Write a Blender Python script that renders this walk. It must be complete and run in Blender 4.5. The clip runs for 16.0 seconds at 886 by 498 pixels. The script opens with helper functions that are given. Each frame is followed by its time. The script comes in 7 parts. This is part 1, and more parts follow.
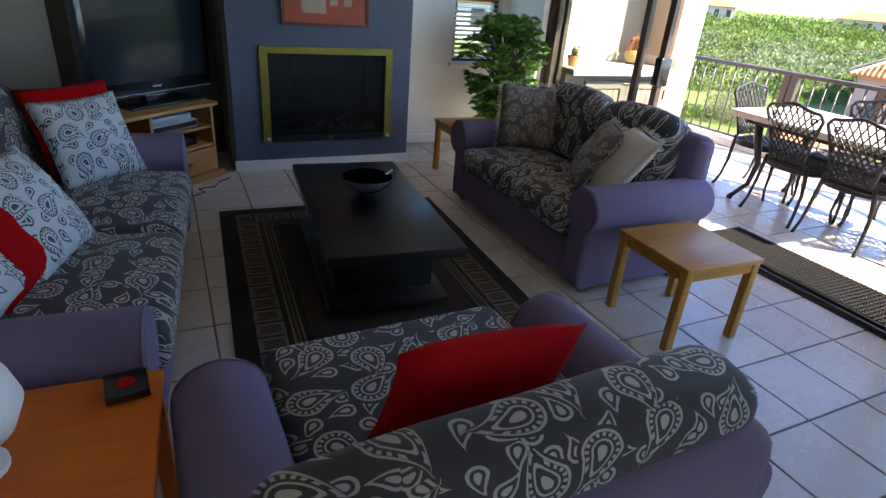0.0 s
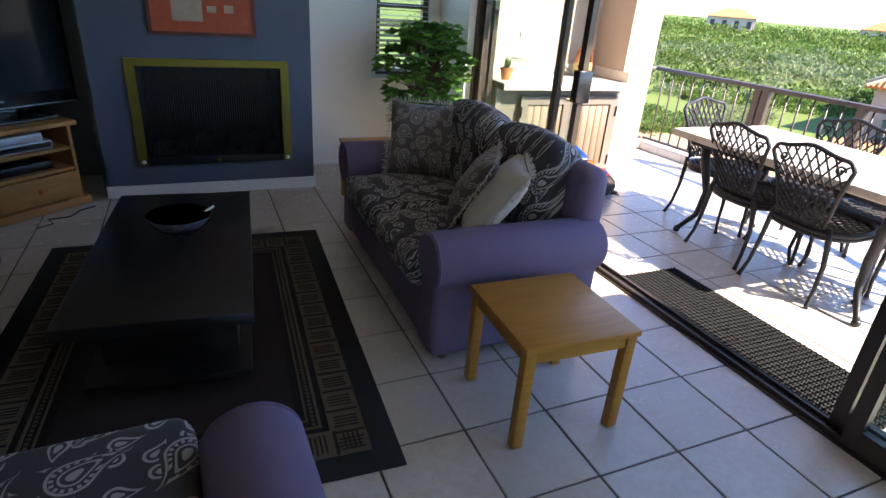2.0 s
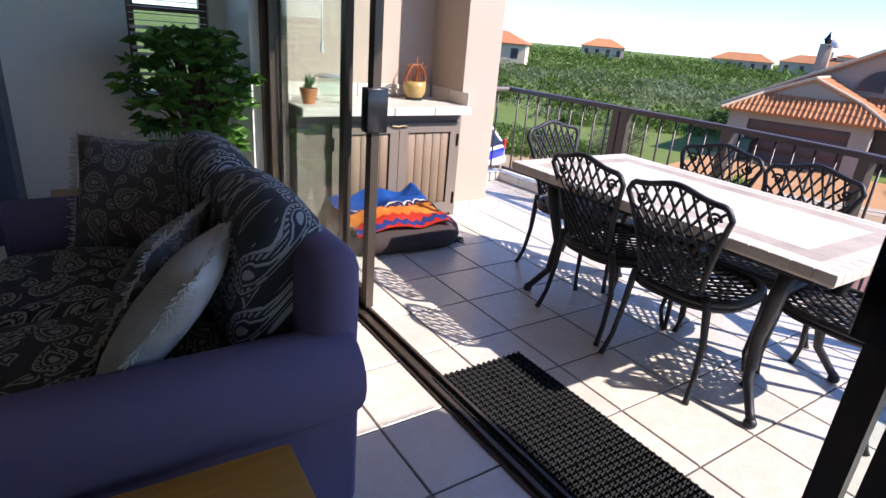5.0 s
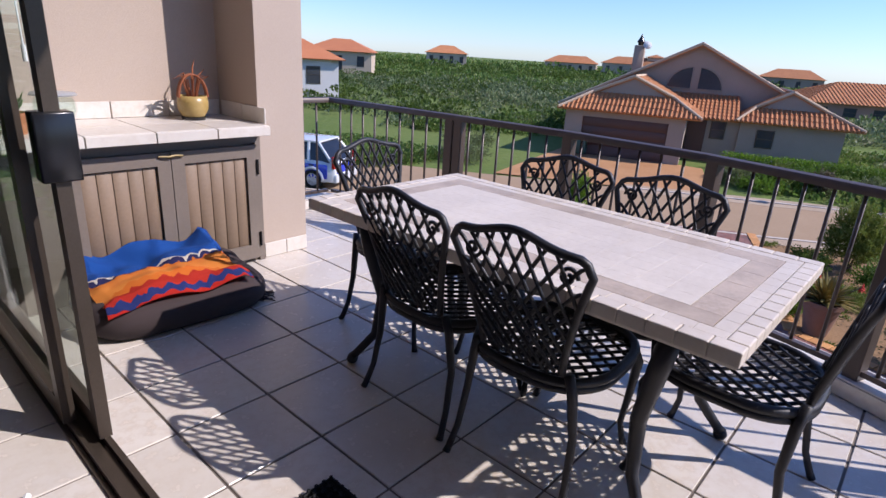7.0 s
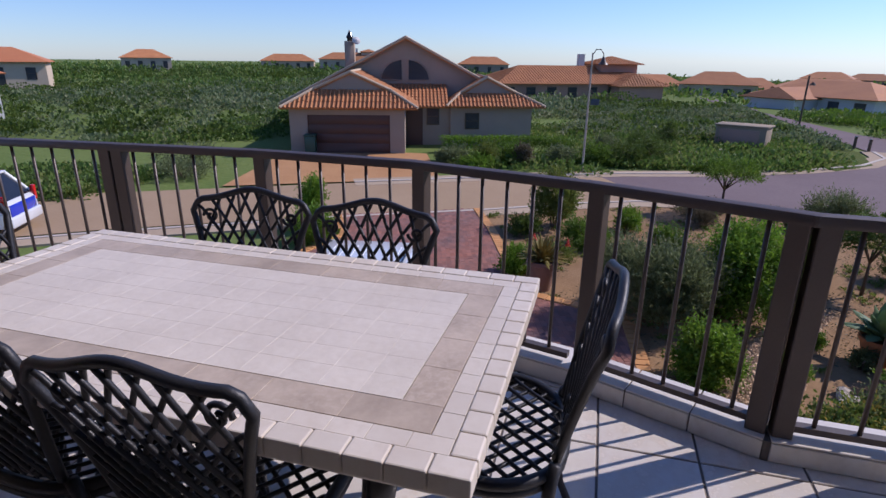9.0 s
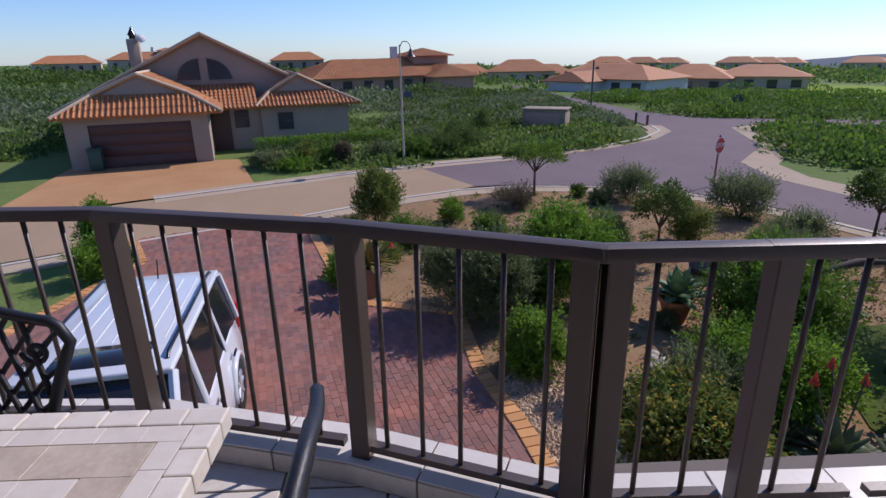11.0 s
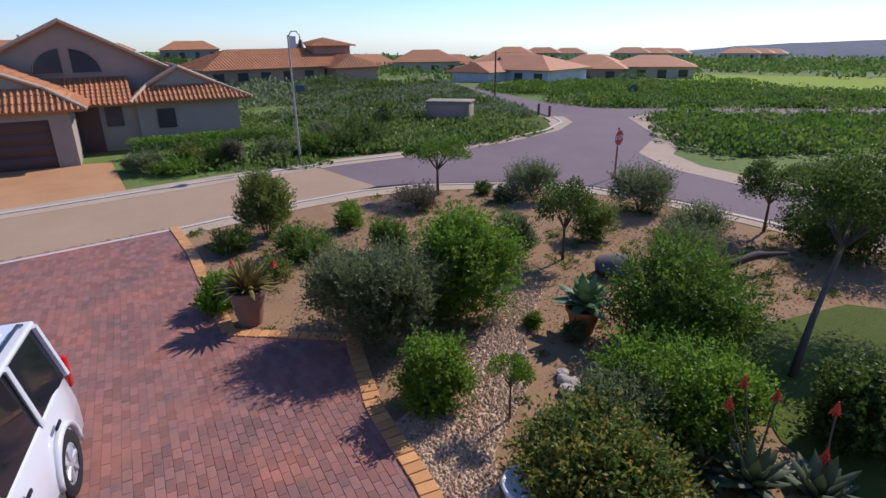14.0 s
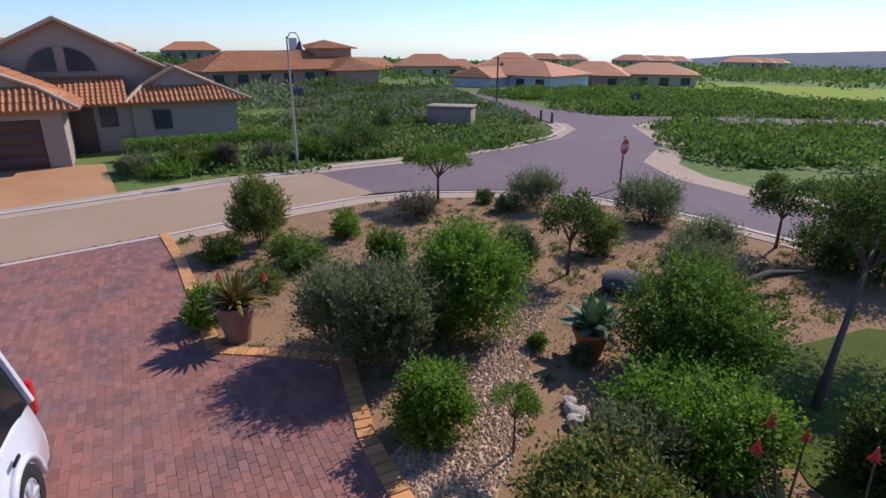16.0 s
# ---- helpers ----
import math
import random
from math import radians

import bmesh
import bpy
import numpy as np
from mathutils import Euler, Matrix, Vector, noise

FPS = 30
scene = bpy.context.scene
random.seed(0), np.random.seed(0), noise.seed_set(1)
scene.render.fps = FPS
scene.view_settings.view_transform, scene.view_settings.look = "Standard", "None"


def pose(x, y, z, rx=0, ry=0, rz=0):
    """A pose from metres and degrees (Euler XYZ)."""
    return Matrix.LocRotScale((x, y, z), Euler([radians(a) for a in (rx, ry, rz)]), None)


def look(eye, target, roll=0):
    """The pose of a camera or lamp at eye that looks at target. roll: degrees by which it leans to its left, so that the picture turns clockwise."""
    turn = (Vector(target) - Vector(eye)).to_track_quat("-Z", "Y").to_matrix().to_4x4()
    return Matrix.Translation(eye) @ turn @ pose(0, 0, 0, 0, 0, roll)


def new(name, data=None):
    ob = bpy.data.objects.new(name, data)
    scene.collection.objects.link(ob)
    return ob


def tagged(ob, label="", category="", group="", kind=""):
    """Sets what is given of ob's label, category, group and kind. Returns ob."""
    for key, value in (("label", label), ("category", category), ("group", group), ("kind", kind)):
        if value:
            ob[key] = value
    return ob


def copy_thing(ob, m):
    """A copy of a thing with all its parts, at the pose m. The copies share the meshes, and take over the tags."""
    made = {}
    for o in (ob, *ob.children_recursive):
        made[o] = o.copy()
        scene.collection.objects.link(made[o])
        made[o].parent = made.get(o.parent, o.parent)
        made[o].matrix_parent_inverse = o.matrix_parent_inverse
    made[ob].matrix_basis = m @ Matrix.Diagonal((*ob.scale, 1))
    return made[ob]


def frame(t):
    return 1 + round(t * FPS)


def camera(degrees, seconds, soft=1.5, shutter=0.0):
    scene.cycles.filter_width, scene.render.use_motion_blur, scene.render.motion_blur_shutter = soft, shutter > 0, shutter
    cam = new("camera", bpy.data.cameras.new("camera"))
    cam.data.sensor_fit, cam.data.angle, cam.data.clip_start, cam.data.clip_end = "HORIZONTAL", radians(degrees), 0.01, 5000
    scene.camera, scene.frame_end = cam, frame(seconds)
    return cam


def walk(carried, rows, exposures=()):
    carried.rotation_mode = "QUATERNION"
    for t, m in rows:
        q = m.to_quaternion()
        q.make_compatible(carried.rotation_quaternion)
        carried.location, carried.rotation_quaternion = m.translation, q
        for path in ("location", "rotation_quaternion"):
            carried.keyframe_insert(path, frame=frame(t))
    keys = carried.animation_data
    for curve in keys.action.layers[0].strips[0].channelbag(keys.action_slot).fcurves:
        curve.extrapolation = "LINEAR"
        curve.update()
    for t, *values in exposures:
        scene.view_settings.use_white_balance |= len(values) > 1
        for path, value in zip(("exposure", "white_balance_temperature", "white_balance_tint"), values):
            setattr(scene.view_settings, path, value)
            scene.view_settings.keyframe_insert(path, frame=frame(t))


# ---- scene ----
cam = camera(76.5, 16.0)
PATH = [
    (0, (0.56, 0.957, 1.525), (1.372, 2.569, 0.663), 4.8),
    (0.5, (0.801, 1.015, 1.507), (1.598, 2.638, 0.652), 4.6),
    (1, (1.093, 1.051, 1.509), (1.872, 2.686, 0.661), 4.4),
    (1.5, (1.352, 1.104, 1.518), (2.117, 2.749, 0.676), 4.4),
    (2, (1.608, 1.16, 1.517), (2.366, 2.814, 0.687), 4.4),
    (2.5, (1.85, 1.202, 1.544), (2.597, 2.857, 0.706), 4.5),
    (3, (2.056, 1.286, 1.533), (2.784, 2.954, 0.702), 4.5),
    (5.5, (2.851, 2.002, 1.369), (4.037, 3.456, 0.679), 4.6),
    (6, (3.032, 2.114, 1.365), (4.32, 3.484, 0.684), 4.4),
    (6.5, (3.239, 2.193, 1.367), (4.599, 3.495, 0.691), 4.2),
    (7, (3.418, 2.304, 1.354), (4.842, 3.541, 0.69), 3.6),
    (7.5, (3.553, 2.355, 1.388), (5.086, 3.456, 0.727), 3.4),
    (8, (3.727, 2.368, 1.381), (5.365, 3.311, 0.728), 2.6),
    (8.5, (3.854, 2.364, 1.388), (5.587, 3.125, 0.742), 1.7),
    (9, (4.005, 2.382, 1.389), (5.834, 2.876, 0.748), 0.7),
    (9.5, (4.168, 2.366, 1.38), (6.045, 2.622, 0.741), -0.2),
    (10, (4.368, 2.302, 1.39), (6.257, 2.422, 0.744), -0.6),
    (12.5, (5.149, 1.884, 1.40), (7.015, 1.64, 0.722), -1.1),
    (13, (5.339, 1.823, 1.425), (7.197, 1.534, 0.742), -0.9),
    (13.5, (5.534, 1.717, 1.418), (7.381, 1.384, 0.726), -0.9),
    (14, (5.704, 1.657, 1.43), (7.544, 1.299, 0.734), -0.8),
    (14.5, (5.943, 1.668, 1.43), (7.78, 1.304, 0.729), -0.5),
    (15, (6.093, 1.639, 1.422), (7.931, 1.272, 0.724), -0.3),
    (15.5, (6.194, 1.59, 1.428), (8.035, 1.225, 0.737), -0.1),
    (16, (6.23, 1.583, 1.417), (8.074, 1.219, 0.734), 0.1),
]
EXPOSURES = [(0.0, 3.0, 7500, 15), (1.5, 2.75, 7350, 14), (3.0, 2.3, 7200, 14), (5.5, 1.2, 6350, 17), (7.0, 0.7, 6250, 20), (9.0, 0.3, 6200, 22), (10.0, 0.25, 6200, 20), (12.5, 0.45, 6300, 19), (16.0, 0.5, 6350, 19)]
walk(cam, [(t, look(e, g, r)) for t, e, g, r in PATH], EXPOSURES)

# ---- sky and sun ----
SUN_TO = Vector((0.55, -0.83, 0.84)).normalized()
SUN_EL = math.asin(SUN_TO.z)
world = bpy.data.worlds.new("sky")
scene.world = world
world.use_nodes = True
wn = world.node_tree
sky = wn.nodes.new("ShaderNodeTexSky")
sky.sky_type = 'NISHITA'
sky.sun_disc = False
sky.sun_elevation = SUN_EL
sky.sun_rotation = math.atan2(SUN_TO.x, SUN_TO.y)
sky.air_density = 1.0
sky.dust_density = 0.1
sky.ozone_density = 3.5
tint = wn.nodes.new("ShaderNodeMix")
tint.data_type, tint.blend_type = 'RGBA', 'MULTIPLY'
tint.inputs[0].default_value = 1.0
tint.inputs[7].default_value = (0.74, 0.92, 1.24, 1)
wn.links.new(sky.outputs[0], tint.inputs[6])
wn.links.new(tint.outputs[2], wn.nodes["Background"].inputs[0])
wn.nodes["Background"].inputs[1].default_value = 0.095
sun = new("sun", bpy.data.lights.new("sun", 'SUN'))
sun.data.energy = 3.5
sun.data.angle = radians(0.55)
sun.data.color = (1.0, 0.95, 0.88)
sun.matrix_world = look(SUN_TO * 60, (0, 0, 0))


# ---- materials ----
def node_mat(name):
    m = bpy.data.materials.new(name)
    m.use_nodes = True
    nt = m.node_tree
    return m, nt, nt.nodes["Principled BSDF"]


def mixc(nt, fac, a, b, blend='MIX'):
    n = nt.nodes.new("ShaderNodeMix")
    n.data_type = 'RGBA'
    n.blend_type = blend
    for sock, v in ((n.inputs[0], fac), (n.inputs[6], a), (n.inputs[7], b)):
        if isinstance(v, (int, float)):
            sock.default_value = v
        elif isinstance(v, tuple):
            sock.default_value = (*v[:3], 1)
        else:
            nt.links.new(v, sock)
    return n.outputs[2]


def mth(nt, op, a, b=0.0, c=None):
    n = nt.nodes.new("ShaderNodeMath")
    n.operation = op
    for i, v in enumerate((a, b) if c is None else (a, b, c)):
        if isinstance(v, (int, float)):
            n.inputs[i].default_value = v
        else:
            nt.links.new(v, n.inputs[i])
    return n.outputs[0]


def obj_coord(nt):
    return nt.nodes.new("ShaderNodeTexCoord").outputs["Object"]


def world_coord(nt):
    return nt.nodes.new("ShaderNodeNewGeometry").outputs["Position"]


def noise_tex(nt, co, scale, detail=4.0, rough=0.6):
    n = nt.nodes.new("ShaderNodeTexNoise")
    n.inputs["Scale"].default_value = scale
    n.inputs["Detail"].default_value = detail
    n.inputs["Roughness"].default_value = rough
    nt.links.new(co, n.inputs["Vector"])
    return n.outputs["Fac"]


def ramp(nt, fac, stops):
    n = nt.nodes.new("ShaderNodeValToRGB")
    while len(n.color_ramp.elements) < len(stops):
        n.color_ramp.elements.new(0.5)
    for el, (p, c) in zip(n.color_ramp.elements, stops):
        el.position = p
        el.color = (*c, 1) if isinstance(c, tuple) else (c, c, c, 1)
    nt.links.new(fac, n.inputs[0])
    return n.outputs[0]


def bump(nt, p, height, strength, dist=0.01):
    n = nt.nodes.new("ShaderNodeBump")
    n.inputs["Strength"].default_value = strength
    n.inputs["Distance"].default_value = dist
    nt.links.new(height, n.inputs["Height"])
    nt.links.new(n.outputs[0], p.inputs["Normal"])


def simple(name, c1, c2, rough=0.6, metal=0.0, big=1.5, fine=40.0, bstr=0.15, bdist=0.004, coat=0.0, rand=0.0, co="world"):
    """Two tones at a large and a fine scale, fine relief, and an optional change from piece to piece."""
    m, nt, p = node_mat(name)
    v = world_coord(nt) if co == "world" else obj_coord(nt)
    a = noise_tex(nt, v, big, 5)
    b = noise_tex(nt, v, fine, 3)
    f = mth(nt, 'MULTIPLY_ADD', b, 0.4, mth(nt, 'MULTIPLY', a, 0.6))
    f = mth(nt, 'MULTIPLY_ADD', mth(nt, 'SUBTRACT', f, 0.5), 2.2, 0.5)
    n = nt.nodes.new("ShaderNodeClamp")
    nt.links.new(f, n.inputs[0])
    col = mixc(nt, n.outputs[0], c1, c2)
    if rand:
        oi = nt.nodes.new("ShaderNodeObjectInfo").outputs["Random"]
        gi = nt.nodes.new("ShaderNodeNewGeometry").outputs["Random Per Island"]
        r = mth(nt, 'FRACT', mth(nt, 'ADD', oi, gi))
        hs = nt.nodes.new("ShaderNodeHueSaturation")
        nt.links.new(mth(nt, 'MULTIPLY_ADD', r, rand, 1 - rand / 2), hs.inputs["Value"])
        nt.links.new(col, hs.inputs["Color"])
        col = hs.outputs[0]
    nt.links.new(col, p.inputs["Base Color"])
    nt.links.new(mth(nt, 'MULTIPLY_ADD', a, 0.2, rough - 0.1), p.inputs["Roughness"])
    p.inputs["Metallic"].default_value = metal
    p.inputs["Coat Weight"].default_value = coat
    if bstr:
        bump(nt, p, b, bstr, bdist)
    return m


def wood_mat(name, c1, c2, rough=0.4, axis=0, scale=6.0):
    m, nt, p = node_mat(name)
    v = obj_coord(nt)
    mp = nt.nodes.new("ShaderNodeMapping")
    s = [scale * 4] * 3
    s[axis] = scale * 0.35
    mp.inputs["Scale"].default_value = s
    nt.links.new(v, mp.inputs["Vector"])
    a = noise_tex(nt, mp.outputs[0], 2.0, 6, 0.65)
    f = ramp(nt, a, [(0.3, 0.0), (0.7, 1.0)])
    nt.links.new(mixc(nt, f, c1, c2), p.inputs["Base Color"])
    p.inputs["Roughness"].default_value = rough
    bump(nt, p, a, 0.12, 0.002)
    return m


def paisley_mat(name, ground, figure, scale=7.5):
    """Woven cloth with curled drop figures: toothed, ringed drops round scattered seeds, each turned its own way."""
    m, nt, p = node_mat(name)
    v = obj_coord(nt)
    sep = nt.nodes.new("ShaderNodeSeparateXYZ")
    nt.links.new(v, sep.inputs[0])
    cu, cv = sep.outputs[0], mth(nt, 'ADD', sep.outputs[1], sep.outputs[2])
    com = nt.nodes.new("ShaderNodeCombineXYZ")
    nt.links.new(cu, com.inputs[0])
    nt.links.new(cv, com.inputs[1])

    def drops(sc, curl, rnd):
        """Distance and angle in a field of curled drops: 1 on the rim of each drop, 0 at its heart."""
        vo = nt.nodes.new("ShaderNodeTexVoronoi")
        vo.voronoi_dimensions = '2D'
        vo.inputs["Scale"].default_value = sc
        vo.inputs["Randomness"].default_value = rnd
        nt.links.new(com.outputs[0], vo.inputs["Vector"])
        df = nt.nodes.new("ShaderNodeVectorMath")
        df.operation = 'SUBTRACT'
        nt.links.new(com.outputs[0], df.inputs[0])
        nt.links.new(vo.outputs["Position"], df.inputs[1])
        c3 = nt.nodes.new("ShaderNodeSeparateXYZ")
        nt.links.new(vo.outputs["Color"], c3.inputs[0])
        rot = nt.nodes.new("ShaderNodeVectorRotate")
        rot.rotation_type = 'Z_AXIS'
        nt.links.new(df.outputs[0], rot.inputs["Vector"])
        nt.links.new(mth(nt, 'MULTIPLY', c3.outputs[0], 6.283), rot.inputs["Angle"])
        s2 = nt.nodes.new("ShaderNodeSeparateXYZ")
        nt.links.new(rot.outputs[0], s2.inputs[0])
        x = mth(nt, 'MULTIPLY', s2.outputs[0], sc)
        y = mth(nt, 'MULTIPLY_ADD', s2.outputs[1], sc, 0.16)
        tail = mth(nt, 'MINIMUM', mth(nt, 'MAXIMUM', mth(nt, 'DIVIDE', y, 0.66), 0.0), 0.97)
        xb = mth(nt, 'SUBTRACT', x, mth(nt, 'MULTIPLY', mth(nt, 'POWER', tail, 2.2), curl))
        xs = mth(nt, 'DIVIDE', xb, mth(nt, 'SUBTRACT', 1.0, mth(nt, 'POWER', tail, 1.3)))
        ys = mth(nt, 'MAXIMUM', mth(nt, 'MULTIPLY', y, -1.0), mth(nt, 'MULTIPLY', y, 0.42))
        q_ = mth(nt, 'DIVIDE', mth(nt, 'SQRT', mth(nt, 'ADD', mth(nt, 'MULTIPLY', xs, xs), mth(nt, 'MULTIPLY', ys, ys))), 0.29)
        return q_, mth(nt, 'ARCTAN2', y, x)

    def ringb(q, c, w):
        return mth(nt, 'LESS_THAN', mth(nt, 'ABSOLUTE', mth(nt, 'SUBTRACT', q, c)), w)

    q, th = drops(scale, 0.30, 0.55)
    teeth = mth(nt, 'GREATER_THAN', mth(nt, 'SINE', mth(nt, 'MULTIPLY', th, 15.0)), 0.0)
    f = mth(nt, 'MAXIMUM', ringb(q, 0.98, 0.07), ringb(q, 0.50, 0.055))
    f = mth(nt, 'MAXIMUM', f, mth(nt, 'MULTIPLY', teeth, ringb(q, 0.78, 0.10)))
    f = mth(nt, 'MAXIMUM', f, mth(nt, 'LESS_THAN', q, 0.24))
    q2, th3 = drops(scale * 2.1, -0.28, 0.8)
    out = mth(nt, 'GREATER_THAN', q, 1.28)
    f = mth(nt, 'MAXIMUM', f, mth(nt, 'MULTIPLY', out, mth(nt, 'MAXIMUM', ringb(q2, 0.85, 0.17), mth(nt, 'LESS_THAN', q2, 0.35))))
    fine = noise_tex(nt, v, 350, 2)
    g2 = mixc(nt, fine, tuple(k * 0.7 for k in ground), tuple(k * 1.3 for k in ground))
    f2 = mixc(nt, fine, tuple(k * 0.75 for k in figure), figure)
    nt.links.new(mixc(nt, f, g2, f2), p.inputs["Base Color"])
    p.inputs["Roughness"].default_value = 0.85
    p.inputs["Sheen Weight"].default_value = 0.1
    bump(nt, p, mth(nt, 'ADD', fine, mth(nt, 'MULTIPLY', f, 0.6)), 0.3, 0.002)
    return m


def glass_mat(name, tint=(0.92, 0.96, 0.94)):
    m, nt, p = node_mat(name)
    nt.nodes.remove(p)
    tr = nt.nodes.new("ShaderNodeBsdfTransparent")
    tr.inputs[0].default_value = (*tint, 1)
    gl = nt.nodes.new("ShaderNodeBsdfGlossy")
    gl.inputs["Roughness"].default_value = 0.02
    lw = nt.nodes.new("ShaderNodeLayerWeight")
    lw.inputs[0].default_value = 0.5
    gloss = mth(nt, 'MULTIPLY_ADD', mth(nt, 'POWER', lw.outputs["Facing"], 5.0), 0.35, 0.025)
    mx = nt.nodes.new("ShaderNodeMixShader")
    nt.links.new(gloss, mx.inputs[0])
    nt.links.new(tr.outputs[0], mx.inputs[1])
    nt.links.new(gl.outputs[0], mx.inputs[2])
    nt.links.new(mx.outputs[0], nt.nodes["Material Output"].inputs[0])
    return m


def tile_mat(name, c1, c2, c3, rough=0.28, scale=3.0):
    """Glazed ceramic: mottled cream with rusty clouds, different from tile to tile."""
    m, nt, p = node_mat(name)
    v = world_coord(nt)
    a = noise_tex(nt, v, scale, 6, 0.65)
    b = noise_tex(nt, v, scale * 7, 4, 0.6)
    oi = nt.nodes.new("ShaderNodeObjectInfo").outputs["Random"]
    col = mixc(nt, ramp(nt, a, [(0.35, 0.0), (0.7, 1.0)]), c1, c2)
    col = mixc(nt, mth(nt, 'MULTIPLY', ramp(nt, b, [(0.45, 0.0), (0.75, 1.0)]), mth(nt, 'MULTIPLY_ADD', oi, 0.5, 0.15)), col, c3)
    hs = nt.nodes.new("ShaderNodeHueSaturation")
    nt.links.new(mth(nt, 'MULTIPLY_ADD', oi, 0.12, 0.94), hs.inputs["Value"])
    nt.links.new(col, hs.inputs["Color"])
    nt.links.new(hs.outputs[0], p.inputs["Base Color"])
    nt.links.new(mth(nt, 'MULTIPLY_ADD', b, 0.25, rough - 0.1), p.inputs["Roughness"])
    bump(nt, p, b, 0.08, 0.003)
    return m


def leaf_mat(name, c1, c2, c3=None, patch=0.9, swing=0.8):
    m, nt, p = node_mat(name)
    r = nt.nodes.new("ShaderNodeNewGeometry").outputs["Random Per Island"]
    st = [(0.0, c1), (1.0, c2)] if c3 is None else [(0.0, c1), (0.7, c2), (1.0, c3)]
    big = noise_tex(nt, world_coord(nt), patch, 3)
    f = mth(nt, 'MULTIPLY_ADD', mth(nt, 'SUBTRACT', big, 0.5), swing, r)
    col = ramp(nt, f, st)
    nt.links.new(col, p.inputs["Base Color"])
    p.inputs["Roughness"].default_value = 0.55
    p.inputs["Specular IOR Level"].default_value = 0.3
    tl = nt.nodes.new("ShaderNodeBsdfTranslucent")
    nt.links.new(col, tl.inputs[0])
    mx = nt.nodes.new("ShaderNodeMixShader")
    mx.inputs[0].default_value = 0.42
    nt.links.new(p.outputs[0], mx.inputs[1])
    nt.links.new(tl.outputs[0], mx.inputs[2])
    nt.links.new(mx.outputs[0], nt.nodes["Material Output"].inputs[0])
    return m


M_WALL = simple("wall_paint_pale", (0.70, 0.72, 0.70), (0.77, 0.79, 0.77), 0.75, big=1.2, fine=90, bstr=0.1)
M_BLUE = simple("wall_paint_blue_grey", (0.070, 0.088, 0.130), (0.088, 0.106, 0.155), 0.65, big=1.5, fine=90, bstr=0.12)
M_WHITE = simple("white_gloss_paint", (0.74, 0.74, 0.73), (0.82, 0.82, 0.80), 0.4, fine=60, bstr=0.05)
M_PLASTER = simple("beige_plaster", (0.41, 0.325, 0.262), (0.47, 0.38, 0.31), 0.85, big=1.3, fine=120, bstr=0.25)
M_TILE = tile_mat("floor_tile_ceramic", (0.62, 0.57, 0.51), (0.56, 0.50, 0.43), (0.46, 0.36, 0.27), 0.22)
M_GROUT = simple("grout", (0.12, 0.10, 0.085), (0.17, 0.14, 0.12), 0.9, fine=150)
M_PURPLE = simple("purple_upholstery", (0.135, 0.102, 0.172), (0.168, 0.128, 0.212), 0.9, big=4, fine=500, bstr=0.3, bdist=0.002, co="object")
M_PAIS = paisley_mat("paisley_charcoal", (0.040, 0.038, 0.042), (0.46, 0.44, 0.42), 6.0)
M_PAISW = paisley_mat("paisley_pale", (0.50, 0.55, 0.58), (0.06, 0.07, 0.09), 7.5)
M_PAISG = paisley_mat("paisley_taupe", (0.12, 0.105, 0.095), (0.42, 0.38, 0.34), 7.5)
M_RED = simple("red_cushion_cloth", (0.32, 0.003, 0.005), (0.44, 0.006, 0.008), 0.9, big=5, fine=400, bstr=0.3, bdist=0.002, co="object")
M_RED.node_tree.nodes["Principled BSDF"].inputs["Specular IOR Level"].default_value = 0.08
M_CREAM = simple("cream_fringed_cloth", (0.55, 0.50, 0.43), (0.68, 0.63, 0.56), 0.95, big=8, fine=200, bstr=0.8, bdist=0.008, co="object")
M_BLACKWOOD = wood_mat("black_stained_wood", (0.006, 0.005, 0.005), (0.014, 0.011, 0.010), 0.32)
M_PINE = wood_mat("honey_pine", (0.36, 0.15, 0.035), (0.48, 0.22, 0.06), 0.35)
M_BEECH = wood_mat("golden_beech", (0.43, 0.17, 0.016), (0.54, 0.25, 0.034), 0.42)
M_ORANGE = wood_mat("orange_varnished_wood", (0.60, 0.12, 0.004), (0.70, 0.17, 0.010), 0.45)
M_BRASS = simple("aged_brass", (0.18, 0.145, 0.028), (0.27, 0.22, 0.045), 0.45, 0.85, fine=80, bstr=0.05)
M_SOOT = simple("soot_black_steel", (0.006, 0.006, 0.007), (0.016, 0.015, 0.015), 0.45, 0.3, fine=60)
M_BLACKPL = simple("black_gloss_plastic", (0.008, 0.008, 0.010), (0.014, 0.014, 0.016), 0.22, fine=80, bstr=0.0)
M_BRONZE = simple("bronze_aluminium", (0.070, 0.054, 0.042), (0.10, 0.078, 0.060), 0.38, 0.55, big=3, fine=150, bstr=0.05)
M_RAIL = simple("brown_painted_steel", (0.070, 0.050, 0.042), (0.095, 0.070, 0.058), 0.42, 0.15, big=4, fine=120, bstr=0.1)
M_IRON = simple("black_cast_aluminium", (0.013, 0.013, 0.016), (0.026, 0.026, 0.031), 0.46, 0.2, big=8, fine=200, bstr=0.25, bdist=0.003, co="object")
M_RUBBER = simple("black_rubber", (0.006, 0.006, 0.006), (0.011, 0.011, 0.012), 0.92, fine=200, bstr=0.3)
M_GLASS = glass_mat("window_glass")
M_SHUT = simple("grey_brown_door_boards", (0.185, 0.125, 0.080), (0.25, 0.175, 0.118), 0.6, big=3, fine=60, rand=0.15)
M_SHUTF = simple("grey_brown_door_frame", (0.155, 0.125, 0.10), (0.20, 0.16, 0.13), 0.6, big=3, fine=60)


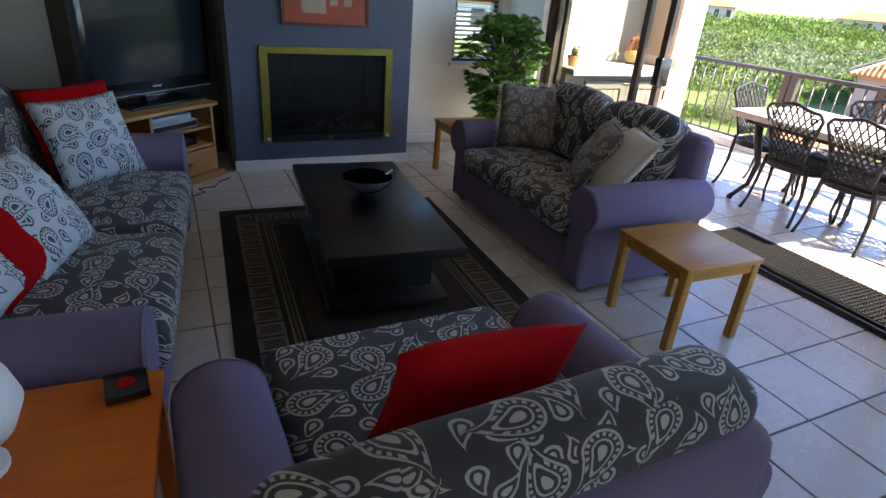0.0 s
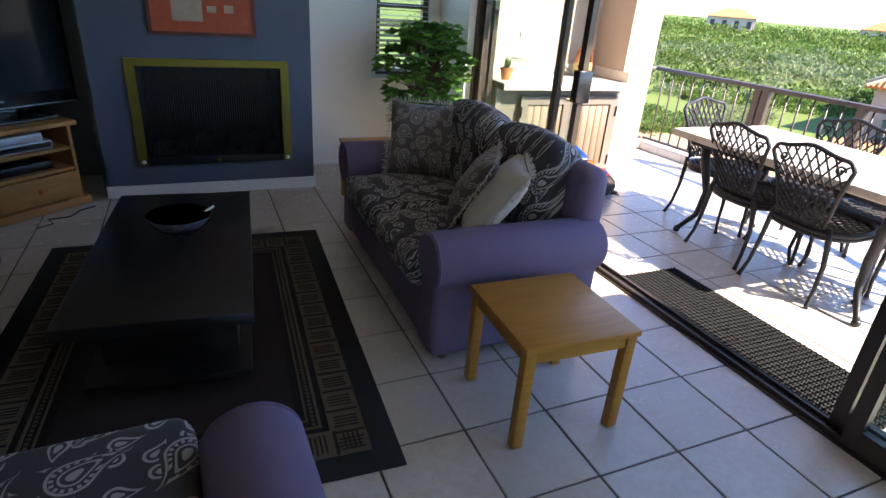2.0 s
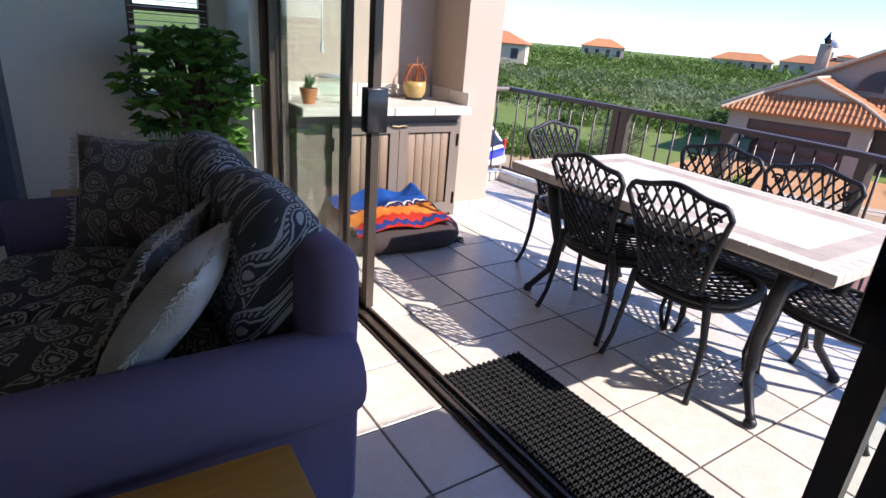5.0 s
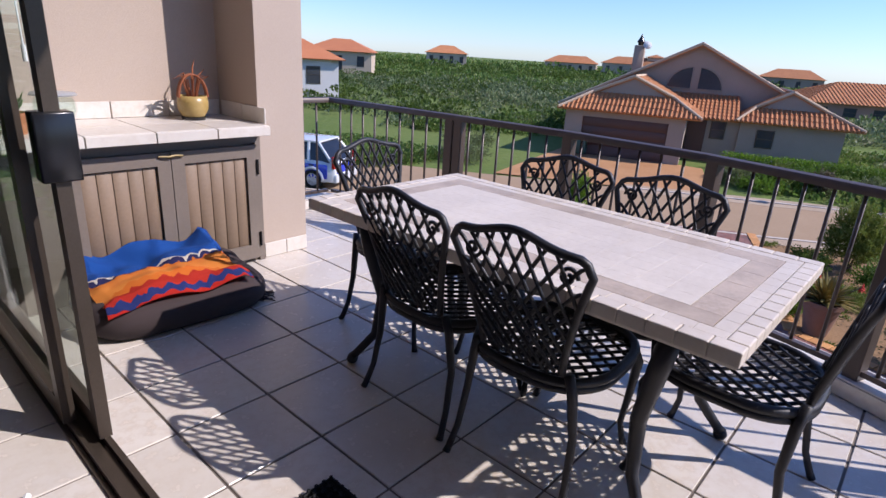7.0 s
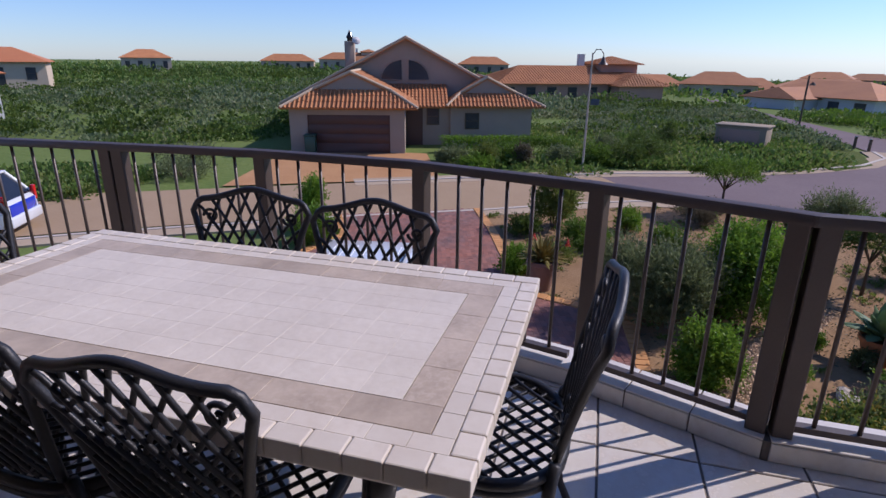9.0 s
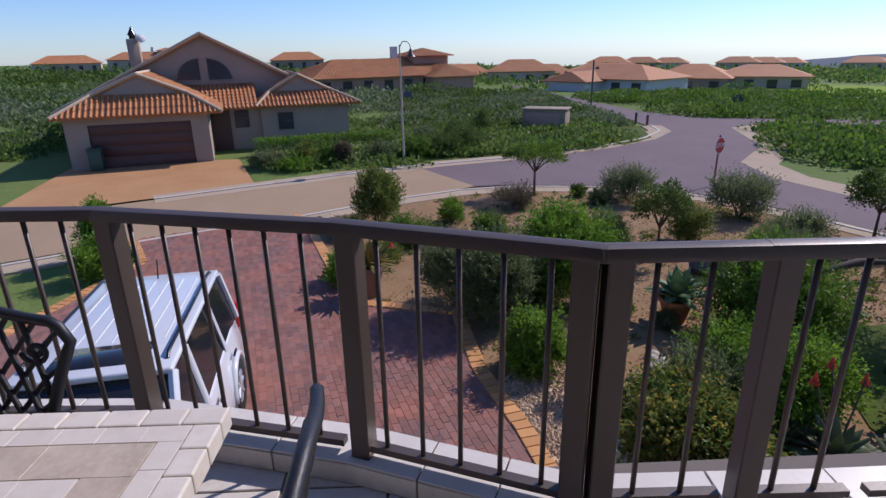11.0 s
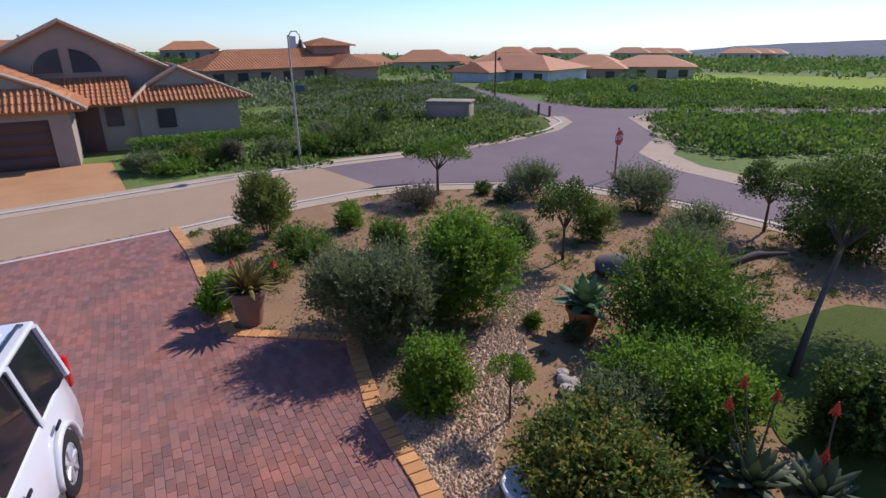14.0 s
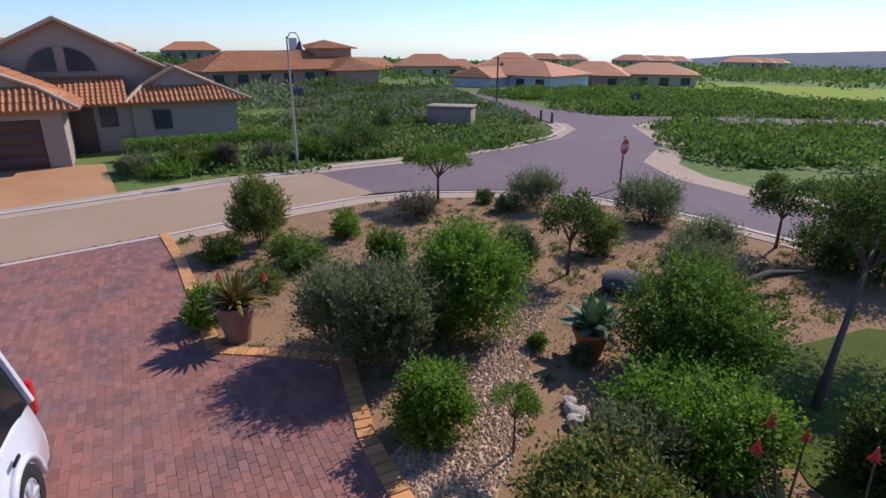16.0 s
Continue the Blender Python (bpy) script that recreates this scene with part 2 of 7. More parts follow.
# ---- mesh helpers ----
def box(bm, x0, x1, y0, y1, z0, z1):
    v = [bm.verts.new(p) for p in ((x0, y0, z0), (x1, y0, z0), (x1, y1, z0), (x0, y1, z0), (x0, y0, z1), (x1, y0, z1), (x1, y1, z1), (x0, y1, z1))]
    for f in ((3, 2, 1, 0), (4, 5, 6, 7), (0, 1, 5, 4), (1, 2, 6, 5), (2, 3, 7, 6), (3, 0, 4, 7)):
        bm.faces.new([v[i] for i in f])
    return bm


def rbox(x0, x1, y0, y1, z0, z1, r=0.01, seg=2):
    bm = box(bmesh.new(), x0, x1, y0, y1, z0, z1)
    bmesh.ops.bevel(bm, geom=bm.edges[:], offset=r, segments=seg, profile=0.5, affect='EDGES')
    return bm


def merge(*bms):
    out = bmesh.new()
    for b in bms:
        me = bpy.data.meshes.new("tmp")
        b.to_mesh(me)
        out.from_mesh(me)
        bpy.data.meshes.remove(me)
        b.free()
    return out


def tube(bm, pts, r, n=8, closed=False, squash=1.0):
    pts = [Vector(p) for p in pts]
    k = len(pts)
    rs = r if isinstance(r, (list, tuple)) else [r] * k
    rings = []
    up = Vector((0, 0, 1))
    prev = None
    for i, p in enumerate(pts):
        a = pts[(i - 1) % k] if (closed or i) else p
        b = pts[(i + 1) % k] if (closed or i < k - 1) else p
        d = (b - a).normalized()
        if prev is None:
            side = d.cross(up)
            if side.length < 0.05:
                side = d.cross(Vector((0, 1, 0)))
        else:
            side = prev - d * prev.dot(d)
        side.normalize()
        prev = side
        oth = d.cross(side)
        rings.append([bm.verts.new(p + rs[i] * (math.cos(2 * math.pi * j / n) * side + squash * math.sin(2 * math.pi * j / n) * oth)) for j in range(n)])
    for i in range(k if closed else k - 1):
        a, b = rings[i], rings[(i + 1) % k]
        for j in range(n):
            bm.faces.new((a[j], a[(j + 1) % n], b[(j + 1) % n], b[j]))
    if not closed:
        bm.faces.new(rings[0][::-1])
        bm.faces.new(rings[-1])
    return bm


def lathe(bm, prof, n=24, c=(0, 0), caps=True):
    rings = [[bm.verts.new((c[0] + r * math.cos(2 * math.pi * j / n), c[1] + r * math.sin(2 * math.pi * j / n), z)) for j in range(n)] for r, z in prof]
    for a, b in zip(rings, rings[1:]):
        for j in range(n):
            bm.faces.new((a[j], a[(j + 1) % n], b[(j + 1) % n], b[j]))
    if caps and prof[0][0] > 1e-4:
        bm.faces.new(rings[0][::-1])
    if caps and prof[-1][0] > 1e-4:
        bm.faces.new(rings[-1])
    return bm


def prism(bm, poly, z0, z1):
    """Upright prism on a flat outline, counter-clockwise seen from above."""
    lo = [bm.verts.new((x, y, z0)) for x, y in poly]
    hi = [bm.verts.new((x, y, z1)) for x, y in poly]
    n = len(poly)
    bm.faces.new(lo[::-1])
    bm.faces.new(hi)
    for i in range(n):
        bm.faces.new((lo[i], lo[(i + 1) % n], hi[(i + 1) % n], hi[i]))
    return bm


def put_mesh(name, bm, mat, parent=None, label="", smooth=False, m=None):
    me = bpy.data.meshes.new(name)
    bmesh.ops.recalc_face_normals(bm, faces=bm.faces[:]) if len(bm.faces) < 60000 else None
    bm.to_mesh(me)
    bm.free()
    me.materials.append(mat)
    if smooth:
        me.shade_smooth()
        if smooth is not True:
            me.set_sharp_from_angle(angle=radians(smooth))
    ob = new(name, me)
    if m is not None:
        ob.matrix_basis = m
    if parent:
        ob.parent = parent
    return tagged(ob, label) if label else ob


def part(name, bm, mat, parent, label="", smooth=45, m=None):
    return put_mesh(name, bm, mat, parent, label, smooth, m)


def thing(name, label, category, m=None, group="", kind=""):
    ob = new(name)
    ob.empty_display_size = 0.1
    if m is not None:
        ob.matrix_basis = m
    return tagged(ob, label, category, group, kind)


def solid(name, bm, mat, label, category, m=None, smooth=45, group="", kind=""):
    """A thing that is one mesh."""
    return tagged(put_mesh(name, bm, mat, None, "", smooth, m), label, category, group, kind)


def shared(name, me, parent, m):
    ob = new(name, me)
    ob.matrix_basis = m
    ob.parent = parent
    return ob


def mesh_of(bm, mat, name="piece", smooth=False):
    me = bpy.data.meshes.new(name)
    bmesh.ops.recalc_face_normals(bm, faces=bm.faces[:])
    bm.to_mesh(me)
    bm.free()
    me.materials.append(mat)
    if smooth:
        me.shade_smooth()
    return me


# ---- the room: walls, floor, ceiling ----
GROUND = -2.9
P = 0.363


def boxes(*bs):
    bm = bmesh.new()
    for b in bs:
        box(bm, *b)
    return bm


def setting(name, bm, mat, label, category, smooth=False):
    return solid(name, bm, mat, label, category, None, smooth, kind="structure")


setting("wall_west", boxes((-0.8, -0.6, -2.7, 6.4, GROUND, 2.6)), M_WALL, "pale grey-green painted plaster wall", "wall")
# the south opening is added out of view to let fill daylight in
setting("wall_south", boxes((-0.6, 3.72, -2.7, -2.5, GROUND, 0.35), (-0.6, 3.72, -2.7, -2.5, 2.2, 2.6), (-0.6, 1.9, -2.7, -2.5, 0.35, 2.2), (3.0, 3.72, -2.7, -2.5, 0.35, 2.2)), M_WALL, "pale painted plaster wall with an unseen opening added for daylight", "wall")
setting("wall_north", boxes((-0.6, 3.12, 6.2, 6.4, GROUND, 2.6), (3.12, 3.62, 6.2, 6.4, GROUND, 0.8), (3.12, 3.62, 6.2, 6.4, 2.0, 2.6),
                            (3.62, 3.94, 6.2, 6.4, GROUND, 2.6)), M_WALL, "pale painted wall with a narrow window", "wall")
setting("wall_east", boxes((3.72, 3.94, 5.6, 6.2, 0, 2.6), (3.72, 3.94, 0.8, 5.6, 2.18, 2.6), (3.72, 3.94, -2.7, 0.8, GROUND, 2.6), (3.72, 3.94, 0.8, 6.2, GROUND, -0.2)),
        M_WHITE, "white painted wall with the wide sliding door", "wall")
# darker taupe facing over the right part of the alcove
M_TAUPE = simple("wall_dark_taupe", (0.075, 0.070, 0.055), (0.10, 0.092, 0.075), 0.7, big=1.5, fine=90, bstr=0.1)
setting("wall_alcove", boxes((-0.19, 0.976, 6.17, 6.199, 0, 2.6), (0.95, 0.976, 5.62, 6.17, 0, 2.6)), M_TAUPE, "dark taupe alcove wall behind the television", "wall")
setting("ceiling", boxes((-0.8, 3.94, -2.7, 6.4, 2.6, 2.75)), M_WHITE, "plain white ceiling", "ceiling")
setting("chimney_breast", boxes((0.978, 1.25, 5.59, 6.2, 0, 2.6), (2.21, 2.435, 5.59, 6.2, 0, 2.6), (1.25, 2.21, 5.59, 6.2, 0, 0.27), (1.25, 2.21, 5.59, 6.2, 0.94, 2.6),
                                (1.25, 2.21, 6.05, 6.2, 0.27, 0.94)), M_BLUE, "blue-grey painted chimney breast", "wall")
sk = bmesh.new()
for b in ((0.965, 2.448, 5.577, 5.589, 0, 0.085), (2.436, 2.448, 5.589, 6.187, 0, 0.085), (2.448, 3.72, 6.187, 6.2, 0, 0.085), (3.707, 3.72, 5.59, 6.187, 0, 0.085), (3.72, 3.86, 5.587, 5.6, 0, 0.085)):
    box(sk, *b)
setting("baseboard", sk, M_WHITE, "white painted skirting board", "skirting")
setting("floor", boxes((-0.8, 3.8, -2.7, 6.4, -0.2, -0.006)), M_GROUT, "cream ceramic floor tiles with dark grout", "floor")
SLAB = [(3.8, -3.1), (6.32, -3.1), (6.32, 1.75), (6.48, 2.35), (6.71, 3.20), (6.76, 4.12), (6.70, 5.0), (6.60, 6.65), (3.8, 6.65)]
setting("balcony_slab", prism(bmesh.new(), SLAB, -0.25, -0.006), M_GROUT, "tiled balcony deck with dark grout", "balcony floor")

# unseen overhang added; its two depths keep direct sun off parts of the room
setting("eave", boxes((3.9, 4.72, 0.6, 6.65, 2.55, 2.8), (3.9, 5.6, -3.1, 0.6, 2.55, 2.8)), M_PLASTER, "plastered overhang above the door, added out of view to block sun", "eave")

# ---- fireplace ----
fire = thing("fireplace", "built-in fireplace with a brass frame and black screen", "fireplace", pose(1.73, 5.59, 0.235))
fr = bmesh.new()
for b in ((-0.535, -0.475, -0.03, -0.001, 0, 0.74), (0.475, 0.535, -0.03, -0.001, 0, 0.74), (-0.475, 0.475, -0.03, -0.001, 0.69, 0.74)):
    box(fr, *b)
part("frame", fr, M_BRASS, fire, "aged brass frame")
part("bottom_bar", rbox(-0.475, 0.475, -0.03, -0.001, 0.0, 0.05, 0.004), M_SOOT, fire)
for b in ((-0.474, -0.45, 0.002, 0.44, 0.045, 0.695), (0.45, 0.474, 0.002, 0.44, 0.045, 0.695), (-0.45, 0.45, 0.41, 0.44, 0.045, 0.695), (-0.45, 0.45, 0.002, 0.41, 0.045, 0.07)):
    part("firebox_plate", boxes(b), M_SOOT, fire)
scr = bmesh.new()
for i in range(60):
    x = -0.47 + i * 0.94 / 59
    tube(scr, [(x, -0.006, 0.05), (x, -0.006, 0.69)], 0.004, 5)
tagged(part("screen", scr, M_SOOT, fire, "black mesh fire screen"), kind="stuff")
for s in (-0.5, 0.0, 0.5):
    part("knob", lathe(bmesh.new(), [(0.0, -0.012), (0.014, -0.006), (0.016, 0.004), (0.008, 0.014), (0, 0.016)], 12), M_WHITE if s else M_BRASS, fire, m=pose(s, -0.04, 0.03, 90))
for i in range(7):
    x = -0.3 + i * 0.1
    logs = tube(bmesh.new(), [(x, 0.12 + 0.03 * (i % 3), 0.09), (x + 0.12, 0.25, 0.13 + 0.02 * (i % 2))], 0.035, 7)
    part("log", logs, M_SOOT, fire, "charred log")

# picture above the fireplace
pic = thing("framed_picture", "red print in a thin dark frame on the chimney breast", "picture", pose(1.715, 5.588, 1.13))
M_PIC = simple("red_print", (0.34, 0.045, 0.02), (0.50, 0.10, 0.035), 0.5, big=5, fine=30)
M_FRAMEW = wood_mat("dark_red_frame", (0.10, 0.018, 0.014), (0.16, 0.03, 0.02), 0.4)
fb = bmesh.new()
for b in ((-0.34, 0.34, -0.025, 0, 0, 0.022), (-0.34, 0.34, -0.025, 0, 0.478, 0.50), (-0.34, -0.318, -0.025, 0, 0.022, 0.478), (0.318, 0.34, -0.025, 0, 0.022, 0.478)):
    box(fb, *b)
part("frame", fb, M_FRAMEW, pic)
part("print", boxes((-0.318, 0.318, -0.012, -0.002, 0.022, 0.478)), M_PIC, pic)
pb = boxes((-0.19, 0.0, -0.015, -0.0125, 0.09, 0.4), (0.03, 0.09, -0.015, -0.0125, 0.15, 0.19), (0.14, 0.2, -0.015, -0.0125, 0.15, 0.2))
part("printed_panel", pb, simple("pale_print_ink", (0.35, 0.26, 0.2), (0.48, 0.38, 0.3), 0.6, big=14, fine=60), pic)

# window in the north wall, with a slatted blind
win = thing("window_1", "narrow dark-framed window with a raised white slatted blind", "window", kind="structure")
wf = bmesh.new()
for b in ((3.12, 3.62, 6.26, 6.32, 0.8, 0.85), (3.12, 3.62, 6.26, 6.32, 1.95, 2.0), (3.12, 3.17, 6.26, 6.32, 0.85, 1.95), (3.57, 3.62, 6.26, 6.32, 0.85, 1.95), (3.17, 3.57, 6.26, 6.32, 1.36, 1.40)):
    box(wf, *b)
part("window_frame", wf, M_BRONZE, win)
pane = part("pane", boxes((3.17, 3.57, 6.288, 6.292, 0.85, 1.36), (3.17, 3.57, 6.288, 6.292, 1.40, 1.95)), M_GLASS, win)
pane.visible_shadow = False
slat = mesh_of(rbox(-0.235, 0.235, -0.012, 0.012, -0.0012, 0.0012, 0.001, 1), M_WHITE)
for i in range(27):
    shared("slat", slat, win, pose(3.37, 6.225, 0.84 + i * 0.042, 62 if i < 11 else 8))
setting("window_sill", rbox(3.08, 3.66, 6.15, 6.199, 0.765, 0.795, 0.006), M_WHITE, "white painted window sill", "window sill")

# ---- sliding door ----
dr = thing("door_1", "wide bronze aluminium sliding door standing open", "sliding door", kind="structure")
tr = bmesh.new()
for b in ((3.80, 3.905, 0.8, 5.6, -0.006, 0.010), (3.818, 3.832, 0.85, 5.55, 0.010, 0.03), (3.878, 3.892, 0.85, 5.55, 0.010, 0.03)):
    box(tr, *b)
part("track", tr, M_BRONZE, dr)
part("jamb", boxes((3.78, 3.92, 5.55, 5.60, 0.03, 2.18), (3.78, 3.92, 0.8, 0.85, 0.03, 2.18), (3.78, 3.92, 0.85, 5.55, 2.13, 2.18)), M_BRONZE, dr)


def door_panel(y0, y1, x, lead):
    bm = bmesh.new()
    w = 0.055
    for b in ((x - 0.02, x + 0.02, y0, y0 + w, 0.03, 2.13), (x - 0.02, x + 0.02, y1 - w, y1, 0.03, 2.13), (x - 0.018, x + 0.018, y0 + w, y1 - w, 0.03, 0.11), (x - 0.018, x + 0.018, y0 + w, y1 - w, 2.06, 2.13)):
        box(bm, *b)
    leaf = part("panel_frame", bm, M_BRONZE, dr)
    g = part("pane", boxes((x - 0.003, x + 0.003, y0 + w, y1 - w, 0.11, 2.06)), M_GLASS, leaf)
    g.visible_shadow = False
    if lead is not None:
        part("handle", rbox(x - 0.055, x + 0.05, lead - 0.02, lead + 0.045, 0.93, 1.13, 0.006), M_BLACKPL, leaf, "black lock and handle")


door_panel(4.19, 5.50, 3.885, 4.19)
door_panel(4.36, 5.54, 3.825, None)
door_panel(0.86, 2.17, 3.885, 2.145)
door_panel(0.86, 2.08, 3.825, None)

# ---- sofas and the armchair ----
M_FOOT = wood_mat("dark_wood_foot", (0.12, 0.06, 0.03), (0.18, 0.09, 0.05), 0.4)


def soft_box(x0, x1, y0, y1, z0, z1, r=0.05, crown=0.0, sub=3):
    bm = rbox(x0, x1, y0, y1, z0, z1, r, 4)
    bmesh.ops.subdivide_edges(bm, edges=[e for e in bm.edges if e.calc_length() > 0.12], cuts=sub, use_grid_fill=True)
    cx, cy, hx, hy = (x0 + x1) / 2, (y0 + y1) / 2, (x1 - x0) / 2, (y1 - y0) / 2
    zm = (z0 + z1) / 2
    for v in bm.verts:
        u, w = (v.co.x - cx) / hx, (v.co.y - cy) / hy
        k = max(0, 1 - u * u) * max(0, 1 - w * w)
        n = noise.noise(v.co * 6 + Vector((x0, y0, z0))) * 0.006
        v.co.z += (crown if v.co.z > zm else 0) * k + n
        v.co.y += n
    return bm


def seat_unit(name, label, category, width, m, seats=1, depth=0.92, back_z=0.80, az=0.49, wide=0.02, sz=0.45):
    """A roll-arm seat that faces +y, its middle at the origin."""
    o = thing(name, label, category, m)
    hw = width / 2
    arm = 0.20
    part("base", soft_box(-hw + 0.075, hw - 0.075, -depth / 2 + 0.04, depth / 2 - 0.05, 0.05, 0.30, 0.03), M_PURPLE, o)
    part("back_frame", soft_box(-hw + 0.10, hw - 0.10, -depth / 2, -depth / 2 + 0.16, 0.20, back_z - (0.02 if seats > 1 else 0.06), 0.07), M_PURPLE, o)
    for s in (-1, 1):
        bm = soft_box(min(s * (hw - 0.06), s * (hw - arm - 0.04)), max(s * (hw - 0.06), s * (hw - arm - 0.04)), -depth / 2 + 0.03, depth / 2 - 0.04, 0.04, az + 0.06, 0.03)
        roll = bmesh.new()
        c = s * (hw - 0.125)
        n = 18
        ys = [-depth / 2 + 0.04, -depth / 2 + 0.06, 0.0, depth / 2 - 0.05, depth / 2 - 0.025]
        sc = [0.93, 1, 1, 1, 0.93]
        tube(roll, [(c, y, az) for y in ys], [0.128 * k for k in sc], n)
        part("arm", merge(bm, roll), M_PURPLE, o, smooth=60)
        pl = bmesh.new()
        tube(pl, [(c + 0.122 * math.cos(a), depth / 2 - 0.035, az + 0.122 * math.sin(a)) for a in [math.radians(-60 + 300 * i / 24) for i in range(25)]], 0.006, 6)
        part("piping", pl, M_PURPLE, o)
    iw = hw - arm - 0.05
    for i in range(seats):
        a, b = -iw + 2 * iw * i / seats, -iw + 2 * iw * (i + 1) / seats
        part("seat_cushion", soft_box(a + 0.004, b - 0.004, -depth / 2 + 0.19, depth / 2 + (0.09 if seats == 1 else 0.0), sz - 0.16, sz, 0.05, 0.03), M_PAIS, o, "charcoal seat cushion with cream paisley", smooth=60)
    for i in range(max(1, seats)):
        n = max(1, seats)
        a, b = -iw - wide + 2 * (iw + wide) * i / n, -iw - wide + 2 * (iw + wide) * (i + 1) / n
        bm = soft_box(a + 0.004, b - 0.004, -0.115, 0.115, 0.0, back_z - 0.40, 0.09, 0.04)
        bm.transform(pose(0, -depth / 2 + 0.215, 0.435, 10))
        part("back_cushion", bm, M_PAIS, o, "plump charcoal back cushion with cream paisley", smooth=60)
    for sx in (-1, 1):
        for sy in (-1, 1):
            part("foot", lathe(bmesh.new(), [(0.022, 0.0), (0.03, 0.05)], 12), M_FOOT, o, m=pose(sx * (hw - 0.12), sy * (depth / 2 - 0.12), 0))
    return o


seat_unit("sofa", "purple roll-arm sofa with charcoal paisley cushions by the sliding door", "sofa", 1.74, pose(2.86, 3.85, 0, 0, 0, 90), 2, 0.90, 0.87)
seat_unit("sofa", "purple roll-arm sofa with charcoal paisley cushions along the wall", "sofa", 2.20, pose(0.045, 3.53, 0, 0, 0, -95), 2, 0.98, 0.88)
seat_unit("armchair", "purple roll-arm armchair with a charcoal paisley cushion", "armchair", 1.32, pose(1.135, 1.89, 0, 0, 0, 2), 1, 0.90, 0.755, 0.445, 0.16, 0.50)


def pillow(label, mat, m, w=0.45, h=0.45, t=0.15, fringe=None):
    """A square cushion that stands in its x-z plane with its foot at the origin."""
    bm = bmesh.new()
    n = 14
    grid = {}
    for side in (1, -1):
        for i in range(n + 1):
            for j in range(n + 1):
                u, v = -1 + 2 * i / n, -1 + 2 * j / n
                edge = i in (0, n) or j in (0, n)
                if side == -1 and edge:
                    grid[side, i, j] = grid[1, i, j]
                    continue
                k = ((1 - abs(u) ** 2.6) * (1 - abs(v) ** 2.6)) ** 0.55
                pin = 1 - 0.07 * (1 - (u * v) ** 2) * max(abs(u), abs(v)) ** 3
                wr = 0.008 * noise.noise(Vector((u * 2.5, v * 2.5, side + w * 9)))
                grid[side, i, j] = bm.verts.new((u * w / 2 * pin, side * (t / 2 * k + wr * k), h / 2 + v * h / 2 * pin))
        for i in range(n):
            for j in range(n):
                q = [grid[side, i, j], grid[side, i + 1, j], grid[side, i + 1, j + 1], grid[side, i, j + 1]]
                bm.faces.new(q if side == -1 else q[::-1])
    o = solid("throw_pillow", bm, mat, label, "cushion", m, True, group="throw pillows")
    if fringe:
        fb = bmesh.new()
        rnd = random.Random(int(w * 1000 + m[0][3] * 77))
        for e in range(4):
            for i in range(70):
                s = -1 + 2 * i / 69
                u, v = ((s, -1), (s, 1), (-1, s), (1, s))[e]
                p = Vector((u * w / 2 * 0.97, 0, h / 2 + v * h / 2 * 0.97))
                d = Vector(((0, 0, -1), (0, 0, 1), (-1, 0, 0), (1, 0, 0))[e])
                q = p + d * rnd.uniform(0.015, 0.03) + Vector((rnd.uniform(-.01, .01), rnd.uniform(-.012, .012), rnd.uniform(-.01, .01)))
                tube(fb, [p, q], 0.0025, 4)
        part("fringe", fb, fringe, o, "cream cut fringe")
    return o


pillow("pale grey cushion with dark paisley on the sofa", M_PAISW, pose(0.22, 4.17, 0.46, -24, 0, 40), 0.46, 0.44, 0.15)
pillow("plain red cushion on the sofa", M_RED, pose(0.17, 4.27, 0.47, -22, 0, 40), 0.48, 0.47, 0.13)
pillow("pale paisley cushion leaning in the sofa corner", M_PAISW, pose(0.15, 3.27, 0.46, -32, 0, 74), 0.46, 0.44, 0.15)
pillow("plain red cushion leaning on the sofa back", M_RED, pose(0.085, 3.09, 0.46, -34, 0, 72), 0.46, 0.44, 0.14)
pillow("pale paisley cushion in the sofa corner by the arm", M_PAISW, pose(0.02, 2.91, 0.46, -36, 0, 70), 0.42, 0.40, 0.14)
pillow("plain red cushion leaning on the armchair back", M_RED, pose(1.11, 1.89, 0.545, 18, 5, 3), 0.49, 0.32, 0.15)
pillow("taupe paisley cushion on the sofa", M_PAISG, pose(2.86, 4.30, 0.46, -20, 0, -28), 0.46, 0.46, 0.15, M_CREAM)
pillow("taupe paisley cushion with cream fringe", M_PAISG, pose(2.76, 3.62, 0.46, 30, 0, 60), 0.44, 0.42, 0.14, M_CREAM)
pillow("cream cushion with a cut fringe", M_CREAM, pose(2.74, 3.42, 0.46, 36, 0, 64), 0.46, 0.46, 0.15, M_CREAM)

# ---- rug and tables ----
rug = thing("rug", "dark brown woven rug with a cream patterned border", "rug", pose(1.46, 3.635, 0, 0, 0, -2.8))
M_RUGD = simple("rug_black_brown", (0.009, 0.007, 0.006), (0.017, 0.013, 0.011), 0.95, big=4, fine=400, bstr=0.5, bdist=0.003)
M_RUGB = simple("rug_chocolate", (0.022, 0.011, 0.007), (0.036, 0.019, 0.012), 0.95, big=4, fine=400, bstr=0.5, bdist=0.003)
M_RUGC = simple("rug_cream", (0.10, 0.076, 0.050), (0.16, 0.125, 0.085), 0.95, big=5, fine=400, bstr=0.5, bdist=0.003)
RW, RL = 0.755, 1.07


def ring(hx, hy, w, z0, z1):
    return boxes((-hx, hx, -hy, -hy + w, z0, z1), (-hx, hx, hy - w, hy, z0, z1), (-hx, -hx + w, -hy + w, hy - w, z0, z1), (hx - w, hx, -hy + w, hy - w, z0, z1))


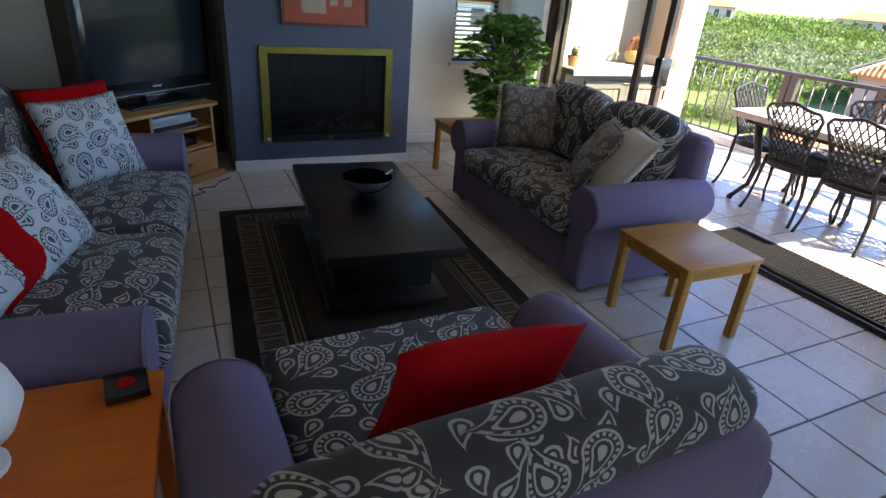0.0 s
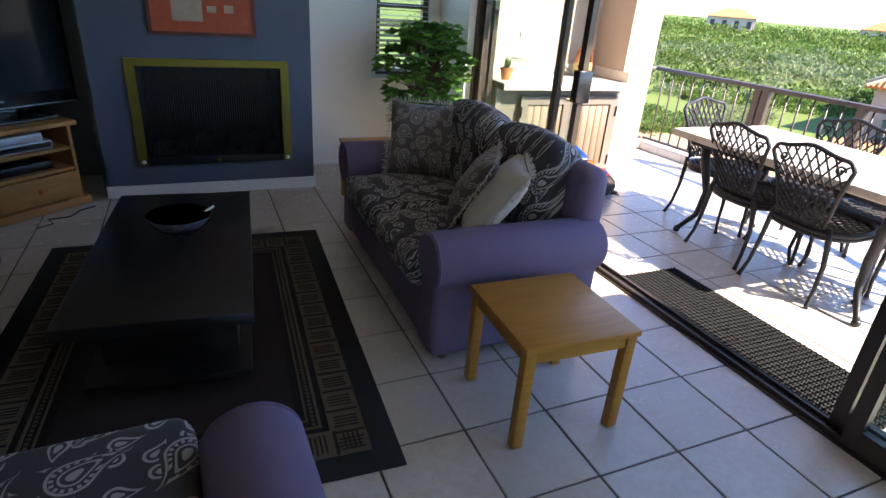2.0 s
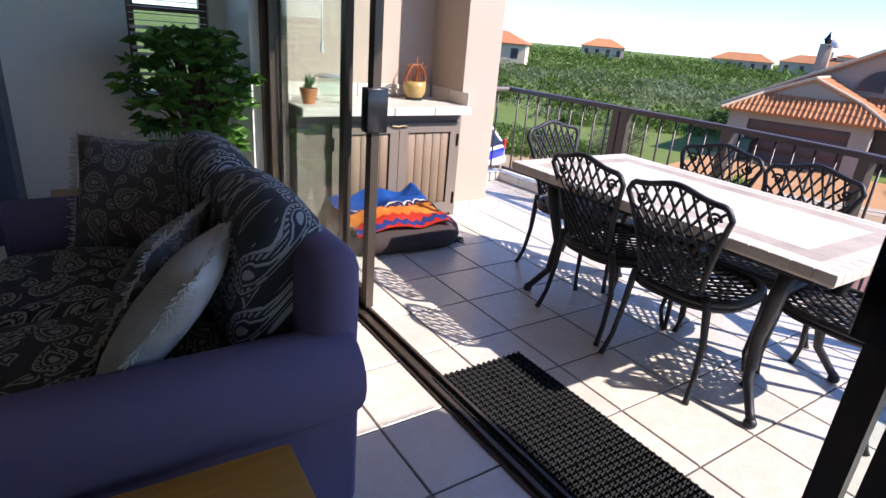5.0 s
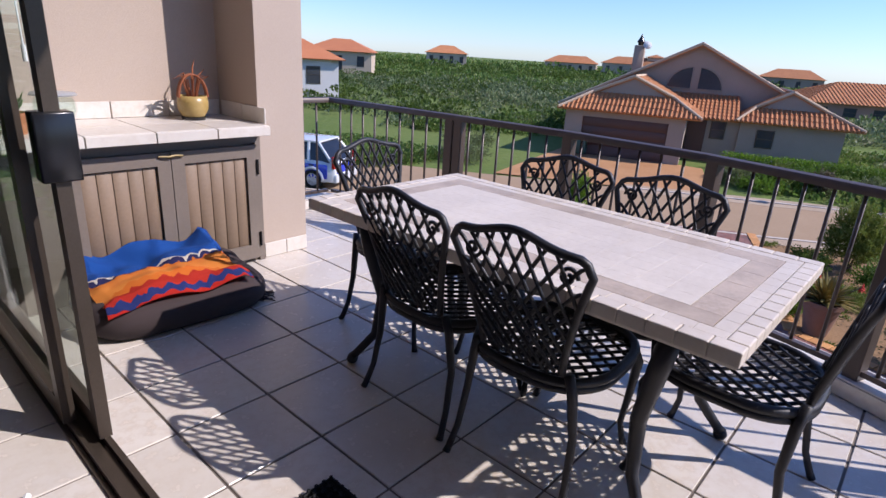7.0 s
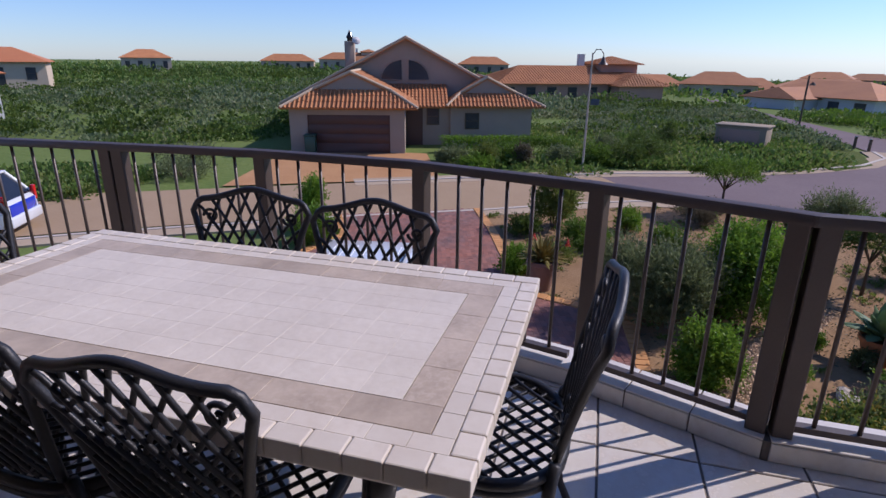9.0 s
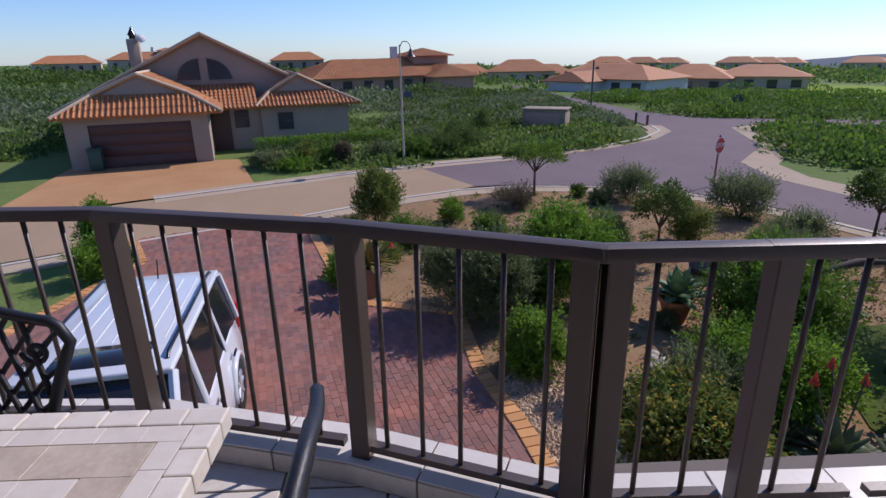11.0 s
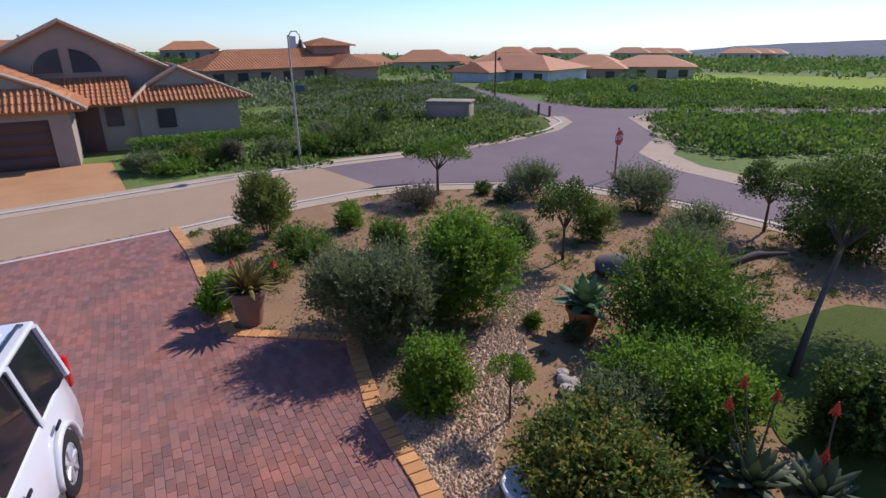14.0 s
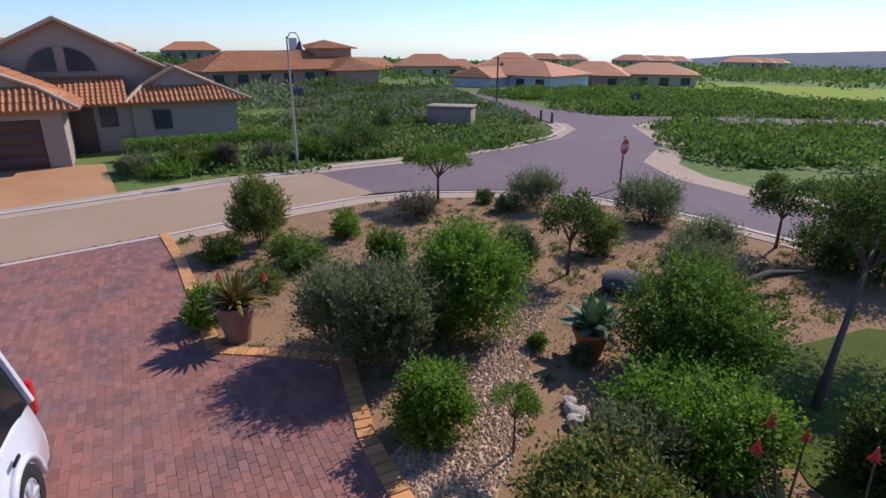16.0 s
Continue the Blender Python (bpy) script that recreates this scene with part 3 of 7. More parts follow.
part("rug_base", rbox(-RW, RW, -RL, RL, 0.0, 0.010, 0.003, 1), M_RUGD, rug)
part("field", boxes((-RW + 0.34, RW - 0.34, -RL + 0.34, RL - 0.34, 0.0095, 0.0125)), M_RUGB, rug)
def rug_frame(name, hx, hy, w):
    """Four woven strips, one a side."""
    for s in (-1, 1):
        part(name, boxes((-hx, hx, s * (hy - w / 2) - w / 2, s * (hy - w / 2) + w / 2, 0.0095, 0.0125)), M_RUGC, rug)
        part(name, boxes((s * (hx - w / 2) - w / 2, s * (hx - w / 2) + w / 2, -hy + w, hy - w, 0.0095, 0.0125)), M_RUGC, rug)


rug_frame("cream_band", RW - 0.10, RL - 0.10, 0.13)
rug_frame("cream_line", RW - 0.255, RL - 0.255, 0.012)
rug_frame("cream_line", RW - 0.30, RL - 0.30, 0.009)
hb = bmesh.new()
rnd = random.Random(4)
for horizontal in (0, 1):
    hl = (RL if not horizontal else RW) - 0.12
    for s in (-1, 1):
        t = -hl
        blk = 0
        while t < hl - 0.06:
            for k in range(4 if blk % 2 == 0 else 1):
                c = (RW if not horizontal else RL) - 0.165
                ln = 0.045 if blk % 2 == 0 else 0.06
                a = t + k * 0.017
                wv = 0.007 if blk % 2 == 0 else 0.012
                off = rnd.uniform(-0.004, 0.004)
                if horizontal:
                    box(hb, a, a + wv, s * c - ln + off, s * c + ln + off, 0.0122, 0.0140)
                else:
                    box(hb, s * c - ln + off, s * c + ln + off, a, a + wv, 0.0122, 0.0140)
            t += 0.085 if blk % 2 == 0 else 0.035
            blk += 1
tagged(part("border_mark", hb, M_RUGD, rug), kind="stuff")
db = bmesh.new()
for s in (-1, 1):
    for i in range(70):
        y = -RL + 0.28 + i * (2 * RL - 0.56) / 69
        box(db, s * (RW - 0.282) - 0.006, s * (RW - 0.282) + 0.006, y - 0.006, y + 0.006, 0.0098, 0.0135)
tagged(part("dotted_line", db, M_RUGC, rug), kind="stuff")

ct = thing("coffee_table", "low black-stained wooden coffee table on the rug", "coffee table", pose(1.46, 3.71, 0.0125, 0, 0, -5))
part("tabletop", rbox(-0.325, 0.325, -0.67, 0.67, 0.355, 0.405, 0.005), M_BLACKWOOD, ct)
part("plinth", rbox(-0.25, 0.25, -0.42, 0.42, 0.0, 0.355, 0.004), M_BLACKWOOD, ct)
part("shelf", rbox(-0.30, 0.30, -0.56, 0.56, 0.05, 0.08, 0.004), M_BLACKWOOD, ct)

bowl = thing("bowl", "dark glazed bowl with reddish inside on the coffee table", "bowl", pose(1.49, 3.80, 0.4175) @ Matrix.Diagonal((0.8, 0.8, 0.95, 1)))
M_BOWLO = simple("bowl_dark_glaze", (0.03, 0.03, 0.04), (0.09, 0.08, 0.10), 0.2, big=12, fine=60, bstr=0.05)
M_BOWLI = simple("bowl_red_glaze", (0.20, 0.05, 0.05), (0.30, 0.14, 0.16), 0.2, big=14, fine=60, bstr=0.05)
part("outside", lathe(bmesh.new(), [(0.05, 0.0), (0.055, 0.01), (0.10, 0.03), (0.15, 0.065), (0.172, 0.105), (0.170, 0.107)], 32), M_BOWLO, bowl, smooth=True)
part("inside", lathe(bmesh.new(), [(0.0001, 0.014), (0.05, 0.016), (0.10, 0.036), (0.146, 0.069), (0.170, 0.107)], 32), M_BOWLI, bowl, smooth=True)
pen = solid("pen", tube(bmesh.new(), [(-0.03, 0, 0.03), (0.06, 0.02, 0.075), (0.15, 0.04, 0.12)], 0.006, 8), M_WHITE, "white pen leaning in the bowl", "pen", pose(1.49, 3.78, 0.4175))


def side_table(m, label, hx, hy, h, mat):
    o = thing("side_table", label, "side table", m)
    part("tabletop", rbox(-hx, hx, -hy, hy, h - 0.025, h, 0.005), mat, o)
    for s in (-1, 1):
        part("apron", boxes((-hx + 0.05, hx - 0.05, s * (hy - 0.025) - 0.009, s * (hy - 0.025) + 0.009, h - 0.075, h - 0.025)), mat, o)
        part("apron", boxes((s * (hx - 0.025) - 0.009, s * (hx - 0.025) + 0.009, -hy + 0.05, hy - 0.05, h - 0.075, h - 0.025)), mat, o)
        for q in (-1, 1):
            part("leg", rbox(s * (hx - 0.03) - 0.022, s * (hx - 0.03) + 0.022, q * (hy - 0.03) - 0.022, q * (hy - 0.03) + 0.022, 0, h - 0.025, 0.006), mat, o)
    return o


side_table(pose(2.79, 2.695, 0, 0, 0, -2), "square golden beech side table beside the sofa", 0.24, 0.24, 0.45, M_BEECH)
side_table(pose(2.83, 5.12, 0), "square golden beech side table by the plant", 0.24, 0.24, 0.45, M_BEECH)
side_table(pose(0.17, 2.12, 0, 0, 0, -3), "orange varnished side table between sofa and armchair", 0.27, 0.26, 0.52, M_ORANGE)
M_SHADE = simple("white_lamp_glass", (0.75, 0.76, 0.76), (0.82, 0.83, 0.82), 0.35, fine=60, bstr=0.05)
lamp = thing("table_lamp", "round white table lamp on the orange side table", "lamp", pose(0.095, 2.12, 0.52))
part("base", lathe(bmesh.new(), [(0.06, 0), (0.06, 0.015), (0.02, 0.03), (0.018, 0.07), (0.03, 0.08)], 20), M_WHITE, lamp)
part("shade", lathe(bmesh.new(), [(0.03, 0.075), (0.09, 0.10), (0.115, 0.16), (0.10, 0.22), (0.06, 0.26), (0.0001, 0.27)], 28), M_SHADE, lamp, smooth=True)
cz = thing("coaster_box", "small black box with a red emblem on the side table", "box", pose(0.37, 2.30, 0.52, 0, 0, 6))
part("body", rbox(-0.05, 0.05, -0.05, 0.05, 0, 0.025, 0.004), M_BLACKPL, cz)
part("emblem", lathe(bmesh.new(), [(0.022, 0.0252), (0.022, 0.0265)], 16), M_RED, cz)

# ---- television corner ----
tv_m = pose(0.43, 5.19, 0, 0, 0, 40)
tv_s = tv_m @ Matrix.Diagonal((1, 1, 1.15, 1))
tvu = thing("tv_unit", "corner pine television unit with shelves and a drawer", "tv unit", tv_s)
part("top", rbox(-0.60, 0.56, -0.02, 0.52, 0.475, 0.50, 0.006), M_PINE, tvu)
for x in (-0.57, -0.02, 0.51):
    part("side_panel", boxes((x - 0.01, x + 0.01, 0, 0.50, 0.05, 0.475)), M_PINE, tvu)
part("back_panel", boxes((-0.58, 0.52, 0.49, 0.505, 0.05, 0.475)), M_PINE, tvu)
part("shelf", boxes((-0.56, 0.50, 0.01, 0.49, 0.335, 0.352)), M_PINE, tvu)
part("shelf", boxes((-0.56, 0.50, 0.01, 0.49, 0.215, 0.232)), M_PINE, tvu)
part("plinth", rbox(-0.60, 0.56, -0.03, 0.50, 0.0, 0.05, 0.008), M_PINE, tvu)
for x0 in (-0.555, -0.005):
    d = part("drawer", rbox(x0, x0 + 0.505, -0.012, 0.012, 0.058, 0.21, 0.005), M_PINE, tvu)
    part("knob", lathe(bmesh.new(), [(0.008, 0), (0.016, 0.015), (0.014, 0.025), (0, 0.028)], 12), M_ORANGE, d, m=pose(x0 + 0.25, -0.012, 0.135, 90))
M_SILVER = simple("silver_plastic", (0.35, 0.36, 0.38), (0.45, 0.46, 0.48), 0.35, 0.3, fine=80, bstr=0.02)


def av_box(label, x, z, w, h, mat, front):
    o = thing("media_player", label, "media player", tv_s @ pose(x, 0.06, z))
    part("body", rbox(-w / 2, w / 2, 0, 0.26, 0, h, 0.004), mat, o)
    part("front_panel", rbox(-w / 2 + 0.01, w / 2 - 0.01, -0.006, 0.0, 0.008, h - 0.008, 0.002), front, o)


av_box("silver disc player on the unit shelf", 0.22, 0.352, 0.40, 0.045, M_SILVER, M_BLACKPL)
av_box("slim silver receiver stacked on the player", 0.20, 0.398, 0.34, 0.045, M_SILVER, M_SILVER)
av_box("black receiver on the lower shelf", 0.22, 0.232, 0.36, 0.05, M_BLACKPL, M_BLACKPL)
tv = thing("television", "large black flat television standing on the pine unit", "television", tv_m @ pose(0.235, 0.24, 0.575))
part("stand", rbox(-0.30, 0.30, -0.14, 0.14, 0, 0.02, 0.006), M_BLACKPL, tv)
part("neck", rbox(-0.10, 0.10, -0.03, 0.03, 0.02, 0.07, 0.006), M_BLACKPL, tv)
part("casing", rbox(-0.50, 0.50, -0.035, 0.05, 0.07, 0.82, 0.012), M_BLACKPL, tv)
M_SCREEN, nt_s, p_s = node_mat("tv_screen_off")
nt_s.links.new(mixc(nt_s, noise_tex(nt_s, obj_coord(nt_s), 2.0), (0.010, 0.017, 0.024), (0.016, 0.025, 0.033)), p_s.inputs["Base Color"])
p_s.inputs["Roughness"].default_value = 0.12
part("screen", boxes((-0.46, 0.46, -0.038, -0.0345, 0.165, 0.785)), M_SCREEN, tv)
part("trim_strip", rbox(-0.485, 0.485, -0.040, -0.034, 0.078, 0.086, 0.001, 1), M_SILVER, tv)
part("badge", boxes((-0.035, 0.035, -0.0375, -0.0352, 0.118, 0.128)), M_SILVER, tv)
cab = bmesh.new()
tube(cab, [(0.62, 5.08, 0.006), (0.70, 5.14, 0.006), (0.66, 5.22, 0.006), (0.78, 5.25, 0.006), (0.82, 5.36, 0.006), (0.90, 5.42, 0.006)], 0.004, 6)
solid("cable", cab, M_BLACKPL, "thin black cable lying on the tiles", "cable")

# ---- balcony: braai nook with counter and cupboard ----
setting("wall_nook", boxes((3.94, 5.26, 5.92, 6.12, -0.006, 2.6), (3.88, 3.94, 5.6, 5.92, 0.0, 2.6)), M_PLASTER, "beige plastered wall of the braai nook", "wall")
setting("pillar", boxes((5.26, 5.585, 5.455, 6.12, -0.006, 2.6)), M_PLASTER, "square beige plastered pillar", "pillar")
setting("balcony_ceiling_beam", boxes((3.9, 5.62, 5.42, 6.12, 2.6, 2.85)), M_PLASTER, "beige plastered beam over the nook", "beam")
M_CTILE = tile_mat("counter_tile", (0.66, 0.61, 0.55), (0.60, 0.54, 0.47), (0.52, 0.44, 0.36), 0.3, 4.0)


def tiles_on(name, parent, mat, spots, lx, ly, h, m):
    """Flat tiles, lx by ly by h, at (x, y) of the plane that m lays down."""
    me = mesh_of(rbox(-lx / 2, lx / 2, -ly / 2, ly / 2, 0, h, 0.002, 1), mat)
    for x, y in spots:
        shared(name, me, parent, m @ pose(x, y, 0))


ctr = thing("tiled_counter", "cream tiled counter top in the braai nook", "counter")
part("counter_slab", boxes((3.945, 5.255, 5.315, 5.915, 0.82, 0.868)), M_GROUT, ctr)
tiles_on("tile", ctr, M_CTILE, [(4.11 + 0.327 * i, 5.47 + 0.30 * j) for i in range(4) for j in range(2)], 0.321, 0.294, 0.008, pose(0, 0, 0.868))
tiles_on("edge_tile", ctr, M_CTILE, [(4.11 + 0.327 * i, 0.0) for i in range(4)], 0.321, 0.052, 0.008, pose(0, 5.315, 0.846, 90))
tiles_on("splash_tile", ctr, M_CTILE, [(4.11 + 0.327 * i, 0.0) for i in range(4)], 0.321, 0.092, 0.010, pose(0, 5.919, 0.924, 90))
tiles_on("splash_tile", ctr, M_CTILE, [(5.49 + 0.26 * i, 0.0) for i in range(2)], 0.255, 0.092, 0.010, Matrix.Translation((5.259, 0, 0.924)) @ Matrix(((0, 0, -1, 0), (1, 0, 0, 0), (0, 1, 0, 0), (0, 0, 0, 1))))
tiles_on("skirting_tile", thing("baseboard_pillar", "cream skirting tiles round the pillar", "skirting", kind="structure"), M_CTILE, [(5.342, 0.0), (5.504, 0)], 0.158, 0.095, 0.010, pose(0, 5.454, 0.05, 90))
cup = thing("cupboard", "grey-brown boarded double-door cupboard under the counter", "cupboard", pose(0, 5.43, 0))
part("carcass", boxes((3.95, 5.25, 0.02, 0.46, 0.0, 0.815)), M_SHUTF, cup)
part("face_frame", merge(boxes((3.95, 5.25, 0.0, 0.02, 0.76, 0.815), (5.215, 5.25, 0.0, 0.02, 0.0, 0.76), (3.95, 4.0, 0.0, 0.02, 0.0, 0.76))), M_SHUTF, cup)


def cup_door(x0, x1, hinge):
    z0, z1, w = 0.035, 0.752, 0.07
    d = part("door", merge(boxes((x0, x1, -0.028, -0.002, z0, z0 + w + 0.02), (x0, x1, -0.028, -0.002, z1 - w, z1), (x0, x0 + w, -0.028, -0.002, z0 + w + 0.02, z1 - w), (x1 - w, x1, -0.028, -0.002, z0 + w + 0.02, z1 - w))), M_SHUTF, cup)
    n = 5
    bw = (x1 - x0 - 2 * w) / n
    for i in range(n):
        part("board", rbox(x0 + w + i * bw + 0.002, x0 + w + (i + 1) * bw - 0.002, -0.012, -0.003, z0 + w + 0.02, z1 - w, 0.0012, 1), M_SHUT, d)
    for z in (0.16, 0.62):
        part("hinge", tube(bmesh.new(), [(hinge, -0.033, z - 0.045), (hinge, -0.033, z + 0.045)], 0.008, 8), M_BLACKPL, d)


cup_door(4.70, 5.212, 5.208)
cup_door(4.185, 4.695, 4.19)
cl = bmesh.new()
tube(cl, [(4.63, -0.035, 0.735), (4.68, -0.042, 0.73), (4.72, -0.042, 0.735), (4.76, -0.035, 0.73)], 0.007, 6)
part("latch", cl, simple("tarnished_brass", (0.10, 0.075, 0.035), (0.17, 0.13, 0.06), 0.5, 0.6), cup, "brass hook latch")

# clay pot with a handled basket and dry plant
M_POTY = simple("yellow_glazed_pot", (0.32, 0.21, 0.06), (0.44, 0.31, 0.12), 0.35, big=10, fine=50, co="object")
M_RUST = simple("rusted_wire", (0.22, 0.06, 0.025), (0.34, 0.11, 0.04), 0.8, big=10, fine=90)
M_SOIL = simple("dry_soil", (0.10, 0.065, 0.04), (0.17, 0.115, 0.075), 0.95, big=8, fine=90, bstr=0.8)
bp = thing("basket_pot", "yellow pot with an arched rusty wire handle on the counter", "pot", pose(4.99, 5.72, 0.876))
part("pot", lathe(bmesh.new(), [(0.045, 0), (0.06, 0.015), (0.085, 0.06), (0.088, 0.10), (0.082, 0.14), (0.074, 0.14), (0.07, 0.11)], 24), M_POTY, bp, smooth=True)
part("foot_band", lathe(bmesh.new(), [(0.066, 0.0), (0.069, 0.018), (0.060, 0.022)], 24), M_BLACKPL, bp)
part("soil", lathe(bmesh.new(), [(0.072, 0.115), (0.0001, 0.122)], 18), M_SOIL, bp)
for k in range(3):
    hp = [(0.086 * math.cos(a) + 0.004 * k, (k - 1) * 0.02, 0.13 + 0.13 * math.sin(a)) for a in [math.pi * i / 16 for i in range(17)]]
    part("handle", tube(bmesh.new(), hp, 0.006, 6), M_RUST, bp)
tw = bmesh.new()
rnd = random.Random(9)
for i in range(9):
    a, l = rnd.uniform(0, 6.28), rnd.uniform(0.14, 0.26)
    tube(tw, [(0.02 * math.cos(a), 0.02 * math.sin(a), 0.12), (0.05 * math.cos(a), 0.05 * math.sin(a), 0.12 + l * 0.7), (0.10 * math.cos(a), 0.10 * math.sin(a), 0.12 + l * (0.9 if i % 2 else 0.6))], [0.006, 0.005, 0.002], 5)
part("stem", tw, M_RUST, bp)
M_SUCC = leaf_mat("succulent_green", (0.10, 0.17, 0.08), (0.20, 0.28, 0.14))
M_TERRA = simple("terracotta", (0.38, 0.13, 0.05), (0.50, 0.20, 0.09), 0.8, big=6, fine=60, co="object")


def small_pot(x, y, z, label, mat, seed, r=0.055):
    o = thing("potted_succulent", label, "potted plant", pose(x, y, z), "succulents on the counter")
    part("pot", lathe(bmesh.new(), [(r * 0.7, 0), (r, r * 1.5), (r * 1.08, r * 1.5), (r * 1.08, r * 1.8), (r * 0.9, r * 1.8), (r * 0.85, r * 1.5), (0.0001, r * 1.5)], 20), mat, o)
    bm = bmesh.new()
    rn = random.Random(seed)
    for i in range(26):
        a, e, l = rn.uniform(0, 6.28), rn.uniform(0.3, 1.4), rn.uniform(0.05, 0.12)
        b = Vector((0, 0, r * 1.6))
        d = Vector((math.cos(a) * math.cos(e), math.sin(a) * math.cos(e), math.sin(e)))
        tube(bm, [b, b + d * l * 0.6, b + d * l], [0.008, 0.010, 0.001], 5, squash=0.5)
    part("leaves", bm, M_SUCC, o)


small_pot(4.06, 5.50, 0.876, "small orange pot with a grey-green succulent", M_TERRA, 1)
jar = thing("glass_jar", "round glass jar with a flat lid on the counter", "jar", pose(4.24, 5.56, 0.876))
gj = part("jar", lathe(bmesh.new(), [(0.055, 0.0), (0.06, 0.012), (0.03, 0.022), (0.07, 0.045), (0.092, 0.095), (0.085, 0.145), (0.07, 0.165), (0.066, 0.163), (0.08, 0.143), (0.086, 0.095), (0.064, 0.05), (0.0001, 0.035)], 28), M_GLASS, jar, smooth=True)
gj.visible_shadow = False
part("lid", lathe(bmesh.new(), [(0.0001, 0.166), (0.096, 0.166), (0.10, 0.172), (0.09, 0.180), (0.012, 0.186), (0.0001, 0.186)], 28), M_SILVER, jar)
ch = bmesh.new()
tube(ch, [(4.13, 5.45, 2.6), (4.13, 5.45, 1.27)], 0.004, 6)
tube(ch, [(4.13, 5.45, 1.27), (4.13, 5.45, 1.20)], 0.010, 8)
solid("pull_cord", ch, M_WHITE, "white blind cord with a dark pull hanging in the nook", "cord")

# ---- dog bed with a folded beach towel ----
bed = thing("dog_bed", "dark brown bolstered dog bed with a towel in it", "dog bed", pose(4.52, 5.12, 0, 0, 0, -4))
M_BED = simple("dark_brown_canvas", (0.030, 0.020, 0.020), (0.048, 0.032, 0.032), 0.9, big=5, fine=250, bstr=0.4, co="object")
BW, BD = 0.36, 0.25
loop = []
for i in range(32):
    a = 2 * math.pi * i / 32
    cx, cy = math.cos(a), math.sin(a)
    loop.append((BW * math.copysign(abs(cx) ** 0.45, cx), BD * math.copysign(abs(cy) ** 0.45, cy), 0.085 + (0.03 if cy > 0.2 else 0)))
part("bolster", tube(bmesh.new(), loop, 0.085, 12, closed=True, squash=1.0), M_BED, bed, smooth=True)
part("base", soft_box(-BW, BW, -BD, BD, 0.0, 0.09, 0.03, 0.02), M_BED, bed)
M_TOWEL, nt, p = node_mat("beach_towel_stripes")
v = obj_coord(nt)
sep = nt.nodes.new("ShaderNodeSeparateXYZ")
nt.links.new(v, sep.inputs[0])
zig = mth(nt, 'MULTIPLY', mth(nt, 'PINGPONG', sep.outputs[0], 0.035), 0.55)
yy = mth(nt, 'ADD', mth(nt, 'ADD', sep.outputs[1], zig), mth(nt, 'MULTIPLY', noise_tex(nt, v, 6), 0.10))
bands = ramp(nt, mth(nt, 'MULTIPLY_ADD', yy, 1.55, 0.46), [(0.0, (0.60, 0.03, 0.015)), (0.10, (0.03, 0.05, 0.22)), (0.16, (0.62, 0.04, 0.02)), (0.24, (0.85, 0.24, 0.03)), (0.30, (0.90, 0.34, 0.06)), (0.50, (0.85, 0.27, 0.04)),
                                                            (0.53, (0.03, 0.03, 0.12)), (0.56, (0.75, 0.70, 0.6)), (0.58, (0.012, 0.10, 0.42)), (1.0, (0.010, 0.08, 0.36))])
nt.nodes["Color Ramp"].color_ramp.interpolation = 'CONSTANT'
nt.links.new(bands, p.inputs["Base Color"])
p.inputs["Roughness"].default_value = 0.95
bump(nt, p, noise_tex(nt, v, 220), 0.6, 0.004)
bm = bmesh.new()
nx, ny = 60, 44
g = [[None] * (ny + 1) for _ in range(nx + 1)]
for i in range(nx + 1):
    for j in range(ny + 1):
        x, y = -0.35 + 0.68 * i / nx, -0.31 + 0.58 * j / ny
        h = 0.15 + 0.09 * noise.noise(Vector((x * 3.2, y * 3.2, 1.7))) + 0.035 * noise.noise(Vector((x * 9, y * 9, 3.1)))
        h += 0.07 * max(0, y) / 0.27 + 0.035 * math.sin(x * 15 + y * 6) * (1 if y > 0 else 0.3)
        if y < -0.22:
            h = h * 0.5 + 0.09 - (-0.22 - y) * 0.6
        e = min(i, nx - i, 4) / 4
        g[i][j] = bm.verts.new((x + 0.02 * noise.noise(Vector((x * 6, y * 6, 9))), y, 0.10 + (h - 0.02) * (0.75 + 0.25 * e)))
for i in range(nx):
    for j in range(ny):
        bm.faces.new((g[i][j], g[i + 1][j], g[i + 1][j + 1], g[i][j + 1]))
bmesh.ops.solidify(bm, geom=bm.faces[:], thickness=0.012)
solid("beach_towel", bm, M_TOWEL, "crumpled blue, orange and red striped beach towel in the dog bed", "towel", pose(4.50, 5.13, 0.0, 0, 0, -4), True)

# ---- rubber door mat ----
mat_o = thing("door_mat", "black ribbed rubber mat with rows of holes", "door mat", pose(4.095, 2.80, 0.0))
mb = bmesh.new()
hx, hy = 0.235, 0.72
nxm, nym = 16, 49
for i in range(nxm):
    for j in range(nym):
        x0, y0 = -hx + 2 * hx * i / nxm, -hy + 2 * hy * j / nym
        cx, cy, r = x0 + hx / nxm, y0 + hy / nym, 0.011 if (i + j) % 2 else 0.007
        tube(mb, [(cx + 0.013 * math.cos(a), cy + 0.013 * math.sin(a), 0.008) for a in (0.785, 2.356, 3.927, 5.498)], 0.0055, 4, closed=True)
tagged(part("ring_weave", mb, M_RUBBER, mat_o), kind="stuff")
nb = bmesh.new()
for i in range(nxm + 1):
    for j in range(nym + 1):
        x0, y0 = -hx + 2 * hx * i / nxm, -hy + 2 * hy * j / nym
        lathe(nb, [(0.007, 0.0), (0.006, 0.017), (0.0001, 0.018)], 5, (x0, y0))
tagged(part("stud", nb, M_RUBBER, mat_o), kind="stuff")
part("backing", boxes((-hx, hx, -hy, hy, 0.001, 0.003)), M_RUBBER, mat_o)
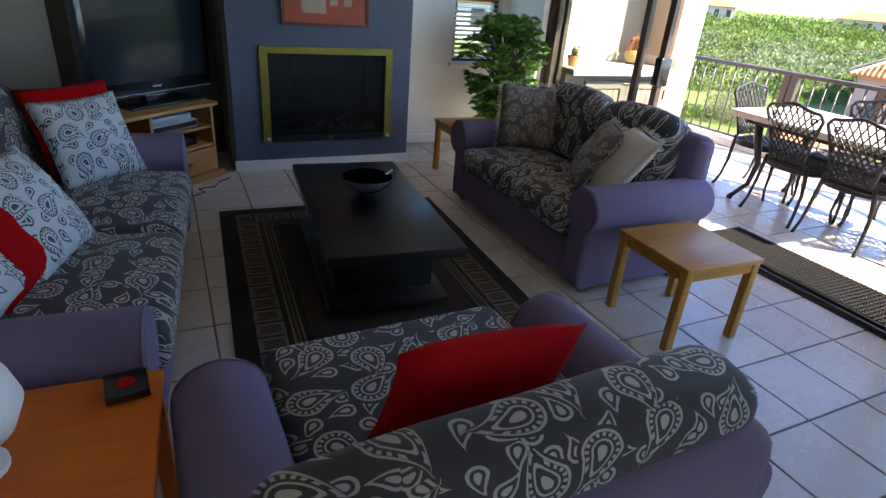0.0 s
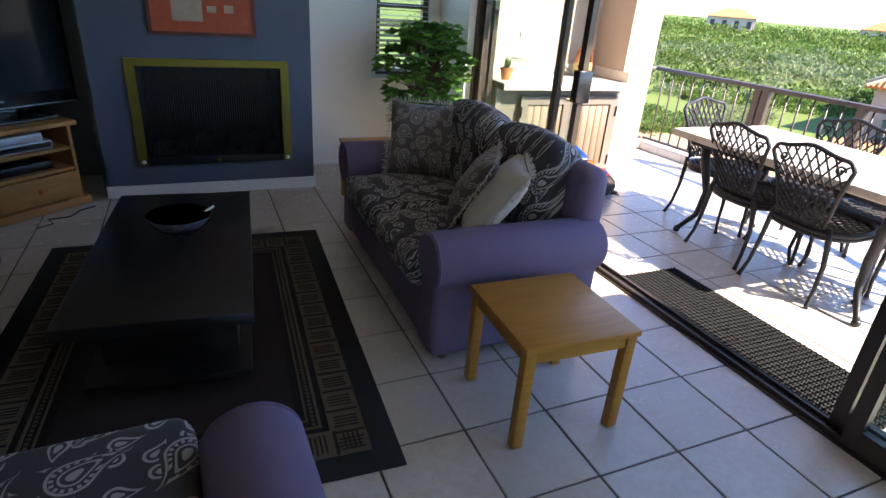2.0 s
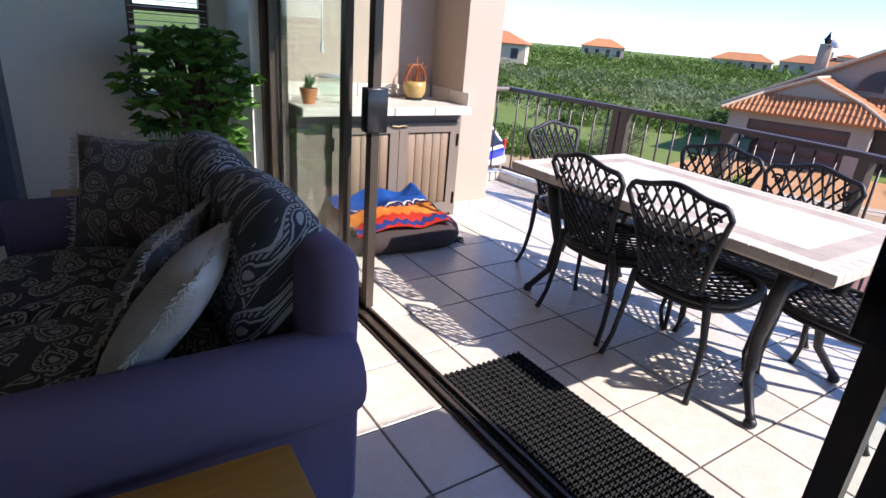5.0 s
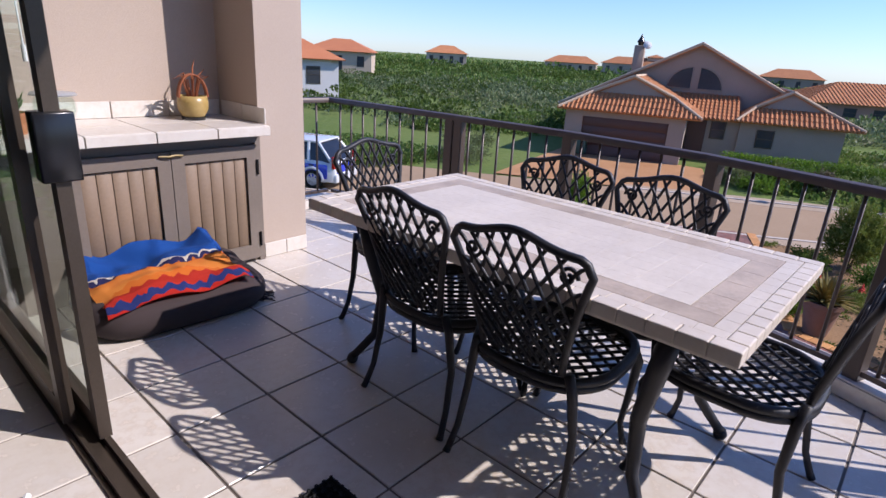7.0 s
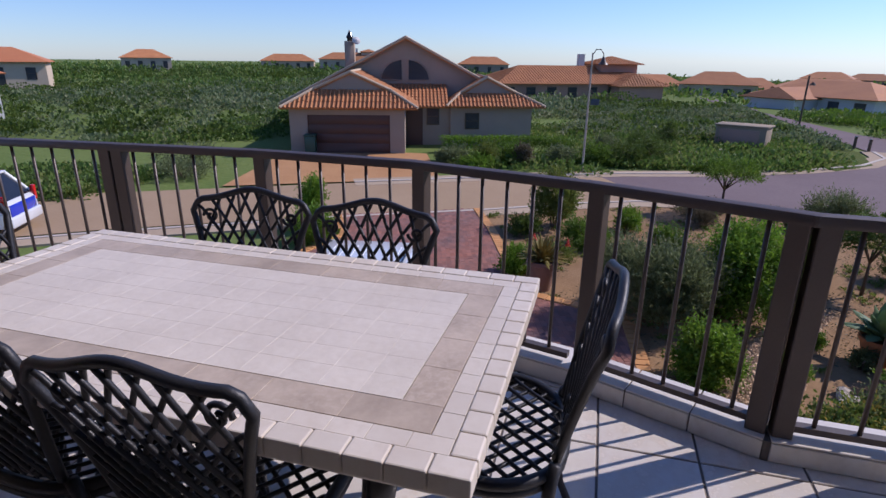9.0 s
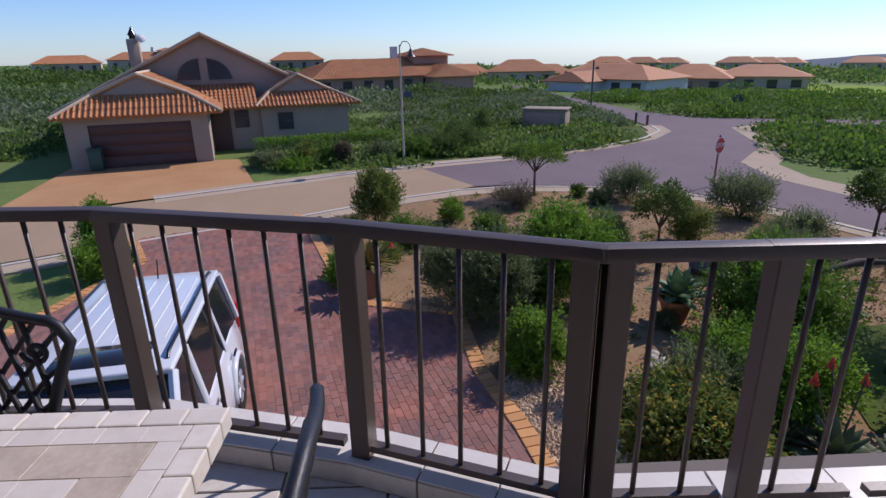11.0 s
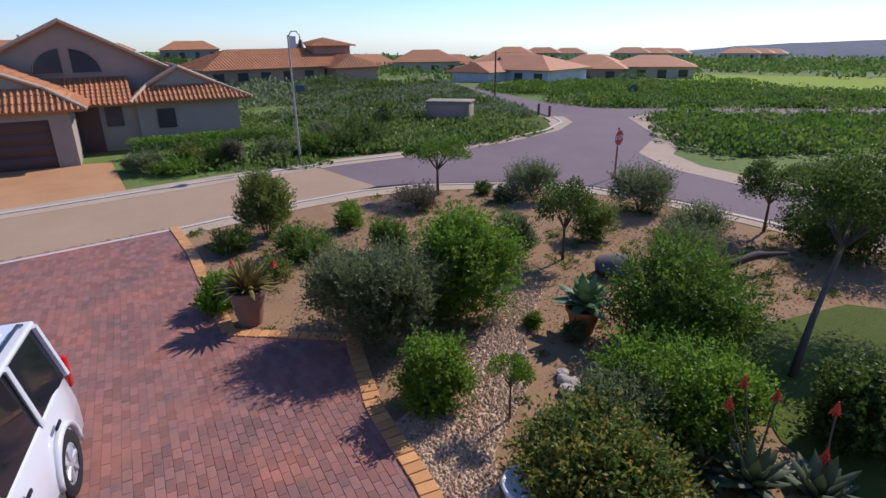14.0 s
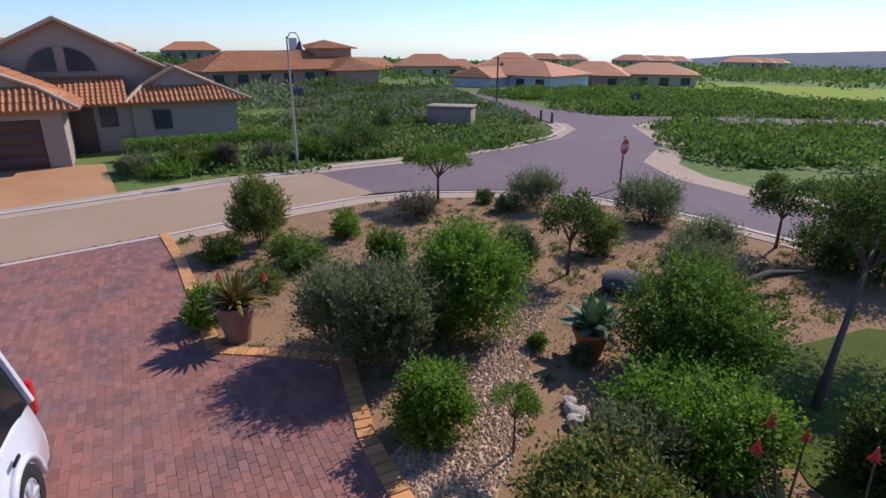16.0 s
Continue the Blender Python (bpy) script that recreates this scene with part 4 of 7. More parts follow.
part("rim", tube(bmesh.new(), [(-hx, -hy, 0.007), (hx, -hy, 0.007), (hx, hy, 0.007), (-hx, hy, 0.007)], 0.008, 6, closed=True), M_RUBBER, mat_o)

# ---- balcony railing ----
RAILS = [(5.62, 6.30), (6.43, 6.30), (6.55, 4.98), (6.61, 4.12), (6.56, 3.22), (6.33, 2.39), (6.03, 1.67), (6.02, 1.24), (6.01, 0.85), (6.01, -0.2), (6.01, -1.4), (6.01, -2.7), (3.95, -2.95)]
RZ = 0.93
rail = thing("balcony_railing", "brown steel railing with a rounded handrail on a tiled kerb", "railing")


def strip(a, b, w, z0, z1, ext=0.0):
    a, b = Vector((*a, 0)), Vector((*b, 0))
    d = (b - a).normalized()
    s = Vector((-d.y, d.x, 0)) * w / 2
    a, b = a - d * ext, b + d * ext
    return prism(bmesh.new(), [(p.x, p.y) for p in (a + s, a - s, b - s, b + s)][::-1], z0, z1)


bar_me = mesh_of(tube(bmesh.new(), [(0, 0, 0.135), (0, 0, RZ - 0.03)], 0.0085, 8), M_RAIL, smooth=True)
post_me = mesh_of(rbox(-0.034, 0.034, -0.034, 0.034, 0.085, RZ - 0.02, 0.004, 1), M_RAIL)
for i, (a, b) in enumerate(zip(RAILS, RAILS[1:])):
    va, vb = Vector(a), Vector(b)
    d = (vb - va)
    L = d.length
    d.normalize()
    ang = math.degrees(math.atan2(d.y, d.x))
    bm = bmesh.new()
    prof = [(-0.034, -0.022), (0.034, -0.022), (0.036, -0.004), (0.026, 0.014), (0.0, 0.021), (-0.026, 0.014), (-0.036, -0.004)]
    ends = []
    for q, ex in ((0.0, -0.012), (L, 0.012)):
        ends.append([bm.verts.new((q + ex, y, z)) for y, z in prof])
    n = len(prof)
    bm.faces.new(ends[0])
    bm.faces.new(ends[1][::-1])
    for k in range(n):
        bm.faces.new((ends[0][k], ends[0][(k + 1) % n], ends[1][(k + 1) % n], ends[1][k]))
    part("handrail", bm, M_RAIL, rail, m=pose(a[0], a[1], RZ - 0.02 + 0.0007 * (i % 2), 0, 0, ang))
    part("bottom_rail", boxes((0.03, L - 0.03, -0.018, 0.018, 0.115, 0.14)), M_RAIL, rail, m=pose(a[0], a[1], 0, 0, 0, ang))
    nb_ = max(2, round(L / 0.132)) - 1
    for k in range(nb_):
        q = va + d * (L * (k + 1) / (nb_ + 1))
        shared("baluster", bar_me, rail, pose(q.x, q.y, 0))
    for off in ((0.04,), (L - 0.04,))[0 if i in (0, 2, 3, 4, 6, 7) else 1] if i != 5 else (0.04, L - 0.04):
        q = va + d * off
        shared("post", post_me, rail, pose(q.x, q.y, 0, 0, 0, ang))
kerb = thing("kerb", "low cream tiled kerb under the railing", "kerb", kind="structure")
for i, (a, b) in enumerate(zip(RAILS, RAILS[1:])):
    va, vb = Vector(a), Vector(b)
    d = (vb - va)
    L = d.length
    d.normalize()
    ang = math.degrees(math.atan2(d.y, d.x))
    part("kerb_core", boxes((-0.02, L + 0.02, -0.055, 0.13, -0.006, 0.082 - 0.001 * (i % 2))), M_GROUT, kerb, m=pose(a[0], a[1], 0, 0, 0, ang))
    n = max(1, round(L / 0.31))
    w = L / n
    top = mesh_of(rbox(-w / 2 + 0.003, w / 2 - 0.003, -0.062, 0.138, 0.0, 0.008, 0.002, 1), M_CTILE)
    face = mesh_of(rbox(-w / 2 + 0.003, w / 2 - 0.003, -0.008, 0.0, 0.0, 0.076, 0.002, 1), M_CTILE)
    for k in range(n):
        if -3.0 < a[1]:
            shared("kerb_tile", top, kerb, pose(a[0], a[1], 0, 0, 0, ang) @ pose((k + 0.5) * w, 0, 0.083))
            shared("kerb_face_tile", face, kerb, pose(a[0], a[1], 0, 0, 0, ang) @ pose((k + 0.5) * w, -0.056, 0.004))

# ---- patio table ----
M_TRAV = tile_mat("travertine_tile", (0.64, 0.57, 0.49), (0.58, 0.50, 0.42), (0.50, 0.42, 0.34), 0.4, 5.0)
M_TRAVG = tile_mat("brown_stone_tile", (0.50, 0.40, 0.31), (0.34, 0.265, 0.20), (0.56, 0.47, 0.39), 0.42, 9.0)
M_TRAVC = simple("cream_travertine_tile", (0.54, 0.465, 0.385), (0.68, 0.61, 0.53), 0.45, big=4, fine=40, rand=0.04)
TX, TY = 0.463, 0.842
pt = thing("patio_table", "stone mosaic topped table on black cast metal legs", "table", pose(5.197, 3.36, 0, 0, 0, -0.7))
part("top_bed", rbox(-TX + 0.006, TX - 0.006, -TY + 0.006, TY - 0.006, 0.700, 0.742, 0.004), M_TRAV, pt)
n1 = 22
for s in (-1, 1):
    me = mesh_of(rbox(-0.006, 0.045, -TY / n1 + 0.0007, TY / n1 - 0.0007, -0.034, 0.008, 0.004, 2), M_TRAV)
    for k in range(n1):
        shared("edge_tile", me, pt, pose(s * (TX - 0.045), -TY + (2 * k + 1) * TY / n1, 0.742, 0, 0, 0 if s > 0 else 180))
n2 = 12
for s in (-1, 1):
    me = mesh_of(rbox(-(TX - 0.052) / n2 + 0.0007, (TX - 0.052) / n2 - 0.0007, -0.006, 0.045, -0.034, 0.008, 0.004, 2), M_TRAV)
    for k in range(n2):
        shared("edge_tile", me, pt, pose(-TX + 0.052 + (2 * k + 1) * (TX - 0.052) / n2, s * (TY - 0.045), 0.742, 0, 0, 0 if s > 0 else 180))


def flat_ring(hx, hy, w, k1, k2, mat, name):
    for s in (-1, 1):
        me = mesh_of(rbox(-w / 2, w / 2, -hy / k1 + 0.0005, hy / k1 - 0.0005, 0, 0.006, 0.0005, 1), mat)
        for k in range(k1):
            shared(name, me, pt, pose(s * (hx - w / 2), -hy + (2 * k + 1) * hy / k1, 0.742))
        me = mesh_of(rbox(-(hx - w) / k2 + 0.0005, (hx - w) / k2 - 0.0005, -w / 2, w / 2, 0, 0.006, 0.0005, 1), mat)
        for k in range(k2):
            shared(name, me, pt, pose(-(hx - w) + (2 * k + 1) * (hx - w) / k2, s * (hy - w / 2), 0.742))


flat_ring(TX - 0.052, TY - 0.052, 0.045, 20, 10, M_TRAV, "border_tile")
flat_ring(TX - 0.099, TY - 0.099, 0.085, 8, 4, M_TRAVG, "inlay_tile")
cx, cy = TX - 0.186, TY - 0.186
me = mesh_of(rbox(-cx / 7 + 0.0001, cx / 7 - 0.0001, -cy / 14 + 0.0001, cy / 14 - 0.0001, 0, 0.006, 0.0003, 1), M_TRAVC)
for i in range(7):
    for j in range(14):
        shared("centre_tile", me, pt, pose(-cx + (2 * i + 1) * cx / 7, -cy + (2 * j + 1) * cy / 14, 0.742))
part("apron_frame", ring(TX - 0.10, TY - 0.10, 0.03, 0.655, 0.699), M_IRON, pt)
for sx in (-1, 1):
    for sy in (-1, 1):
        x, y = sx * (TX - 0.14), sy * (TY - 0.20)
        bm = tube(bmesh.new(), [(x, y, 0.66), (x - sx * 0.01, y - sy * 0.02, 0.55), (x - sx * 0.05, y - sy * 0.06, 0.34), (x - sx * 0.03, y - sy * 0.04, 0.16), (x + sx * 0.02, y + sy * 0.03, 0.05), (x + sx * 0.03, y + sy * 0.045, 0.03)], [0.032, 0.032, 0.026, 0.02, 0.018, 0.02], 10)
        lathe(bm, [(0.0001, 0), (0.022, 0.006), (0.026, 0.022), (0.018, 0.04), (0.0001, 0.045)], 12, (x + sx * 0.03, y + sy * 0.045))
        part("leg", bm, M_IRON, pt, smooth=True)

# ---- cast patio chairs ----
chair = thing("patio_chair", "black cast aluminium lattice-back patio chair at the table", "chair", pose(4.985, 3.135, 0, 0, 0, -88), "chairs round the patio table")


def back_pt(u, v):
    hw = 0.145 + 0.088 * v ** 1.25
    bow = 0.040 * math.exp(-(u / 0.48) ** 2) - 0.045 * max(0.0, abs(u) - 0.84) ** 2 / 0.0256
    return Vector((u * hw, -0.215 - 0.085 * v - 0.03 * (1 - u * u) * (0.4 + 0.6 * v), 0.465 + 0.40 * v + bow * v ** 3))


outline = [back_pt(-1, i / 12) for i in range(13)] + [back_pt(-1 + 2 * i / 24, 1) for i in range(1, 24)] + [back_pt(1, 1 - i / 12) for i in range(13)]
part("back_frame", tube(bmesh.new(), outline, 0.0125, 8), M_IRON, chair, smooth=True)
lat = bmesh.new()
for s in (-1, 1):
    for c in [-2.1 + 0.25 * k for k in range(13)]:
        run = []
        for i in range(25):
            v = i / 24
            u = s * (c + 1.55 * v + 0.35 * math.sin(v * math.pi) * 0.5)
            if abs(u) <= 1.0:
                run.append(back_pt(u, v) + Vector((0, 0.003 * s, 0)))
            elif run:
                break
        if len(run) > 2:
            tube(lat, run, 0.0065, 6)
for s in (-1, 1):
    for cu, cv, turn in ((0.74, 0.84, 1), (0.40, 0.10, -1)):
        curl = []
        for i in range(20):
            a, q = turn * s * i * 0.42, 0.030 * (1 - i / 24)
            curl.append(back_pt(s * cu, cv) + Vector((q * math.cos(a), 0.004, q * math.sin(a))))
        part("scroll", tube(bmesh.new(), curl, 0.0065, 5), M_IRON, chair, smooth=True)
tagged(part("lattice", lat, M_IRON, chair, "openwork lattice", True), kind="stuff")

def seat_edge(a):
    c, s = math.cos(a), math.sin(a)
    w = 0.245 if s > -0.2 else 0.245 - 0.05 * (-s - 0.2)
    return Vector((w * math.copysign(abs(c) ** 0.6, c), 0.005 + 0.235 * math.copysign(abs(s) ** 0.6, s), 0.44 + 0.008 * s))


part("seat_frame", tube(bmesh.new(), [seat_edge(2 * math.pi * i / 40) for i in range(40)], 0.016, 8, closed=True), M_IRON, chair, smooth=True)
part("seat_skirt", tube(bmesh.new(), [seat_edge(2 * math.pi * i / 40) * 0.985 + Vector((0, 0, -0.018)) for i in range(40)], 0.016, 8, closed=True), M_IRON, chair, smooth=True)
sl = bmesh.new()


def in_seat(x, y):
    return abs(x / 0.243) ** 3.3 + abs((y - 0.005) / 0.233) ** 3.3 < 1


for s in (-1, 1):
    for k in range(-8, 9):
        run = []
        for i in range(41):
            q = -0.36 + 0.72 * i / 40
            x, y = q + k * 0.034, s * (q - k * 0.034) + 0.02 * math.sin(q * 8)
            x, y = (x * 0.707 * 1.25, y * 0.707 * 1.25)
            if in_seat(x, y):
                run.append((x, y, 0.441 - 0.016 * (1 - (x / 0.245) ** 2) * (1 - (y / 0.235) ** 2) + 0.002 * s))
            elif run:
                break
        if len(run) > 2:
            tube(sl, run, 0.0065, 5)
tagged(part("seat_lattice", sl, M_IRON, chair, "openwork lattice seat", True), kind="stuff")
for sx in (-1, 1):
    part("leg", tube(bmesh.new(), [(sx * 0.205, 0.195, 0.43), (sx * 0.225, 0.225, 0.36), (sx * 0.215, 0.225, 0.22), (sx * 0.205, 0.215, 0.10), (sx * 0.215, 0.23, 0.03), (sx * 0.222, 0.24, 0.0)], [0.018, 0.018, 0.014, 0.011, 0.012, 0.015], 8), M_IRON, chair, smooth=True)
    part("leg", tube(bmesh.new(), [(sx * 0.17, -0.215, 0.47), (sx * 0.185, -0.205, 0.40), (sx * 0.205, -0.20, 0.25), (sx * 0.215, -0.225, 0.10), (sx * 0.225, -0.255, 0.02), (sx * 0.228, -0.265, 0.0)], [0.016, 0.017, 0.014, 0.012, 0.013, 0.015], 8), M_IRON, chair, smooth=True)
for x, y, r in ((5.015, 3.625, -93), (5.33, 4.18, 184), (5.53, 3.60, 98), (5.50, 3.115, 92), (5.32, 2.62, 0)):
    copy_thing(chair, pose(x, y, 0, 0, 0, r))

# ---- floor tiles ----
fl = bpy.data.objects["floor"]
me_t = mesh_of(rbox(-P / 2 + 0.0045, P / 2 - 0.0045, -P / 2 + 0.0045, P / 2 - 0.0045, -0.008, 0.0, 0.0025, 1), M_TILE)
for i in range(-8, 4):
    for j in range(-10, 11):
        x, y = 2.43 + (i + 0.5) * P, 2.265 + (j + 0.5) * P
        if -0.75 < x < 3.75 and -1.5 < y < 6.2:
            shared("tile", me_t, fl, pose(x, y, 0, 0, 0, random.choice((0, 90, 180, 270))))
bs = bpy.data.objects["balcony_slab"]


def rail_x(y):
    pts = sorted((b, a) for a, b in RAILS[1:12])
    return np.interp(y, [k[0] for k in pts], [k[1] for k in pts])


me_n = mesh_of(rbox(-0.095, 0.0955, -P / 2 + 0.0045, P / 2 - 0.0045, -0.008, 0.0, 0.0025, 1), M_TILE)
for j in range(-14, 8):
    y = 3.725 + (j + 0.5) * P
    if y < 5.6:
        shared("tile", me_n, bs, pose(3.98, y, 0))
for i in range(1, 8):
    for j in range(-14, 8):
        x, y = 4.08 + (i - 0.5) * P, 3.725 + (j + 0.5) * P
        if y > 6.3 or (x < 5.36 and y > 5.8):
            continue
        w = min(P, rail_x(y) + 0.03 - (x - P / 2))
        if w > P - 0.02:
            shared("tile", me_t, bs, pose(x, y, 0, 0, 0, random.choice((0, 90, 180, 270))))
        elif w > 0.04:
            shared("tile", mesh_of(rbox(0.0045, w, -P / 2 + 0.0045, P / 2 - 0.0045, -0.008, 0.0, 0.0025, 1), M_TILE), bs, pose(x - P / 2, y, 0))

# ---- ground, roads, garden ----
M_GRASS = simple("veld_ground", (0.075, 0.130, 0.026), (0.170, 0.205, 0.065), 0.95, big=0.12, fine=3.0, bstr=0.6, bdist=0.08)
M_SAND = simple("sandy_soil", (0.20, 0.115, 0.058), (0.33, 0.21, 0.115), 0.95, big=1.3, fine=22, bstr=0.6, bdist=0.02)
M_BEIGE = simple("beige_dusty_paving", (0.30, 0.205, 0.125), (0.38, 0.27, 0.175), 0.9, big=0.5, fine=12, bstr=0.3, bdist=0.01)
M_PURP = simple("purple_grey_paving", (0.145, 0.105, 0.108), (0.20, 0.152, 0.152), 0.85, big=0.5, fine=9, bstr=0.3, bdist=0.01)
M_ORNG = simple("orange_clay_paving", (0.36, 0.18, 0.08), (0.48, 0.27, 0.135), 0.85, big=0.7, fine=10, bstr=0.3, bdist=0.01)
M_VERGE = simple("pale_sand_verge", (0.35, 0.26, 0.18), (0.44, 0.345, 0.25), 0.95, big=0.8, fine=14, bstr=0.4, bdist=0.01)
M_LAWN = simple("lawn_grass", (0.060, 0.085, 0.014), (0.10, 0.125, 0.026), 0.95, big=1.5, fine=60, bstr=0.8, bdist=0.02)
M_MEADOW = simple("yellow_green_meadow", (0.14, 0.22, 0.015), (0.24, 0.29, 0.02), 0.95, big=0.05, fine=2, bstr=0.4, bdist=0.05)
M_BRICKP = simple("purple_red_brick_paver", (0.150, 0.110, 0.108), (0.36, 0.140, 0.095), 0.85, big=1.1, fine=6, rand=0.34)
M_EDGE = simple("orange_brick_edging", (0.46, 0.20, 0.06), (0.58, 0.29, 0.11), 0.8, big=3, fine=60, rand=0.3)
M_GRAVEL = simple("tan_gravel_stones", (0.33, 0.215, 0.13), (0.52, 0.375, 0.25), 0.9, big=8, fine=60, rand=0.9)
for m_ in (M_GRASS, M_SAND, M_BEIGE, M_PURP, M_ORNG, M_VERGE, M_LAWN, M_MEADOW, M_BRICKP, M_GRAVEL):
    m_.node_tree.nodes["Principled BSDF"].inputs["Specular IOR Level"].default_value = 0.12
G = GROUND


def plate(name, poly, z, mat, label, category):
    bm = bmesh.new()
    f = bm.faces.new([bm.verts.new((x, y, z + gz(x, y) - G)) for x, y in poly])
    f.normal_update()
    if f.normal.z < 0:
        f.normal_flip()
    bmesh.ops.triangulate(bm, faces=bm.faces[:])
    return setting(name, bm, mat, label, category)




def gz(x, y):
    """The land falls gently towards the sea beyond the near streets, and lies almost level inland."""
    return G - (0.017 - 0.012 * np.tanh(3 * np.arctan2(y, x - 5))) * np.maximum(0.0, np.hypot(x - 5, y) - 60)


bm = bmesh.new()
prev = None
for r in (0.01, 15, 30, 45, 60, 75, 100, 150, 220, 350, 600, 1200, 2500):
    cur = [bm.verts.new((5 + r * math.cos(q * math.pi / 48), r * math.sin(q * math.pi / 48), gz(5 + r * math.cos(q * math.pi / 48), r * math.sin(q * math.pi / 48)) - 0.06)) for q in range(96)]
    if prev:
        for q in range(96):
            bm.faces.new((prev[q], prev[(q + 1) % 96], cur[(q + 1) % 96], cur[q]))
    prev = cur
setting("ground", bm, M_GRASS, "green coastal veld reaching to the horizon", "ground")
plate("garden_soil", [(10.3, 1.0), (11.7, 1.4), (13.56, 1.6), (14.15, 3.5), (18.1, 4.85), (20.2, 5.72), (21.4, 3.2), (22.4, 1.2), (22.9, -0.64), (22.6, -3), (22.1, -4.7), (21.3, -5.9), (20.1, -7.0), (18.7, -7.9), (16.8, -8.9), (12, -11.5), (6.5, -12), (6.0, 0.3)],
      G - 0.02, M_SAND, "bare sandy garden soil", "soil")
ROADP = [(23.3, 0.37), (23.4, -0.64), (23.1, -3), (22.7, -4.7), (21.7, -6.2), (20.4, -7.4), (19, -8.2), (16.8, -9.2), (10, -13), (12, -17), (19.7, -12.2), (21.2, -11.4), (23.3, -10.9), (25.6, -11.2), (28.8, -13.6), (32.6, -15.3), (35.4, -16.1), (36.2, -18.2), (32.5, -29.5), (28, -46), (31, -47.5), (35.6, -32.4), (40.2, -18.6),
         (41.0, -16.2), (45.8, -13.8), (56, -12.6), (71.8, -12.6), (95, -13), (95, -11), (70.6, -10.9), (61.7, -11.6), (49.9, -11.5), (41.9, -11.3), (38.2, -11.2), (35.8, -10.7), (33.0, -8.6), (30.6, -5.6), (28.7, -1.9), (27.4, 1.6), (26.5, 2.1)]
plate("road", ROADP, G - 0.015, M_PURP, "purple-grey paved road with a junction", "road")
plate("road_2", [(23.3, 0.37), (22.0, 2.8), (20.2, 5.72), (18.6, 8.9), (15.2, 14.5), (6, 27), (-6, 42), (-1, 46), (11, 31), (19, 17), (22.66, 10.6), (25.6, 5.2), (26.5, 2.1)], G - 0.012, M_BEIGE, "dusty beige paved road", "road")


def band(name, line, w, z, mat, label, category):
    bm = bmesh.new()
    prev = None
    pts = [Vector((*p, 0)) for p in line]
    for i, p in enumerate(pts):
        d = (pts[min(i + 1, len(pts) - 1)] - pts[max(i - 1, 0)]).normalized()
        s = Vector((-d.y, d.x, 0)) * w / 2
        cur = (bm.verts.new((p + s) + Vector((0, 0, z))), bm.verts.new((p - s) + Vector((0, 0, z))))
        lo = (bm.verts.new((p + s) + Vector((0, 0, z - 0.06))), bm.verts.new((p - s) + Vector((0, 0, z - 0.06))))
        if prev:
            bm.faces.new((prev[0][0], prev[0][1], cur[1], cur[0]))
            bm.faces.new((prev[0][0], cur[0], lo[0], prev[1][0]))
            bm.faces.new((prev[0][1], prev[1][1], lo[1], cur[1]))
        prev = (cur, lo)
    return setting(name, bm, mat, label, category)


FAR = [(22.66, 10.8), (25.7, 5.3), (27.5, 1.5), (28.7, -2.2), (30.7, -6.0), (33.0, -9.1), (35.6, -11.0), (37.9, -11.4)]
NEAR = [(6, 26.6), (15.0, 14.3), (18.4, 8.8), (20.1, 5.6), (21.9, 2.8), (22.8, 0.9), (23.1, -0.9), (22.8, -3), (22.4, -4.8), (21.4, -6.1), (20.1, -7.2), (18.8, -8.0), (16.6, -9.0), (10, -12.8)]
band("pavement_verge", FAR, 1.2, G - 0.006, M_VERGE, "pale sandy verge beside the road", "verge")
band("pavement_verge_2", [(x - 0.35, y) for x, y in NEAR], 0.7, G - 0.005, M_VERGE, "pale sandy verge along the garden", "verge")
M_KERB = simple("concrete_kerb", (0.42, 0.36, 0.30), (0.52, 0.45, 0.38), 0.9, big=2, fine=40)
band("kerb_stone", FAR, 0.16, G + 0.02, M_KERB, "low pale concrete kerb", "kerb")
band("kerb_stone_2", NEAR, 0.14, G + 0.015, M_KERB, "low pale concrete kerb", "kerb")
band("pavement_verge_3", [(36.6, -17.4), (35.9, -15.9), (33.0, -15.0), (29.4, -13.8), (26.0, -11.0), (23.4, -10.6), (21.2, -11.2), (18, -13)], 1.3, G - 0.007, M_VERGE, "pale sandy verge at the junction", "verge")
plate("footpath", [(34, -9.0), (47, -2.5), (47, -2.1), (34, -8.5)], G - 0.004, M_KERB, "pale narrow footpath", "path")
plate("driveway_2", [(24.3, 8.0), (29.75, 10.2), (29.5, 17.0), (20.6, 14.9)], G - 0.008, M_ORNG, "orange paved driveway of the house opposite", "driveway")
MEADOW = [(46, -36), (60, -33), (85, -40), (95, -50), (62, -75), (38, -48)]
plate("lawn", [(12.4, -3.9), (12.9, -6.8), (11.5, -9), (7.5, -7.5), (8.0, -3.4), (10.1, -3.1)], G - 0.004, M_LAWN, "small mown lawn", "lawn")
plate("meadow", MEADOW, G + 0.02, M_MEADOW, "yellow-green open meadow", "meadow")
plate("meadow_2", [(31, -7.4), (33.2, -9.6), (37.5, -10.6), (44, -9.5), (44, -4), (38, -5.6)], G - 0.003, M_LAWN, "bright green grass at the road corner", "grass")


# own driveway of brick pavers
DRV = [(20.2, 5.72), (18.3, 9.4), (16.6, 8.4), (13.0, 9.2), (6.3, 9.6), (6.3, 0.2), (10.3, 1.0), (11.7, 1.4), (13.56, 1.6), (14.15, 3.5), (18.1, 4.85)]


def inside(x, y, poly):
    c = False
    for (x0, y0), (x1, y1) in zip(poly, poly[1:] + poly[:1]):
        if (y0 > y) != (y1 > y) and x < (x1 - x0) * (y - y0) / (y1 - y0) + x0:
            c = not c
    return c


